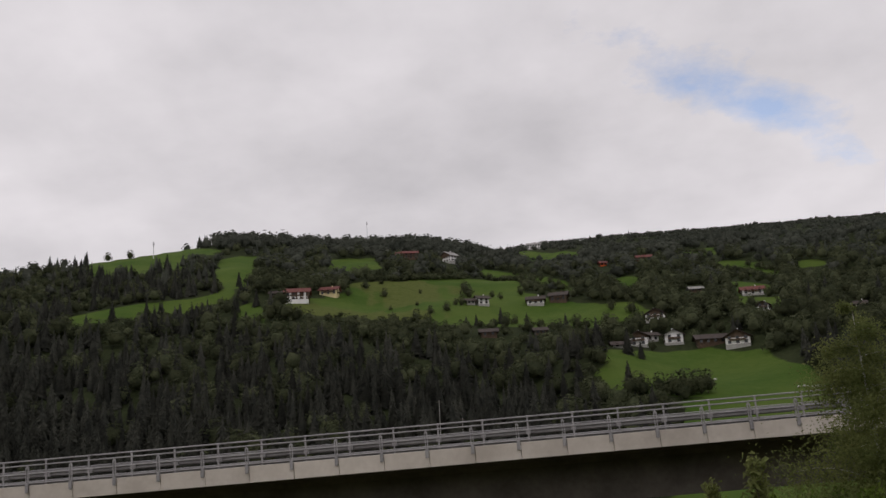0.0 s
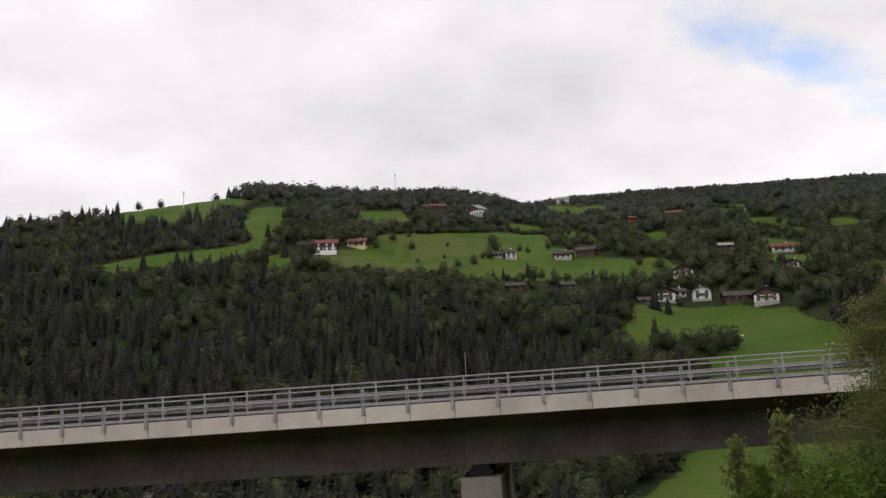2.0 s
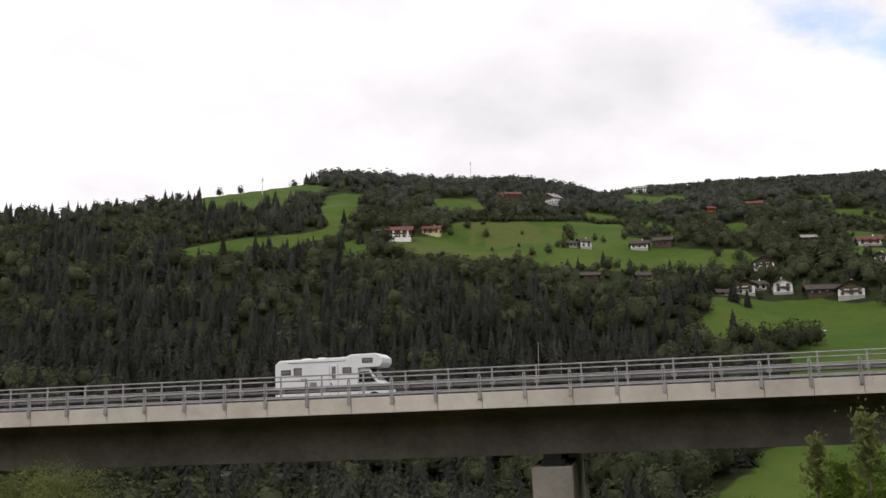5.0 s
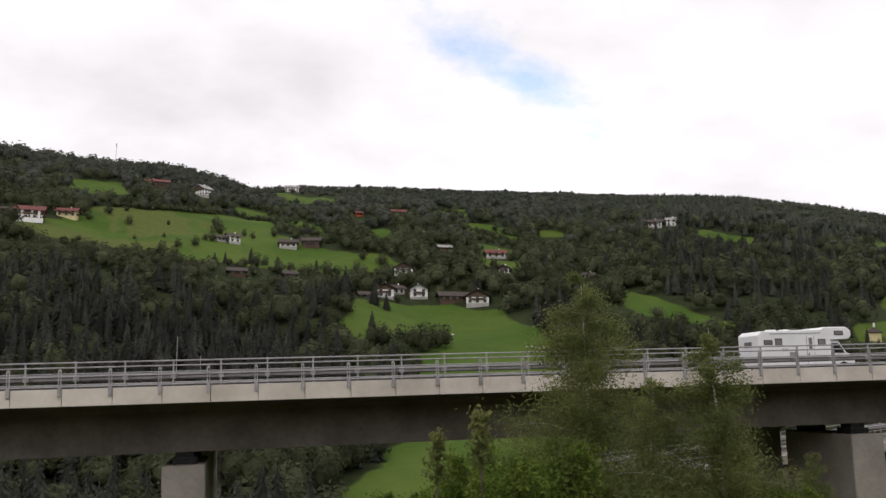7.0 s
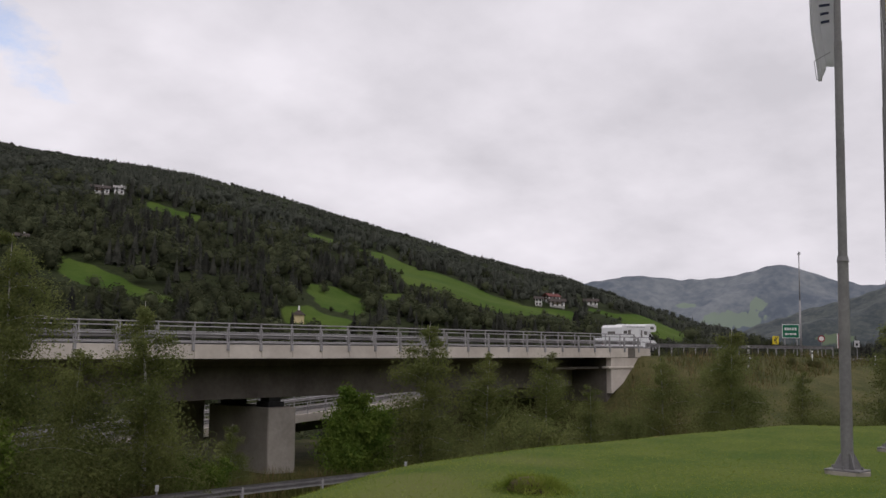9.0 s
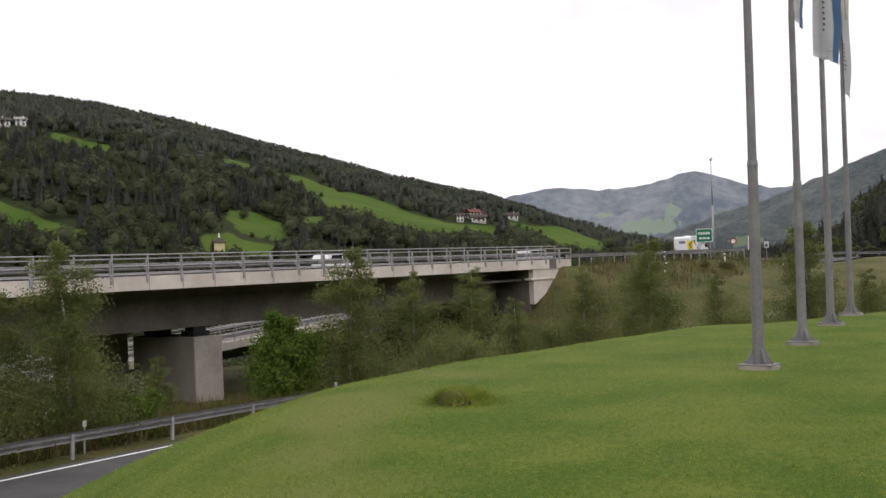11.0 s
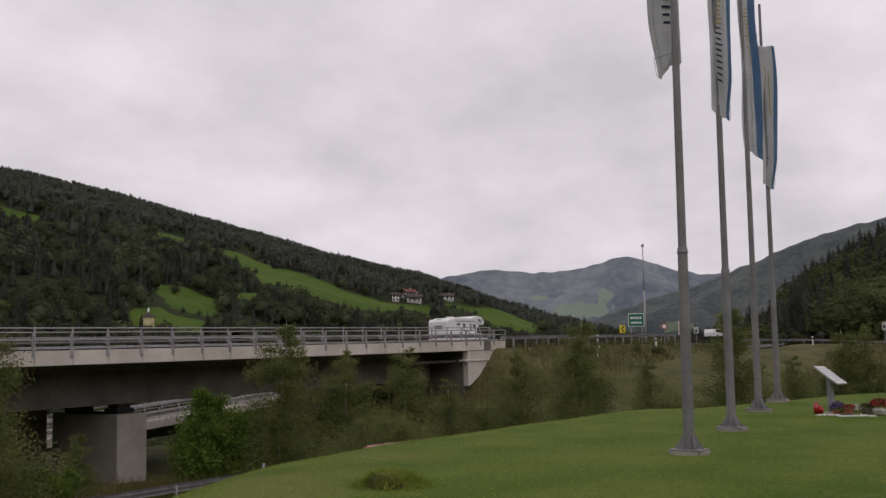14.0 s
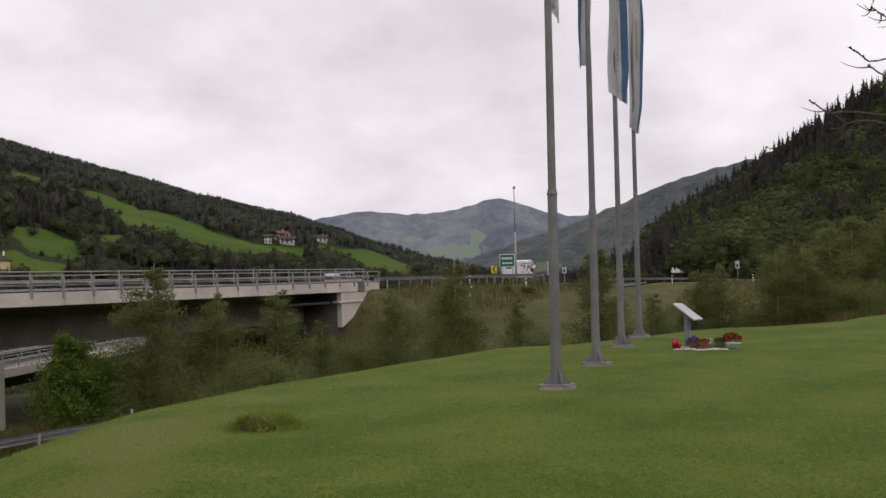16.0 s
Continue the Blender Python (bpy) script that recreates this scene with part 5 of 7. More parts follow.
house(189, 575, 15, 9, 4.4, -10, PLASTER, REDROOF, "white villa with a long flat wing")
house(172, 506, 8, 7, 4.5, 60, PLASTER, BROWNROOF, "small white chalet among trees", DARKWOOD)
house(159, 594, 9, 6, 2.8, 0, DARKWOOD, GREYROOF, "wooden shed with a pale tin roof", None, 1, False, False)
house(1.7, 832, 12, 20, 7.5, 40, PLASTER, GREYROOF, "large white barn with a pale grey roof", DARKWOOD, 2, False)
house(-33, 816, 15, 11, 7, 10, DARKWOOD, REDROOF, "dark timber farmhouse below the ridge")
house(-42, 826, 10, 8, 5, 0, PLASTER, REDROOF, "white farm building below the ridge", DARKWOOD, 2, False)
house(107, 1117, 19, 12, 7, -6, PLASTER, GREYROOF, "long pale house on the ridge", None, 2, False)
house(130, 765, 6, 6, 3.6, 10, ORANGE, REDROOF, "small house with bright orange-red wall", None, 1, False, False)
house(167, 777, 14, 9, 4, -5, DARKWOOD, REDROOF, "dark farmhouse with a rusty roof", None, 1, False)
house(20.4, 503, 10, 7, 3.6, 0, DARKWOOD, BROWNROOF, "weathered barn at the edge of the wood", None, 1, False, False)
house(48.5, 504, 7, 6, 3.2, 0, DARKWOOD, BROWNROOF, "small weathered hay barn", None, 1, False, False)
house(366, 694, 18, 10, 6, -24, PLASTER, BROWNROOF, "white farmhouse on the wooded slope", DARKWOOD)
house(387, 700, 9, 9, 7, -30, PLASTER, GREYROOF, "bright white house on the wooded slope", None, 2, False)
house(223, 503, 6, 6, 5, -20, PLASTER, BROWNROOF, "small white house with a steep roof", YELLOWWALL, 2, False)
house(601.5, 411.5, 13, 9, 5.5, -52, PLASTER, BROWNROOF, "white guesthouse with a dark brown roof", DARKWOOD)
house(588.5, 420, 6, 6, 7.5, -52, PLASTER, BROWNROOF, "white side tower of the guesthouse", None, 2, False, False)
house(609, 422, 12, 9, 6.6, -20, PLASTER, REDROOF, "white annex with a brown roof behind the guesthouse", DARKWOOD)
house(720, 456, 14, 10, 5, -55, PLASTER, BROWNROOF, "distant white farmhouse on the slope", DARKWOOD, 2, False)


def chapel(x, y):
    root = new("chapel")
    root.matrix_basis = Matrix.Translation((x, y, gz(x, y) - 0.3)) @ Matrix.Rotation(radians(-40), 4, "Z")
    tagged(root, "small yellow chapel with a dark hipped roof", "chapel")
    bm = bmesh.new()
    box(bm, -2.8, -2.8, -3, 2.8, 2.8, 3.4, 0.05)
    part("wall", bm, YELLOWWALL, root)
    bm = bmesh.new()
    tube(bm, (0, 0, 3.3), (0, 0, 5.8), 5.0, 0.6, sides=4)
    bm.transform(Matrix.Rotation(radians(45), 4, "Z"))
    part("roof", bm, BROWNROOF, root)
    bm = bmesh.new()
    tube(bm, (0, 0, 5.7), (0, 0, 7.0), 0.5, 0.4, sides=8)
    tube(bm, (0, 0, 7.0), (0, 0, 8.3), 0.55, 0.02, sides=8)
    part("turret", bm, PLASTER, root)


chapel(299.5, 359.4)


def ridge_mast(x, y, top):
    root = new("radio_mast")
    root.location = (x, y, gz(x, y))
    tagged(root, "thin pale radio mast on the hilltop", "mast")
    bm = bmesh.new()
    tube(bm, (0, 0, -1), (0, 0, top), 0.35, 0.2, sides=6)
    part("shaft", bm, PANELGREY, root)
    bm = bmesh.new()
    box(bm, -0.6, -0.6, top - 4, 0.6, 0.6, top - 1, 0.1)
    part("antenna", bm, PANELGREY, root)


ridge_mast(-262, 808, 16)
ridge_mast(-84, 965, 27)


def wood_pole(x, y, top):
    root = new("utility_pole")
    root.location = (x, y, gz(x, y))
    tagged(root, "slim pale utility pole in a forest clearing", "pole", "utility poles")
    bm = bmesh.new()
    tube(bm, (0, 0, -1), (0, 0, top), 0.15, 0.10, sides=8)
    part("shaft", bm, PLASTERSHADE, root)
    bm = bmesh.new()
    box(bm, -0.9, -0.08, top - 0.7, 0.9, 0.08, top - 0.5, 0.02)
    part("crossarm", bm, BARK, root)


POLE_SITES = [(-5.8, 347, 13), (2.4, 340, 9)]
for px_, py_, top_ in POLE_SITES:
    wood_pole(px_, py_, top_)

# ---- woods ----
def outward(v, f, n):
    """Turns each triangle so that its front looks the way of its own normals."""
    v, f, n = np.array(v), np.array(f), np.array(n)
    n /= np.linalg.norm(n, axis=1)[:, None]
    g = np.cross(v[f[:, 1]] - v[f[:, 0]], v[f[:, 2]] - v[f[:, 0]])
    back = (g * n[f].mean(1)).sum(1) < 0
    f[back] = f[back][:, ::-1]
    return v, f, n


def conifer_shape(rs, sprays=84, wide=0.15, fine=True):
    """A slim core hung with single drooping sprays, one unit high; returns verts, triangles, normals."""
    v, f, n = [], [], []
    for k in range(7):
        a = 6.283 * k / 7
        v.append((0.58 * wide * math.cos(a), 0.58 * wide * math.sin(a), 0.08))
        n.append((math.cos(a), math.sin(a), 0.3))
    v.append((0, 0, 0.93))
    n.append((0, 0, 1))
    f += [(k, (k + 1) % 7, 7) for k in range(7)]
    for k in range(sprays):
        u = 1 - (1 - (k + rs.uniform(0, 1)) / sprays) ** 0.62
        z = 0.07 + 0.93 * u
        reach = wide * ((1 - u) ** 0.78 * 0.95 + 0.045) * rs.uniform(0.68, 1.2)
        a = k * 2.4 + rs.uniform(-0.4, 0.4)
        d, t = np.array([math.cos(a), math.sin(a), 0]), np.array([-math.sin(a), math.cos(a), 0])
        half = reach * min(0.34, 0.30 * (60.0 / sprays) ** 0.45) + 0.006
        b = len(v)
        top = np.array([0, 0, z + 0.02]) + d * reach * 0.15
        tip = d * reach + np.array([0, 0, z - reach * rs.uniform(0.5, 1.05)])
        mid = top + (tip - top) * (0.55 if fine else 0.8) + np.array([0, 0, -0.008])
        left, right = mid - t * half * rs.uniform(0.6, 1.2), mid + t * half * rs.uniform(0.6, 1.2)
        lit = d * 0.8 + np.array([0, 0, rs.uniform(0.35, 0.75)])
        if fine:
            v += [tuple(top), tuple(left), tuple(tip), tuple(right)]
            n += [tuple(lit + (0, 0, 0.3)), tuple(lit - t * 0.35), tuple(lit - (0, 0, 0.25)), tuple(lit + t * 0.35)]
            f += [(b, b + 1, b + 2), (b, b + 2, b + 3)]
        else:
            v += [tuple(top), tuple(left), tuple(right)]
            n += [tuple(lit + (0, 0, 0.3)), tuple(lit - t * 0.3), tuple(lit + t * 0.3)]
            f += [(b, b + 1, b + 2)]
    b = len(v)
    v += [(-0.008, 0, 0.9), (0.008, 0, 0.9), (0, 0.008, 0.9), (0, 0, 1.02)]
    n += [(-1, 0, 0.5), (1, 0, 0.5), (0, 1, 0.5), (0, 0, 1)]
    f += [(b, b + 1, b + 3), (b + 1, b + 2, b + 3), (b + 2, b, b + 3)]
    return outward(v, f, n)


def broad_shape(rs, clumps=70, fine=True, low=0.0):
    """A crown of several rounded boughs, each of small tilted leaf clumps, one unit high; low: boughs nearer to the ground."""
    v, f, n = [], [], []
    ph = (1 + 5 ** 0.5) / 2
    core = np.array([(-1, ph, 0), (1, ph, 0), (-1, -ph, 0), (1, -ph, 0), (0, -1, ph), (0, 1, ph), (0, -1, -ph), (0, 1, -ph), (ph, 0, -1), (ph, 0, 1), (-ph, 0, -1), (-ph, 0, 1)]) / 1.902
    tri = [(0, 11, 5), (0, 5, 1), (0, 1, 7), (0, 7, 10), (0, 10, 11), (1, 5, 9), (5, 11, 4), (11, 10, 2), (10, 7, 6), (7, 1, 8), (3, 9, 4), (3, 4, 2), (3, 2, 6), (3, 6, 8), (3, 8, 9), (4, 9, 5), (2, 4, 11), (6, 2, 10), (8, 6, 7), (9, 8, 1)]
    mid = np.array([0, 0, 0.5 - low])
    for p in core:
        v.append(tuple(np.array([0.23, 0.23, 0.35]) * p * rs.uniform(0.8, 1.1) + mid))
        n.append(tuple(p + (0, 0, 0.3)))
    f += tri
    boughs = [(np.array([rs.uniform(-0.05, 0.05), rs.uniform(-0.05, 0.05), 0.74]), rs.uniform(0.19, 0.25))]
    for k in range(6):
        a = k * 1.05 + rs.uniform(-0.4, 0.4)
        q = rs.uniform(0.10, 0.20)
        boughs.append((np.array([q * math.cos(a), q * math.sin(a), rs.uniform(0.28, 0.66) - low]), rs.uniform(0.15, 0.23)))
    odds = np.array([b[1] ** 2 for b in boughs])
    odds /= odds.sum()
    big = (130.0 / clumps) ** 0.45
    for k in range(clumps):
        for _ in range(5):
            at, r = boughs[rs.choice(len(boughs), p=odds)]
            u, a = rs.uniform(-0.6, 1), rs.uniform(0, 6.283)
            w = math.sqrt(1 - u * u)
            d = np.array([w * math.cos(a), w * math.sin(a), u])
            c = at + d * r * rs.uniform(0.84, 1.14)
            if all(np.linalg.norm(c - o) > 0.82 * q for o, q in boughs):
                break
        away = (c - mid) / np.array([0.3, 0.3, 0.45])
        lit = d * 0.7 + away * 0.45 + np.array([0, 0, 0.22])
        nn = lit / np.linalg.norm(lit) + rs.uniform(-0.75, 0.75, 3)
        nn /= np.linalg.norm(nn)
        t1 = np.cross(nn, rs.uniform(-1, 1, 3))
        t1 /= np.linalg.norm(t1)
        t2 = np.cross(nn, t1)
        r = rs.uniform(0.034, 0.068) * big
        b = len(v)
        rough = rs.uniform(-0.35, 0.35, 3)
        m = 4 if fine else 3
        for j in range(m):
            g = 6.283 * j / m
            q = r * rs.uniform(0.6, 1.3)
            v.append(tuple(c + q * math.cos(g) * t1 + q * math.sin(g) * t2))
            n.append(tuple(lit + rough))
        f += [(b, b + 1, b + 2), (b, b + 2, b + 3)] if fine else [(b, b + 1, b + 2)]
    return outward(v, f, n)


def plant(name, shapes, xs, ys, hs, fat, mat, label, seed):
    """Joins many copies of the shapes, turned and scaled, into one object."""
    rs = np.random.RandomState(seed)
    vs, fs, ns, ts, base = [], [], [], [], 0
    zs = ground_height(xs, ys)
    pick = rs.randint(0, len(shapes), len(xs))
    for k, (v, f, n) in enumerate(shapes):
        sel = np.nonzero(pick == k)[0]
        if not len(sel):
            continue
        a = rs.uniform(0, 6.283, len(sel))
        w = hs[sel] * fat * rs.uniform(0.8, 1.25, len(sel))
        c, s = np.cos(a), np.sin(a)
        x = (v[None, :, 0] * c[:, None] - v[None, :, 1] * s[:, None]) * w[:, None] + xs[sel][:, None]
        y = (v[None, :, 0] * s[:, None] + v[None, :, 1] * c[:, None]) * w[:, None] + ys[sel][:, None]
        z = v[None, :, 2] * hs[sel][:, None] + zs[sel][:, None] - 0.4
        vs.append(np.stack([x, y, z], -1).reshape(-1, 3))
        nx, ny = n[None, :, 0] * c[:, None] - n[None, :, 1] * s[:, None], n[None, :, 0] * s[:, None] + n[None, :, 1] * c[:, None]
        ns.append(np.stack([nx, ny, np.broadcast_to(n[None, :, 2], nx.shape)], -1).reshape(-1, 3))
        ts.append(np.repeat(rs.uniform(0, 1, len(sel)), len(v)))
        fs.append((f[None] + (np.arange(len(sel)) * len(v))[:, None, None]).reshape(-1, 3) + base)
        base += len(sel) * len(v)
    me = raw_mesh(name, np.concatenate(vs), np.concatenate(fs), [mat])
    crown_normals(me, np.concatenate(ns), np.concatenate(ts))
    ob = new(name, me)
    tagged(ob, label, "trees", kind="stuff")


RS = np.random.RandomState(5)
WIDTHS = (0.17, 0.19, 0.21, 0.23, 0.2, 0.25)
CONIFERS = [conifer_shape(RS, 120, w_, False) for w_ in WIDTHS]
MIDCON = [conifer_shape(RS, 64, w_, False) for w_ in WIDTHS]
SMALLCON = [conifer_shape(RS, 24, 0.22, False) for _ in range(4)]
BROADS = [broad_shape(RS, 200, False) for _ in range(8)]
EDGEBRO = [broad_shape(RS, 280, False) for _ in range(8)]
MIDBRO = [broad_shape(RS, 100, False) for _ in range(8)]
SMALLBRO = [broad_shape(RS, 34, False) for _ in range(5)]


def off_lane(x, y):
    """Clear of the valley lane and of its open downhill side."""
    road = np.array([p[:2] for p in lane(0.0)])
    ok = np.ones(len(x), bool)
    for k in (1.0, 1.025, 1.05):
        ok &= np.array([np.hypot(road[:, 0] - a, road[:, 1] - b).min() > 3.6 for a, b in zip(x * k, y * k)]) | (np.hypot(x, y) > 300) | (np.hypot(x, y) < 190)
    return ok


def woods():
    az, dist = [], []
    for lo, hi, step, a0, a1 in ((170, 520, 0.0168, -36, 98), (520, 900, 0.0118, -36, 98), (170, 520, 0.0150, 75, 98), (900, 1250, 0.0108, -30, 70), (1250, 2000, 0.0085, 3, 68)):
        n = int(math.radians(a1 - a0) * math.log(hi / lo) / step ** 2)
        az.append(RS.uniform(a0, a1, n))
        dist.append(np.exp(RS.uniform(math.log(lo), math.log(hi), n)))
    az, d = np.concatenate(az), np.concatenate(dist)
    x, y = d * np.sin(np.radians(az)), d * np.cos(np.radians(az))
    t = np.array(RIDGE).T
    rs, d0 = np.interp(az, t[0], t[2]), np.interp(az, t[0], t[3])
    keep = (d < rs * 1.02) & (d > d0 * np.where(az > 75, 0.8, 0.8)) & (on_meadow(x, y) == 0) & ~under_meadow(x, y)
    s, off = along(x, y)
    keep &= ~((s > 60) & (s < 230) & (off < 18) & (off > -3)) & ~((s > 60) & (s < 172) & (off < 22) & (off > -90))
    for hx, hy in HOUSE_SITES:
        keep &= np.hypot(x - hx, y - hy) > 9
        # open ground on the valley side of each house
        r = math.hypot(hx, hy)
        back = (x * hx + y * hy) / r
        side = np.abs(x * hy - y * hx) / r
        keep &= ~((side < 8.5) & (back < r) & (back > r - (24 if r < 650 else 80)))
    keep &= off_lane(x, y)
    for hx, hy, _ in POLE_SITES:
        keep &= ~((np.abs(x * hy - y * hx) / math.hypot(hx, hy) < 3.2) & (d < math.hypot(hx, hy)) & (d > math.hypot(hx, hy) - 70))
    x, y, d, az = x[keep], y[keep], d[keep], az[keep]
    # spruce on the steep lower slope and the shaded side, leaf trees among the farms and along the top
    mix = 0.55 * waves(x, y, 110, 71) + RS.uniform(-0.75, 0.75, len(x))
    farm = smooth(430, 500, d) * smooth(-15, -9, az) * (1 - smooth(24, 30, az))
    low = (1 - smooth(400, 470, d)) * smooth(4, 12, az) * (1 - smooth(30, 40, az))
    con = mix + 0.12 - 0.8 * (1 - smooth(235, 275, d)) * (az < 72) + 0.4 * (1 - smooth(400, 470, d)) * (1 - smooth(2, 10, az)) - 1.0 * smooth(79, 81.5, az) * (1 - smooth(270, 330, d)) + 0.35 * smooth(75, 78, az) * smooth(330, 370, d) + 0.4 * smooth(560, 680, d) * smooth(-24, -21, az) * (1 - smooth(-17, -13, az)) - 0.3 * smooth(560, 680, d) * (1 - smooth(-24, -21, az)) - 0.5 * smooth(560, 680, d) * smooth(-17, -13, az) * (1 - smooth(-14, -8, az)) - 1.3 * farm - 0.7 * low + 0.25 * smooth(76, 79, az) > 0
    h = np.where(con, RS.uniform(9, 18, len(x)) * np.where((az > 34) & (az < 72), 0.75, 1.0), RS.uniform(6, 13, len(x)))
    h = h * np.where((d > 950) & (az > 2), 0.62, 1.0) * np.where(d > 1250, 0.75, 1.0)
    h = h * np.where((d > 560) & (az < -12), np.where(az < -21.5, 0.86, 0.85), 1.0) * np.where(az > 75, np.where(con, 0.88, 1.0), 1.0)
    crown_row = (d > 0.9 * np.interp(az, t[0], t[2])) & (az > -14.5) & (az < 2)
    con &= ~(crown_row & (RS.uniform(0, 1, len(x)) < 0.8))
    h = np.where(crown_row, RS.uniform(9, 14.5, len(x)), h)
    bare = hilltop(x, y)
    x, y, d, az, con, h = (q[~bare] for q in (x, y, d, az, con, h))
    # younger growth along the upper edge of the woods, below the meadows
    z = ground_height(x, y)
    top = (z + 0.8 * h - 1.65) / d
    edge = np.zeros(len(x), bool)
    for step in (1.03, 1.07, 1.12, 1.18, 1.25, 1.33):
        beyond = (ground_height(x * step, y * step) - 1.65) / (d * step)
        edge |= (beyond < top) & (on_meadow(x * step, y * step) > 0) & ((step < 1.15) | (d < 560) | (az > -8))
    lot = RS.uniform(0, 1, len(x)) - 0.12 * (az > 15)
    drop = edge & (lot < 0.30)
    low = edge & (lot < 0.84)
    h = np.where(low, RS.uniform(2.2, 4.6, len(x)), np.where(edge, h * 0.72, h))
    con &= ~low
    x, y, d, az, con, h = (q[~drop] for q in (x, y, d, az, con, h))
    # trees beyond about 760 m get the colour with haze painted in
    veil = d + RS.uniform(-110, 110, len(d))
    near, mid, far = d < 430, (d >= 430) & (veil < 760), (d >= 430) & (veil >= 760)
    foot = near & ~con & (az > 74)
    plant("edge_leaf_wood", EDGEBRO, x[foot], y[foot], h[foot], 1.4, EDGELEAF, "light green leaf trees at the foot of the wooded hill", 4)
    for sel, shapes, fat, mat, nm, lb in ((con & near, CONIFERS, 1.3, SPRUCE, "spruce_wood", "dark green spruce forest on the lower hillside"),
                                          (~con & near & ~foot, BROADS, 1.4, BROAD, "leaf_wood", "mixed broad-leaved trees on the lower hillside"),
                                          (con & mid, MIDCON, 1.35, SPRUCE, "upper_spruce_wood", "dark green spruce forest between the meadows"),
                                          (~con & mid, MIDBRO, 1.4, BROAD, "upper_leaf_wood", "broad-leaved trees between the meadows"),
                                          (con & far, SMALLCON, 1.7, HAZEWOOD, "far_spruce_wood", "distant spruce forest along the ridge, paled for haze"),
                                          (~con & far, SMALLBRO, 1.5, HAZEWOOD, "far_leaf_wood", "distant broad-leaved trees below the ridge, paled for haze")):
        plant(nm, shapes, x[sel], y[sel], h[sel], fat, mat, lb, 3)


HOUSE_SITES = [(o.location.x, o.location.y) for o in scene.objects if o.name.split(".")[0] == "house"]
woods()


# ---- trees and bushes round the bridge ----
def leafy(name, seed, height, wide, leaves, size, mat, bark, clear=0.12, droop=0.25, taper=1.3, label="", stems=1):
    """A tree with trunk, limbs and thousands of single leaves; crown widest low down."""
    rs = np.random.RandomState(seed)
    root = new(name)
    tagged(root, label, "tree" if height > 2.6 else "bush")
    wood, tips = bmesh.new(), []
    trunk = bmesh.new()
    for sidx in range(stems):
        lean = Vector((rs.uniform(-0.08, 0.08), rs.uniform(-0.08, 0.08), 1)) if stems == 1 else Vector((rs.uniform(-0.4, 0.4), rs.uniform(-0.4, 0.4), 1))
        pts = [Vector((rs.uniform(-0.15, 0.15) * (stems > 1), rs.uniform(-0.15, 0.15) * (stems > 1), -0.3))]
        for k in range(8):
            pts.append(pts[-1] + Vector((lean.x + rs.uniform(-0.06, 0.06), lean.y + rs.uniform(-0.06, 0.06), 1)) * ((height + 0.3) / 8 * (0.97 if stems == 1 else rs.uniform(0.75, 1.0))))
        r0 = 0.012 * height + 0.01
        for k in range(8):
            tube(trunk, pts[k], pts[k + 1], r0 * (1 - k / 8) + 0.008, r0 * (1 - (k + 1) / 8) + 0.008, sides=7, caps=False)
        n = int(26 / stems ** 0.5)
        for j in range(n):
            u = clear + (0.98 - clear) * (j + rs.uniform(0, 1)) / n
            k = min(7, int(u * 8))
            p = pts[k].lerp(pts[k + 1], u * 8 - k)
            reach = wide * 0.5 * ((1 - u) ** (1 / taper) * 0.95 + 0.10) * (0.55 + 0.45 * min(1, (u - clear) / 0.18 + 0.3)) * rs.uniform(0.7, 1.15)
            a = j * 2.4 + rs.uniform(-0.5, 0.5)
            up = rs.uniform(0.25, 0.8)
            q = p
            heading = Vector((math.cos(a), math.sin(a), up)).normalized()
            for g in range(4):
                q2 = q + heading * (reach / 4)
                tube(wood, q, q2, 0.004 + 0.0035 * height * 0.3 * (1 - g / 4), 0.004 + 0.0035 * height * 0.3 * (1 - (g + 1) / 4), sides=4, caps=False)
                heading = (heading + Vector((rs.uniform(-0.25, 0.25), rs.uniform(-0.25, 0.25), -droop * 0.5))).normalized()
                for _ in range(3):
                    tips.append((q.lerp(q2, rs.uniform(0, 1)), max(0.16, reach * (0.24 + 0.06 * g))))
                q = q2
            tips.append((q, reach * 0.22))
    part("trunk", trunk, bark, root, smooth_faces=True)
    part("branchwork", wood, bark, root)["kind"] = "stuff"
    leaves, size = int(leaves * 1.9), size * 0.70
    odds = np.array([max(q[1], 0.1) ** 1.3 for q in tips])
    idx = rs.choice(len(tips), leaves, p=odds / odds.sum())
    base = np.array([tips[k][0] for k in idx])
    spread = np.array([max(tips[k][1], 0.16) for k in idx])
    c = base + rs.normal(0, 1, (leaves, 3)) * spread[:, None] * np.array([0.55, 0.55, 0.5])
    c[:, 2] -= droop * spread * rs.uniform(0, 1.2, leaves)
    c[:, 2] = np.maximum(c[:, 2], 0.05)
    nrm = rs.normal(0, 1, (leaves, 3)) + np.array([0, 0, 0.9])
    nrm /= np.linalg.norm(nrm, axis=1)[:, None]
    t1 = np.cross(nrm, rs.normal(0, 1, (leaves, 3)))
    t1 /= np.linalg.norm(t1, axis=1)[:, None]
    t2 = np.cross(nrm, t1)
    ls = size * rs.uniform(0.6, 1.3, leaves)[:, None]
    v = np.stack([c - t1 * ls + t2 * ls * 0.55, c - t1 * ls * 0.8 - t2 * ls * 0.55, c + t1 * ls], 1).reshape(-1, 3)
    f = np.arange(leaves * 3).reshape(-1, 3)
    crown = new("crown", raw_mesh("crown", v, f, [mat]))
    crown.parent = root
    return root


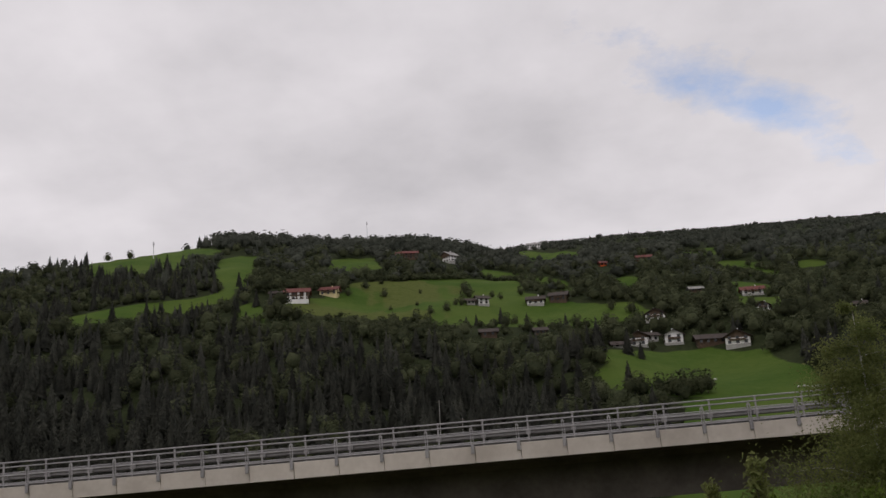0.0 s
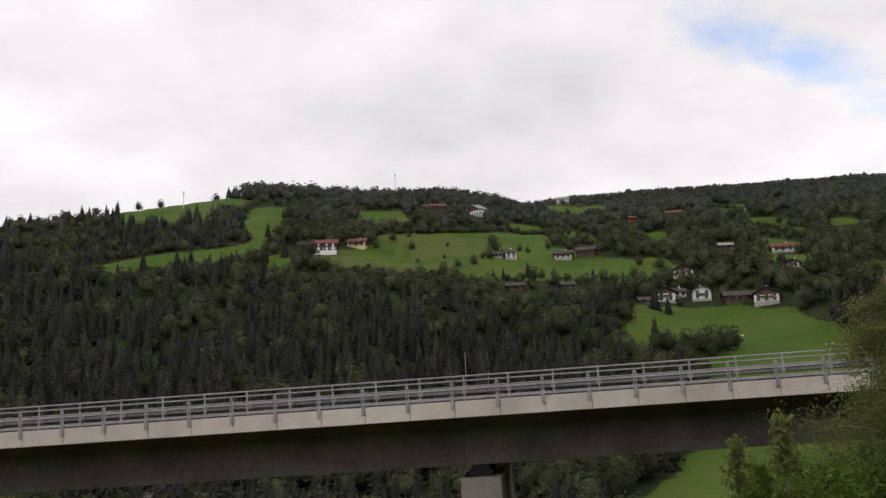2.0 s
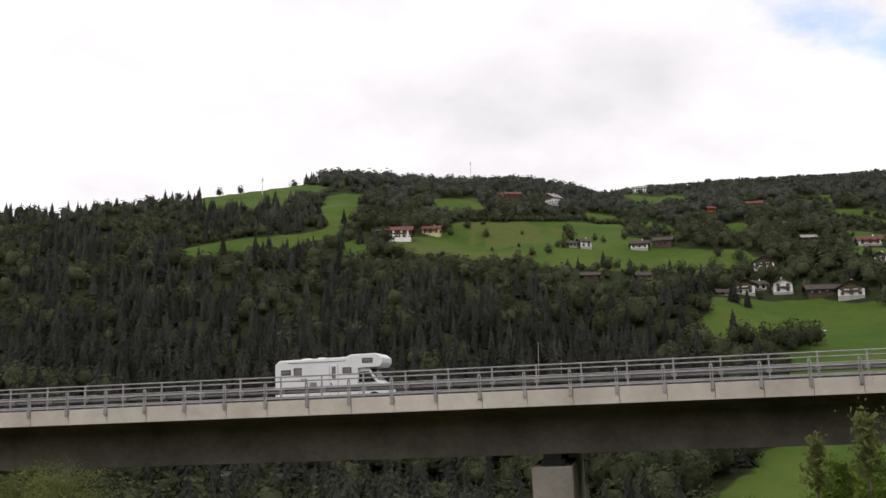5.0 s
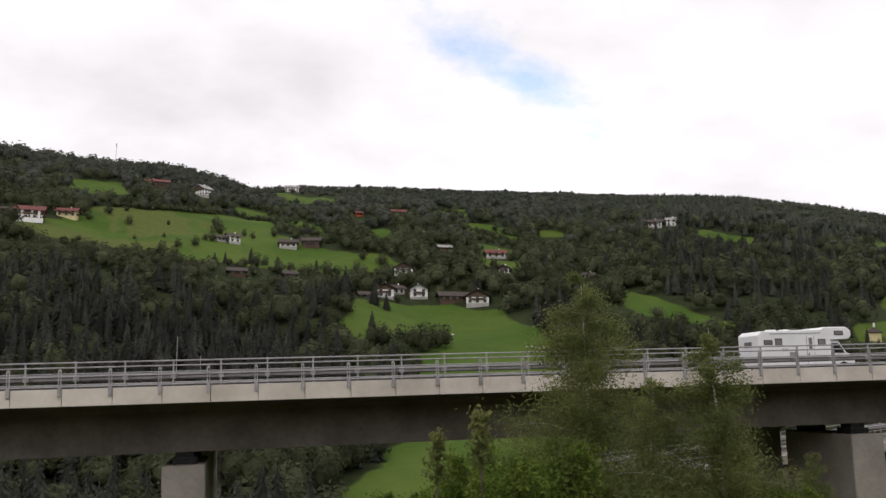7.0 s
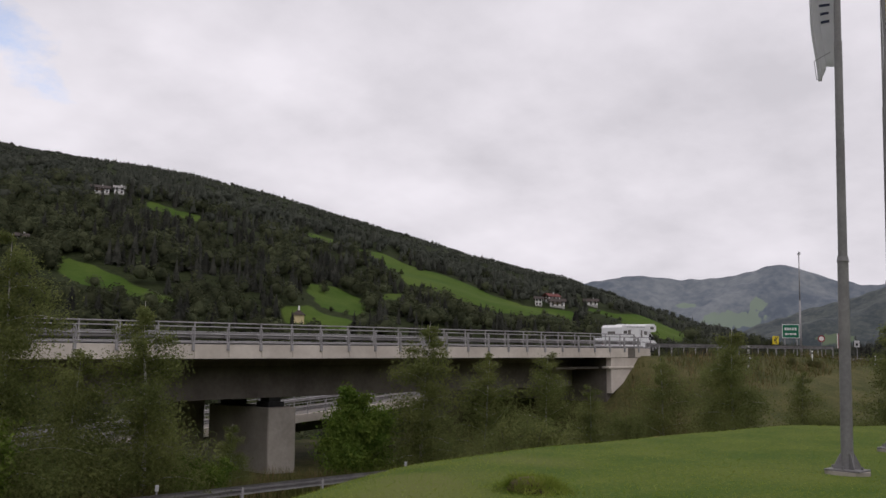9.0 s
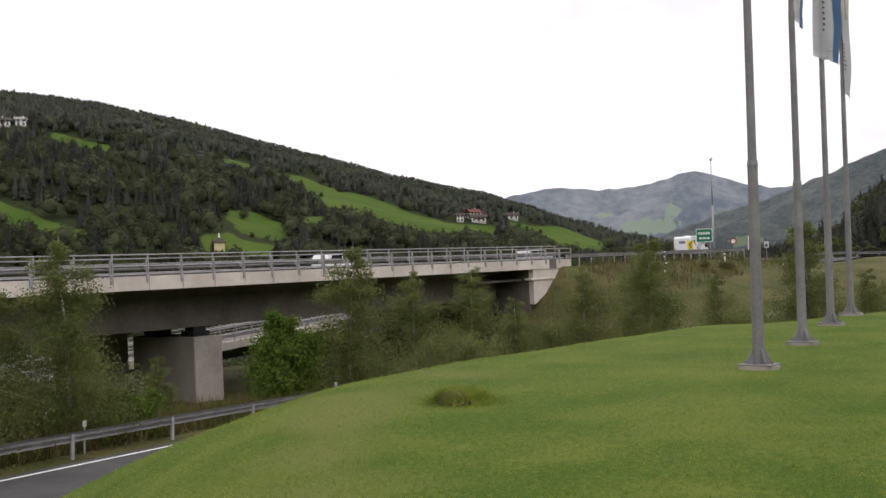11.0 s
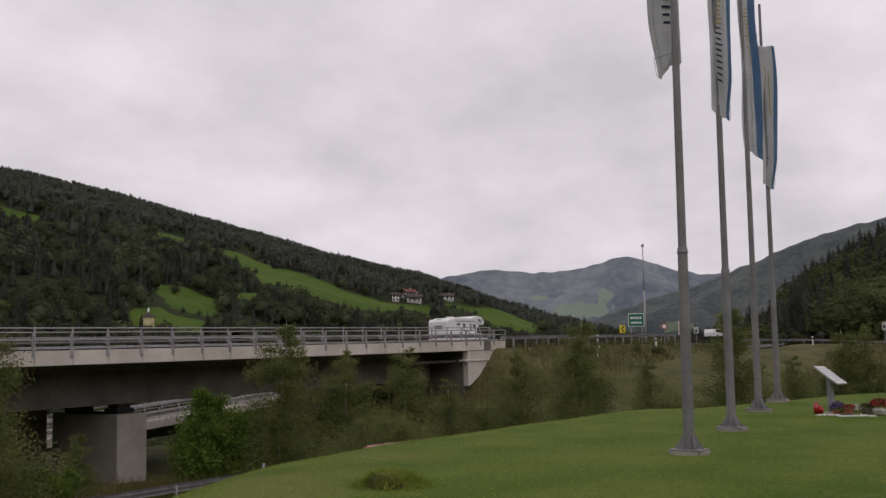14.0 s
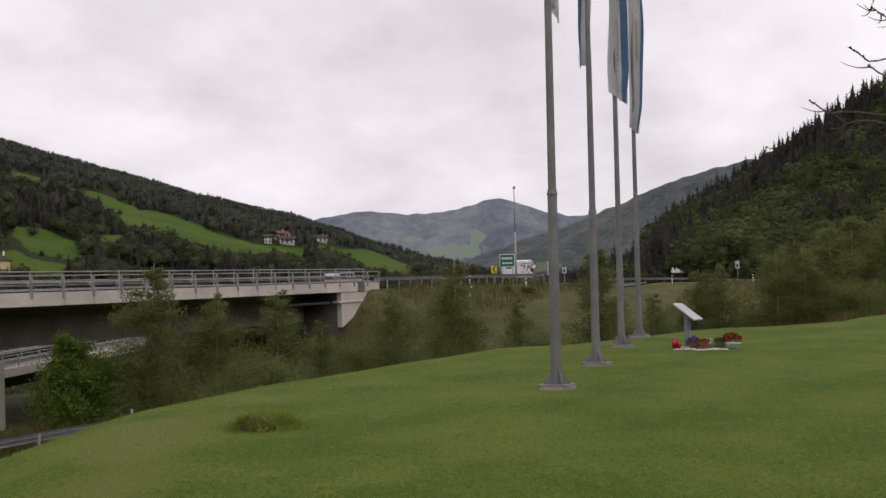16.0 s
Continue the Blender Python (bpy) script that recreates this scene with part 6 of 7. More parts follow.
def stand(tree, places):
    """Puts the tree at the first place and copies of it at the others: x, y, scale, turn."""
    for k, (x, y, sc, turn) in enumerate(places):
        m = Matrix.Translation((x, y, gz(x, y) - 0.05)) @ Matrix.Rotation(radians(turn), 4, "Z") @ Matrix.Diagonal((sc, sc, sc, 1))
        if k == 0:
            tree.matrix_basis = m
        else:
            copy_thing(tree, m)

tall_birch = leafy("birch_tree", 11, 9.0, 6.2, 36000, 0.068, BIRCH, BIRCHBARK, 0.06, 0.45, 1.4, "tall broad birch with airy light green leaves")
stand(tall_birch, [(12.6, 28.6, 1.0, 0)])
cone_birch = leafy("birch_tree", 12, 7.0, 5.0, 20000, 0.066, BIRCH, BIRCHBARK, 0.05, 0.4, 1.25, "young conical birch with drooping twigs beside the road")
stand(cone_birch, [(17.6, 28.6, 1.05, 0), (33.9, 31.2, 1.1, 130), (41.5, 18.6, 1.0, 60), (50.5, 8.6, 0.85, 200), (48.8, 13.2, 1.05, 20), (15.2, 29.8, 0.8, 220), (21.9, 29.8, 0.42, 75), (57.5, 3.9, 1.0, 15), (61.0, 3.0, 1.1, 95), (60.5, 1.4, 1.15, 170), (64.0, 0.6, 1.2, 255)])
wide_birch = leafy("birch_tree", 13, 6.0, 4.6, 14000, 0.066, BIRCH, BIRCHBARK, 0.03, 0.3, 1.5, "bushy young birch on rough grass")
stand(wide_birch, [(37.6, 30.2, 1.06, 0), (41.4, 28.9, 0.98, 80), (44.2, 23.4, 0.92, 170), (40.8, 25.8, 0.7, 250), (55.0, 5.0, 1.1, 40), (58.0, 2.5, 1.25, 300), (62.0, -1.5, 1.3, 120), (55.5, 12.0, 0.7, 30), (47.5, 21.5, 1.05, 210), (51.0, 19.0, 0.75, 20), (66.0, -6.0, 1.4, 10), (53.0, 3.0, 0.8, 90), (51.4, 7.7, 0.98, 330), (51.8, 4.5, 0.95, 75), (52.4, 3.1, 0.9, 145)])
maple = leafy("maple_tree", 19, 4.5, 4.2, 19000, 0.11, MAPLE, BARK, 0.03, 0.1, 1.9, "dense round young maple with bright green leaves")
stand(maple, [(30.9, 32.1, 1.04, 0)])
bush = leafy("willow_bush", 15, 2.6, 4.0, 15000, 0.062, BIRCH, BARK, 0.03, 0.2, 2.4, "spreading olive green willow bush", 4)
stand(bush, [(32.4, 23.6, 1.2, 0), (46.5, 27.0, 0.85, 90), (-19.2, 34.0, 1.0, 160), (45.0, 17.5, 0.75, 300), (53.0, 15.5, 0.7, 30), (57.5, 8.5, 0.8, 130), (44.0, 20.5, 0.8, 230), (52.6, 0.6, 0.9, 240), (49.0, 17.0, 0.9, 300), (59.0, 12.0, 0.8, 60), (62.0, 6.0, 0.9, 10)])
sapling = leafy("maple_bush", 16, 3.4, 3.6, 9000, 0.11, MAPLE, BARK, 0.03, 0.05, 1.8, "leafy maple bush with pale green shoots", 4)
stand(sapling, [(8.2, 26.0, 0.95, 0), (6.3, 27.0, 0.66, 70), (10.3, 27.6, 1.1, 200), (19.4, 28.0, 0.6, 20)])
slim = leafy("maple_sapling", 17, 4.5, 1.6, 240, 0.14, BIRCH, BARK, 0.66, 0.0, 1.6, "slim maple sapling with a tuft of leaves")
stand(slim, [(7.77, 24.8, 1.0, 0), (6.53, 25.2, 0.86, 120)])


def undergrowth():
    """Bushes and young trees on the valley floor behind the bridge."""
    n = 2600
    az, d = RS.uniform(-40, 62, n), np.exp(RS.uniform(math.log(58), math.log(230), n))
    x, y = d * np.sin(np.radians(az)), d * np.cos(np.radians(az))
    s, off = along(x, y)
    keep = (off > np.where(x < 12, 21.8, 52)) & ~under_meadow(x, y) & ~((off < 46) & (s > 15)) & (on_meadow(x, y) == 0) & ~((s > 55) & (off < 60))
    keep &= off_lane(x, y)
    x, y, d = x[keep], y[keep], d[keep]
    con = RS.uniform(0, 1, len(x)) < 0.12
    h = np.where(con, RS.uniform(4, 10, len(x)), RS.uniform(2.0, 6, len(x))) * np.where(off[keep] < 40, 0.5, 1.0)
    plant("valley_bushes", MIDBRO, x[~con], y[~con], h[~con], 1.35, BROAD, "dense bushes on the valley floor", 91)
    plant("valley_spruces", CONIFERS, x[con], y[con], h[con], 1.2, SPRUCE, "young spruces on the valley floor", 92)


undergrowth()


def hedgerows():
    """Rows of bushes and small trees between the fields."""
    lines = [[(29, 765), (45, 748), (58, 715), (67, 694), (76, 674), (84, 655)], [(209, 712), (219, 697), (220, 666), (221, 637), (226, 628)],
             [(-58, 668), (-42, 668), (-25, 681), (-8, 711), (4, 728), (16, 742)], [(232, 688), (236, 658), (249, 655)], [(199, 817), (218, 826), (238, 812)]]
    x, y = [], []
    for pts in lines:
        for (x0, y0), (x1, y1) in zip(pts, pts[1:]):
            n = max(2, int(math.hypot(x1 - x0, y1 - y0) / 1.7))
            u = np.arange(n) / n
            x.append(x0 + (x1 - x0) * u + RS.normal(0, 1.3, n))
            y.append(y0 + (y1 - y0) * u + RS.normal(0, 1.3, n))
    x, y = np.concatenate(x), np.concatenate(y)
    plant("hedgerow", MIDBRO, x, y, RS.uniform(3.0, 6.5, len(x)), 1.5, BROAD, "dark leafy hedgerows between the meadows", 94)


hedgerows()


def bank_shrubs():
    """Low shrubs and tall herbs on the rough bank between the lawn and the junction."""
    n = 2600
    az, d = RS.uniform(46, 97, n), RS.uniform(34, 112, n)
    x, y = d * np.sin(np.radians(az)), d * np.cos(np.radians(az))
    s, off = along(x, y)
    keep = (y - crest_line(x) > 6) & (road_strip(x, y) > 6) & (off < -2.0) & (waves(x, y, 16, 95) + RS.uniform(-0.4, 0.4, n) > -0.05)
    keep &= y < np.interp(x, SHOULDER_X, SHOULDER_Y) - 2.5
    x, y = x[keep], y[keep]
    plant("bank_shrub", MIDBRO, x, y, RS.uniform(0.35, 1.3, len(x)), 1.9, BANKLEAF, "low olive shrubs and herbs on the rough bank", 96)


bank_shrubs()


# ---- single trees in the meadows and on the hilltop ----
def field_tree(seed, h, mat=BROAD, con=False):
    rs = np.random.RandomState(seed)
    root = new("spruce_tree" if con else "field_tree")
    tagged(root, "dark single spruce on the meadow slope" if con else "round leafy tree standing in the meadow", "tree", "meadow trees")
    bm = bmesh.new()
    tube(bm, (0, 0, -0.5), (0, 0, h * 0.6), 0.03 * h * 0.6, 0.01 * h, sides=7)
    part("trunk", bm, BARK, root)
    v, f, n = conifer_shape(rs, 200, 0.24) if con else broad_shape(rs, 420, True, 0.12)
    me = raw_mesh("crown", v * np.array([h * 1.25, h * 1.25, h]), f, [SPRUCE if con else mat])
    crown_normals(me, n, np.full(len(v), 0.5))
    ob = new("crown", me)
    ob.parent = root
    return root


FIELD = [field_tree(201 + k, 8.0) for k in range(3)] + [field_tree(205, 14.0, SPRUCE, True)]
SPOTS = [(-58, 640, 0, 1.0), (-2, 570, 1, 0.9), (-48, 655, 1, 0.7), (8, 590, 2, 0.9), (-12, 562, 0, 0.8), (92, 640, 1, 1.1), (98, 560, 2, 1.1), (108, 548, 0, 1.2), (66, 700, 0, 0.8), (84, 445, 3, 0.95), (89, 440, 3, 0.7),
         (83, 380, 0, 1.2), (86, 376, 1, 1.3), (89, 374, 2, 1.5), (92, 373, 0, 1.5), (95, 374, 1, 1.2), (98, 374, 2, 1.45), (101, 375, 0, 1.3), (90, 368, 2, 1.1), (30, 548, 3, 0.8), (38, 545, 1, 0.9), (-140, 610, 3, 0.8), (-118, 560, 3, 0.9), (560, 520, 3, 1.0), (575, 500, 0, 1.0), (360, 410, 0, 1.0),
         (-300, 800, 0, 1.2), (-285, 815, 1, 1.3), (-20, 640, 2, 0.5), (230, 700, 0, 0.9), (215, 690, 1, 0.9),
         (-131, 576, 3, 1.0), (-127, 549, 3, 0.7), (-112, 504, 3, 0.8), (-107, 514, 0, 0.8), (4, 590, 1, 0.7), (11, 667, 2, 1.1), (-38, 589, 0, 0.45), (-21, 597, 1, 0.5), (9, 530, 3, 0.55), (15, 535, 3, 0.55), (32, 529, 0, 1.2), (43, 519, 3, 0.75),
         (65, 522, 3, 0.7), (71, 521, 2, 1.3), (90, 535, 1, 1.1), (107, 531, 0, 1.2), (72, 386, 3, 1.05), (75, 384, 1, 1.4), (77, 381, 0, 1.1), (101, 469, 2, 0.8), (67, 429, 0, 0.6), (-192, 521, 3, 0.9), (-177, 535, 3, 0.8), (-171, 541, 3, 0.7),
         (-68, 618, 1, 0.9), (-3, 523, 0, 0.8), (-117, 589, 2, 0.9), (63, 777, 0, 1.1), (80, 719, 1, 1.0), (96, 709, 2, 1.1), (52, 824, 1, 1.2), (135, 540, 0, 1.0), (149, 539, 2, 1.1), (176, 497, 1, 1.0), (174, 573, 0, 0.9), (111, 573, 2, 0.9),
         (70, 740, 0, 0.9), (74, 733, 2, 1.0), (86, 715, 1, 0.8), (58, 795, 2, 1.0), (30, 640, 1, 0.8), (35, 628, 0, 0.7), (50, 640, 2, 1.0), (64, 634, 1, 1.1), (84, 622, 0, 1.0), (90, 626, 2, 1.1),
         (12, 649, 1, 1.5), (14, 640, 2, 1.2), (-20, 546, 0, 1.1), (-13, 538, 2, 1.0), (-44, 626, 1, 1.0), (43, 510, 2, 1.2), (60, 512, 0, 1.0), (171, 524, 1, 1.1), (193, 556, 2, 1.1)]
used = set()
for x_, y_, kind_, sc_ in SPOTS:
    m_ = Matrix.Translation((x_, y_, gz(x_, y_) - 0.2)) @ Matrix.Rotation(x_ * 1.7, 4, "Z") @ Matrix.Diagonal((sc_, sc_, sc_, 1))
    if kind_ in used:
        copy_thing(FIELD[kind_], m_)
    else:
        FIELD[kind_].matrix_basis = m_
        used.add(kind_)

# ---- vehicles ----
def wheel(root, x, y, r, w):
    hub = new("wheel")
    hub.parent = root
    hub.location = (x, y, r)
    bm = bmesh.new()
    tube(bm, (0, -w / 2, 0), (0, w / 2, 0), r, sides=24)
    part("tyre", bm, RUBBER, hub)
    for sgn in (-1, 1):
        bm = bmesh.new()
        tube(bm, (0, sgn * w * 0.4, 0), (0, sgn * (w / 2 + 0.012), 0), r * 0.62, r * 0.5, sides=16)
        part("rim", bm, CHROME, hub)


def panel(root, name, mat, x0, x1, z0, z1, y, thick=0.03, label="", bevel=0.01):
    bm = bmesh.new()
    box(bm, x0, min(y, y + thick), z0, x1, max(y, y + thick), z1, bevel)
    return part(name, bm, mat, root, label)


def shell(outline, half, bevel):
    bm = bmesh.new()
    prism(bm, outline, -half, half)
    bmesh.ops.bevel(bm, geom=list(bm.edges), offset=bevel, segments=3, affect="EDGES", profile=0.5, clamp_overlap=True)
    return bm


def motorhome(label, body, cab, windows, door, stripes, vents, wheels, length, tall):
    root = new("motorhome")
    tagged(root, label, "motorhome")
    part("body", shell(body, 1.13, 0.06), WHITE, root, smooth_faces=False)
    part("cab", shell(cab, 0.98, 0.05), WHITE, root)
    for x0, x1, z0, z1 in windows:
        for y, th in ((-1.13, -0.025), (1.13, 0.025)):
            win = panel(root, "window", BLACK, x0, x1, z0, z1, y, th)
            panel(win, "pane", TINTED, x0 + 0.05, x1 - 0.05, z0 + 0.05, z1 - 0.05, y + th * 0.7, th * 0.6)
    dx0, dx1 = door
    d = panel(root, "door", WHITE, dx0, dx1, 0.5, 2.3, -1.13, -0.02)
    panel(d, "door_window", TINTED, dx0 + 0.12, dx1 - 0.12, 1.45, 2.2, -1.15, -0.015)
    for x0, x1 in ((dx0 - 0.03, dx0), (dx1, dx1 + 0.03)):
        panel(d, "door_seal", GREYTRIM, x0, x1, 0.5, 2.3, -1.13, -0.012)
    panel(root, "awning_rail", GREYTRIM, dx0 - 2.6, dx1 + 0.5, 2.47, 2.51, -1.13, -0.03)
    panel(root, "belt_line", GREYTRIM, 0.1, cab[0][0], 0.92, 0.95, -1.13, -0.012)
    panel(root, "service_hatch", GREYTRIM, 2.15, 2.6, 1.02, 1.36, -1.13, -0.008)
    panel(d, "handle", BLACK, dx0 + 0.05, dx0 + 0.12, 1.15, 1.3, -1.15, -0.03)
    for pts in stripes:
        for y0, y1 in ((-1.142, -1.131), (1.131, 1.142)):
            bm = bmesh.new()
            prism(bm, pts, y0, y1)
            part("stripe", bm, NAVY, root, "dark printed swoosh")
    for x0, x1, z in vents:
        bm = bmesh.new()
        box(bm, x0, -0.3, z, x1, 0.3, z + 0.12, 0.04)
        part("roof_vent", bm, WHITE, root)
    panel(root, "skirt", GREYTRIM, 0.1, cab[0][0], 0.32, 0.52, -1.11, -0.01)
    bm = bmesh.new()
    box(bm, -0.06, -1.05, 0.4, 0.04, 1.05, 0.62, 0.03)
    part("rear_bumper", bm, GREYTRIM, root)
    for y in (-0.98, 0.98):
        bm = bmesh.new()
        box(bm, -0.03, y - 0.06, 0.75, 0.02, y + 0.06, 1.15, 0.01)
        part("tail_light", bm, REDPAINT, root)
    bm = bmesh.new()
    box(bm, -0.025, -0.42, 1.72, 0.01, 0.42, 2.05, 0.01)
    part("rear_window", bm, TINTED, root)
    c = cab
    for y0, y1 in ((-1.0, -0.975), (0.975, 1.0)):
        bm = bmesh.new()
        prism(bm, [(c[1][0] + 0.1, 1.25), (c[1][0] + 0.1, 1.85), (c[2][0] - 0.02, 1.85), (c[3][0] - 0.12, 1.25)], y0, y1)
        part("cab_window", bm, GLASS, root)
    bm = bmesh.new()
    a, b = Vector((c[2][0], 0, c[2][1])), Vector((c[3][0], 0, c[3][1]))
    n = Vector((b.z - a.z, 0, a.x - b.x)).normalized() * -0.02
    vs = [a.lerp(b, 0.06) + n, a.lerp(b, 0.94) + n]
    q = [bm.verts.new(p + Vector((0, sy * 0.88, 0))) for p in vs for sy in (-1, 1)]
    bm.faces.new((q[0], q[1], q[3], q[2]))
    bmesh.ops.solidify(bm, geom=bm.faces[:], thickness=0.02)
    part("windscreen", bm, GLASS, root)
    bm = bmesh.new()
    box(bm, c[4][0] - 0.25, -1.0, 0.32, c[4][0] + 0.06, 1.0, 0.62, 0.05)
    part("front_bumper", bm, GREYTRIM, root)
    for sy in (-1, 1):
        bm = bmesh.new()
        box(bm, c[2][0] - 0.05, sy * 1.0 - 0.02, 1.3, c[2][0] + 0.1, sy * 1.25, 1.62, 0.03)
        part("mirror", bm, BLACK, root)
        for wx in wheels:
            wheel(root, wx, sy * 0.9, 0.34, 0.22)
    # bring the whole shell to its true length, wheels kept round
    k = length / max(p[0] for p in cab)
    for ob in root.children_recursive:
        if ob.name.split(".")[0] == "wheel":
            ob.location.x *= k
        elif ob.name.split(".")[0] not in ("tyre", "rim"):
            ob.data.transform(Matrix.Diagonal((k, 1, tall, 1)))
    return root


camper_a = motorhome("white alcove motorhome with square windows driving on the bridge",
                     [(0, 0.45), (0, 2.42), (0.28, 2.66), (4.45, 2.72), (4.75, 2.84), (6.3, 2.84), (6.62, 2.6), (6.64, 2.3), (6.45, 2.08), (5.15, 2.02), (5.12, 0.45)],
                     [(5.0, 0.42), (5.0, 2.05), (5.75, 2.05), (6.3, 1.28), (6.86, 1.02), (6.9, 0.42)],
                     [(0.38, 1.0, 1.82, 2.12), (1.18, 1.68, 1.7, 2.2), (4.2, 4.75, 1.75, 2.12), (5.4, 6.05, 2.33, 2.6)], (3.42, 3.9),
                     [[(1.6, 1.42), (1.72, 1.5), (1.62, 1.58), (1.7, 1.58), (1.86, 1.5), (1.74, 1.42)], [(1.8, 1.42), (1.92, 1.5), (1.82, 1.58), (1.92, 1.58), (2.06, 1.5), (1.94, 1.42)]],
                     [(1.4, 1.9, 2.66), (2.4, 2.8, 2.67)], (1.7, 6.05), 6.35, 0.96)
camper_b = motorhome("white alcove motorhome with rounded nose and dark swooshes",
                     [(0, 0.45), (0, 2.45), (0.2, 2.66), (0.95, 2.7), (1.1, 2.82), (3.2, 2.84), (4.3, 2.76), (5.0, 2.95), (5.9, 3.02), (6.6, 2.9), (7.05, 2.55), (7.1, 2.3), (6.9, 2.12), (5.65, 2.04), (5.6, 0.45)],
                     [(5.5, 0.42), (5.5, 2.07), (6.2, 2.07), (6.7, 1.28), (7.15, 1.02), (7.2, 0.42)],
                     [(1.6, 2.25, 2.05, 2.25), (2.75, 3.25, 1.8, 2.25), (4.75, 5.3, 1.7, 2.15), (5.8, 6.35, 2.45, 2.68)], (4.05, 4.5),
                     [[(2.2, 1.75), (3.4, 1.5), (4.2, 1.2), (5.4, 0.95), (5.4, 1.0), (4.2, 1.28), (3.3, 1.6)], [(5.6, 2.3), (6.4, 2.25), (6.75, 2.5), (6.6, 2.75), (6.68, 2.5), (6.35, 2.32)], [(1.5, 2.4), (5.2, 2.42), (5.9, 2.2), (5.9, 2.24), (5.25, 2.46), (1.5, 2.43)]],
                     [(0.1, 0.6, 2.66), (2.0, 2.6, 2.84)], (1.9, 6.4), 6.05, 0.92)


def car(label, outline, glass, half, wheels, mat, cat="car"):
    root = new(cat)
    tagged(root, label, cat)
    part("body", shell(outline, half, 0.05), mat, root)
    for pts in glass:
        for y0, y1 in ((-half - 0.012, -half + 0.02), (half - 0.02, half + 0.012)):
            bm = bmesh.new()
            prism(bm, pts, y0, y1)
            part("side_window", bm, GLASS, root)
    for sy in (-1, 1):
        for wx in wheels:
            wheel(root, wx, sy * (half - 0.1), 0.32, 0.2)
    return root


white_car = car("white estate car driving ahead on the motorway", [(0, 0.35), (0, 0.95), (0.25, 1.42), (2.6, 1.45), (3.3, 1.0), (4.3, 0.82), (4.4, 0.35)],
                [[(0.4, 0.95), (0.5, 1.35), (1.5, 1.37), (1.5, 0.95)], [(1.6, 0.95), (1.6, 1.37), (2.5, 1.37), (3.05, 0.97)]], 0.86, (0.8, 3.5), WHITE)
grey_car = car("light grey car standing beyond the bridge end", [(0, 0.35), (0, 0.95), (0.25, 1.42), (2.6, 1.45), (3.3, 1.0), (4.3, 0.82), (4.4, 0.35)],
               [[(0.4, 0.95), (0.5, 1.35), (1.5, 1.37), (1.5, 0.95)], [(1.6, 0.95), (1.6, 1.37), (2.5, 1.37), (3.05, 0.97)]], 0.86, (0.8, 3.5), PANELGREY)
grey_car.matrix_basis = BRIDGE_POSE @ Matrix.Translation((79, 12.2, -0.36))


def red_van():
    root = car("red delivery van with a ribbed roof on the slip road", [(0, 0.35), (0, 1.62), (0.12, 1.82), (0.4, 1.88), (3.9, 1.9), (4.25, 1.86), (4.95, 1.15), (5.55, 0.98), (5.6, 0.35)],
               [[(0.35, 1.05), (0.35, 1.6), (1.6, 1.62), (1.6, 1.05)], [(1.75, 1.05), (1.75, 1.62), (3.2, 1.62), (3.2, 1.05)], [(3.4, 1.05), (3.4, 1.62), (4.2, 1.62), (4.65, 1.05)]], 0.95, (1.0, 4.7), REDPAINT, "van")
    for k in range(5):
        bm = bmesh.new()
        box(bm, 0.5, -0.62 + 0.31 * k - 0.04, 1.885, 3.7, -0.62 + 0.31 * k + 0.04, 1.915, 0.01)
        part("roof_rib", bm, REDPAINT, root)
    bm = bmesh.new()
    box(bm, 3.35, -0.3, 1.89, 3.75, 0.3, 1.96, 0.02)
    part("roof_hatch", bm, PANELGREY, root)
    bm = bmesh.new()
    q = [bm.verts.new(p) for p in ((4.32, -0.82, 1.82), (4.32, 0.82, 1.82), (4.95, 0.86, 1.19), (4.95, -0.86, 1.19))]
    bm.faces.new(q)
    bmesh.ops.solidify(bm, geom=bm.faces[:], thickness=-0.02)
    part("windscreen", bm, GLASS, root)
    for sy in (-0.7, 0.7):
        bm = bmesh.new()
        box(bm, 5.45, sy - 0.15, 0.7, 5.62, sy + 0.15, 0.92, 0.03)
        part("headlight", bm, PETALWHITE, root)
    return root


VAN = red_van()


def sheep(x, y):
    """Pale grazing sheep far up the meadow."""
    root = new("sheep")
    root.matrix_basis = Matrix.Translation((x, y, gz(x, y))) @ Matrix.Rotation(x, 4, "Z")
    tagged(root, "white sheep grazing on the meadow", "sheep", "grazing sheep")
    bm = bmesh.new()
    bmesh.ops.create_icosphere(bm, subdivisions=2, radius=0.5)
    bm.transform(Matrix.Translation((0, 0, 0.75)) @ Matrix.Diagonal((1.25, 0.7, 0.7, 1)))
    part("fleece", bm, PETALWHITE, root)
    bm = bmesh.new()
    bmesh.ops.create_icosphere(bm, subdivisions=1, radius=0.18)
    bm.transform(Matrix.Translation((0.75, 0, 0.6)) @ Matrix.Diagonal((1.4, 0.8, 0.9, 1)))
    part("head", bm, PETALWHITE, root)
    for lx in (-0.35, 0.35):
        for ly in (-0.18, 0.18):
            bm = bmesh.new()
            tube(bm, (lx, ly, -0.05), (lx, ly, 0.5), 0.05, 0.06, sides=6)
            part("leg", bm, SOIL, root)


for sx_, sy_ in ((135.7, 370.9), (138.0, 371.3), (139.3, 370.2), (141.4, 370.0), (143.3, 370.5), (113.0, 406.5)):
    sheep(sx_, sy_)


# ---- what moves ----
def on_deck(s, off=9.0):
    return BRIDGE_POSE @ Matrix.Translation((s, off, -0.36))


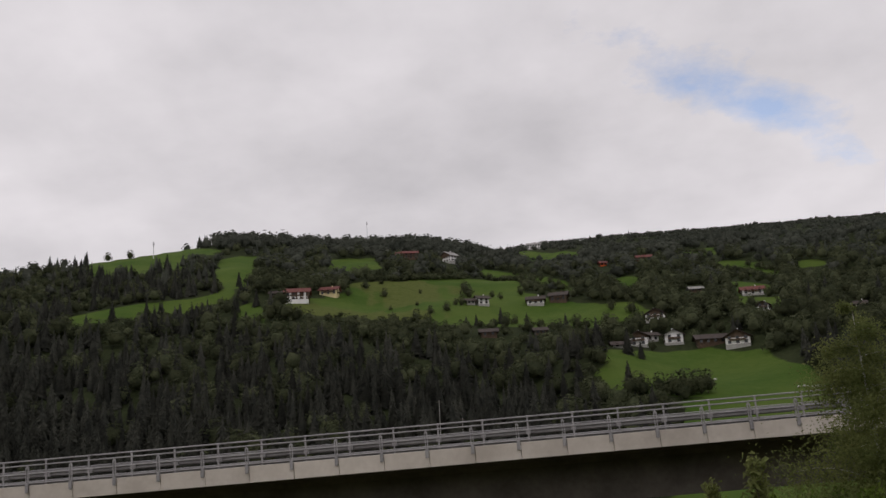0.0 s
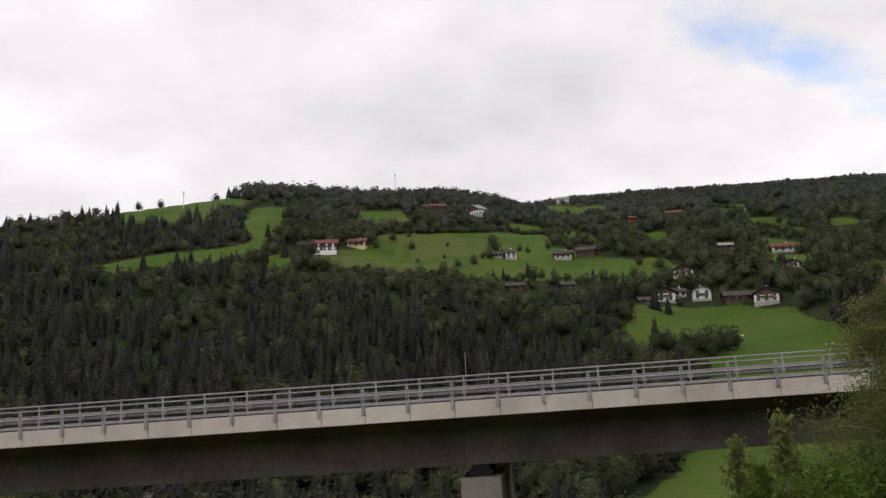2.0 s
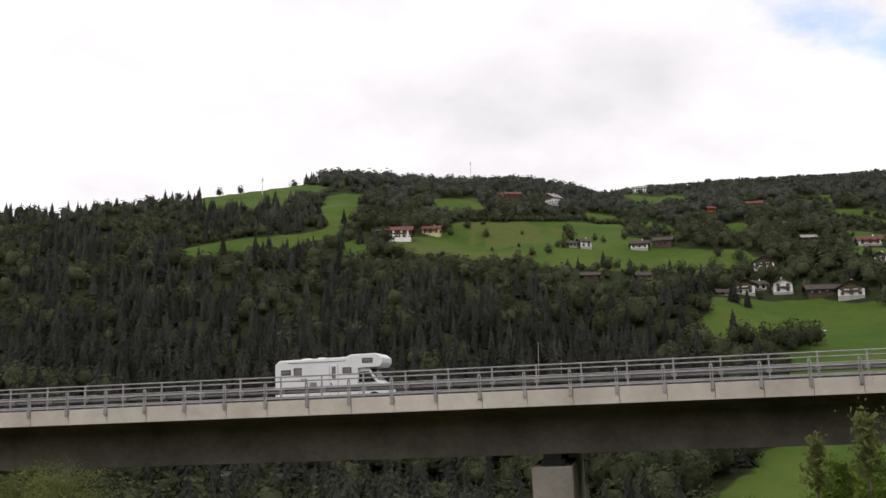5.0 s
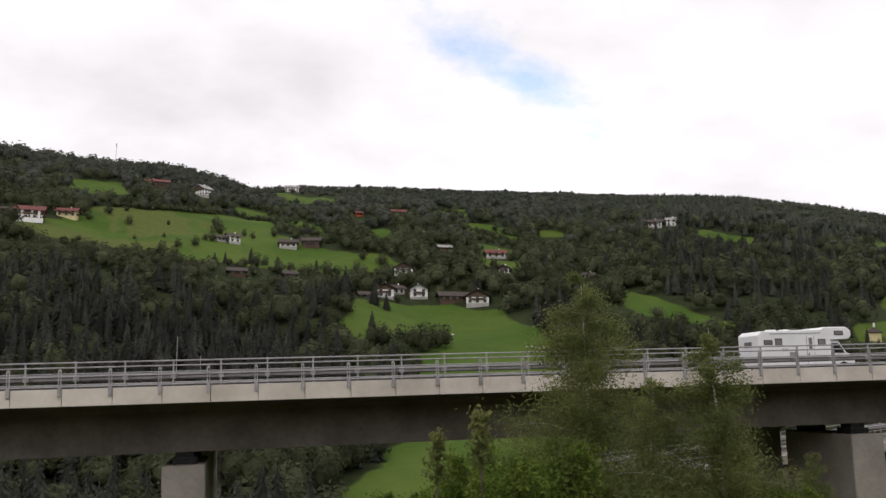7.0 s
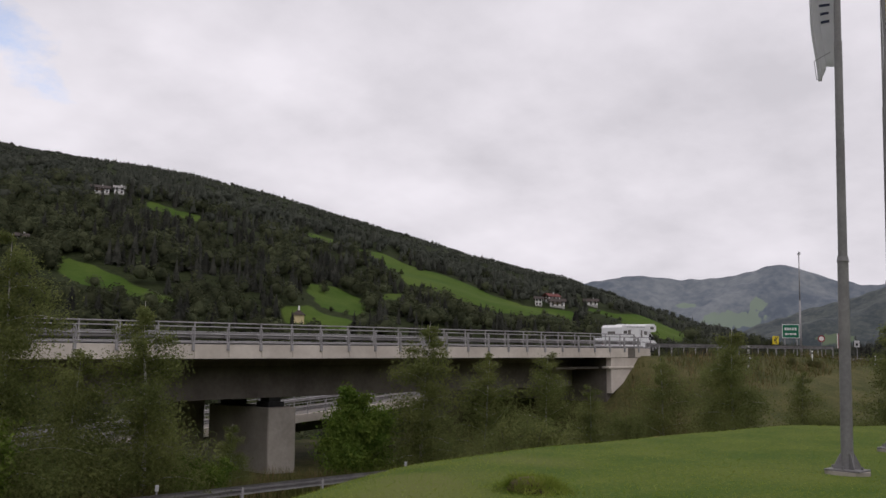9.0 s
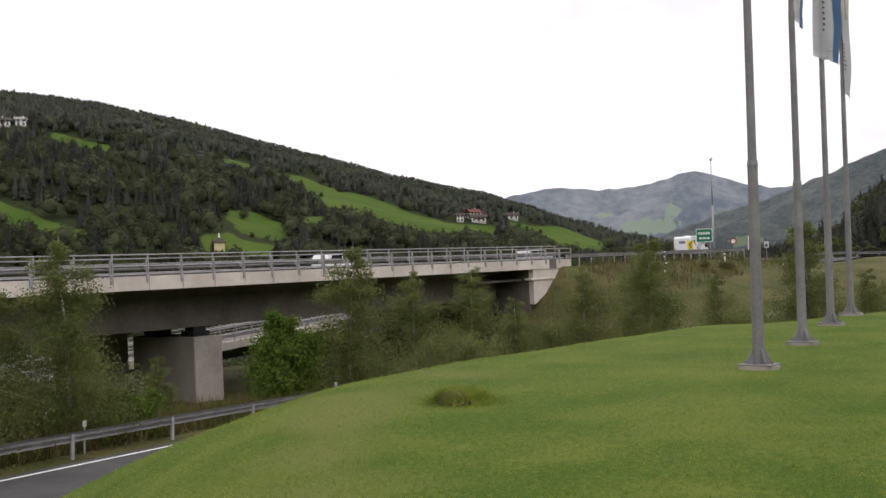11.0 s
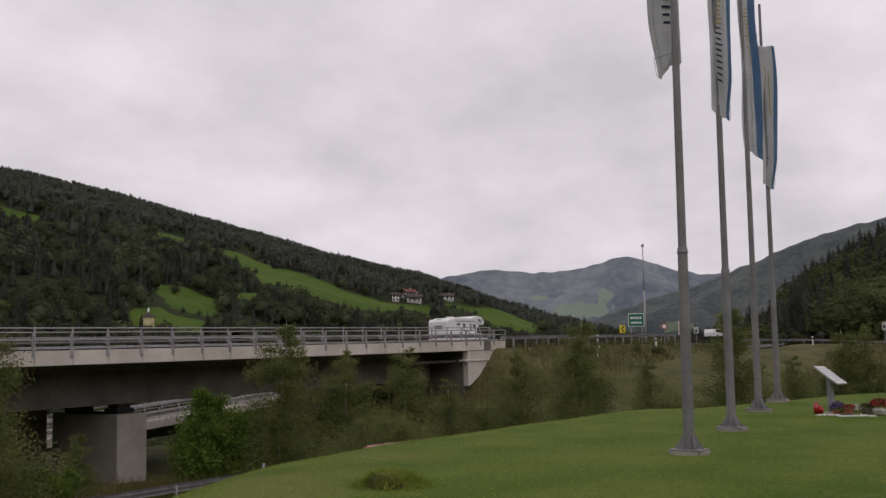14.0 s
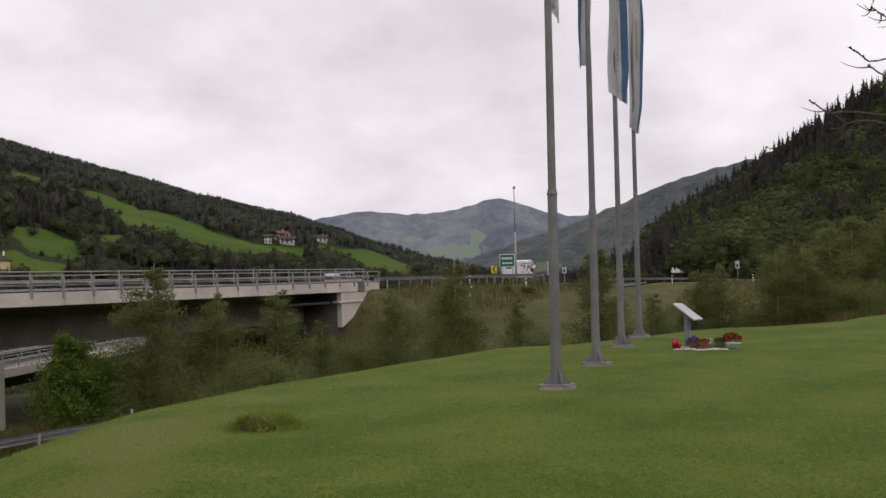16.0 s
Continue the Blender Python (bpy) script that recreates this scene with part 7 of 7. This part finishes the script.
def receding(bearing, d, turn):
    """On the motorway where it swings away towards the mountains."""
    a = radians(bearing)
    return Matrix.Translation((d * math.sin(a), d * math.cos(a), 1.65 + d * 0.0335)) @ Matrix.Rotation(radians(turn), 4, "Z")


def van_at(x):
    slope = math.atan(0.16 - 0.0024 * x)
    return Matrix.Translation((x, float(slip_middle(x)) - 1.8, -2.99)) @ Matrix.Rotation(math.pi + slope, 4, "Z")


# how each flag is turned about its pole in the last four seconds, every half second
SWAY = [(150, 165, 175, 180, 178, 165, 130, 95, 80), (50, 100, 40, 15, 20, 75, 55, 45, 120), (10, 70, 60, 45, 50, 50, 30, 22, 45), (60, 40, 30, 35, 20, 35, 15, 50, 25)]


def motions():
    walk(camper_a, [(t, on_deck(s)) for t, s in ((0.0, -133.0), (4.0, -39.2), (5.8, 3.0), (6.0, 7.7), (7.0, 31.3), (8.0, 54.3), (8.5, 65.3), (9.0, 76.2), (9.5, 86.6))] +
         [(12.5, receding(73.1, 175, 6)), (13.0, receding(73.8, 205, 9)), (14.0, receding(74.7, 252, 11)), (16.0, receding(75.4, 330, 11))])
    walk(camper_b, [(t, on_deck(27.45 + 22.0 * (t - 12.0))) for t in (0.0, 4.0, 8.0, 12.0, 16.0)])
    walk(white_car, [(t, on_deck(92.0 + 31.0 * (t - 12.4))) for t in (0.0, 4.0, 8.0, 12.0, 16.0)])
    walk(VAN, [(0.0, van_at(46.0)), (12.9, van_at(46.0)), (13.5, van_at(40.6)), (14.0, van_at(33.0)), (14.5, van_at(25.2)), (15.0, van_at(16.8)), (15.5, van_at(8.9)), (16.0, van_at(1.0))])
    rs = random.Random(12)
    for k, f in enumerate(FLAGS):
        turns = SWAY[k]
        base = Matrix.Translation(f.location) @ Matrix.Rotation(-math.atan2(f.location.x, f.location.y), 4, "Z")
        rows = []
        for j in range(33):
            t = j / 2
            turn = turns[j - 24] if j >= 24 else turns[0] + 22 * math.sin(0.9 * j + k * 1.3) * (1 - j / 24)
            rows.append((t, base @ Matrix.Rotation(radians(turn), 4, "Z") @ Matrix.Rotation(radians(rs.uniform(-1.0, 1.0)), 4, "Y")))
        walk(f, rows)


motions()
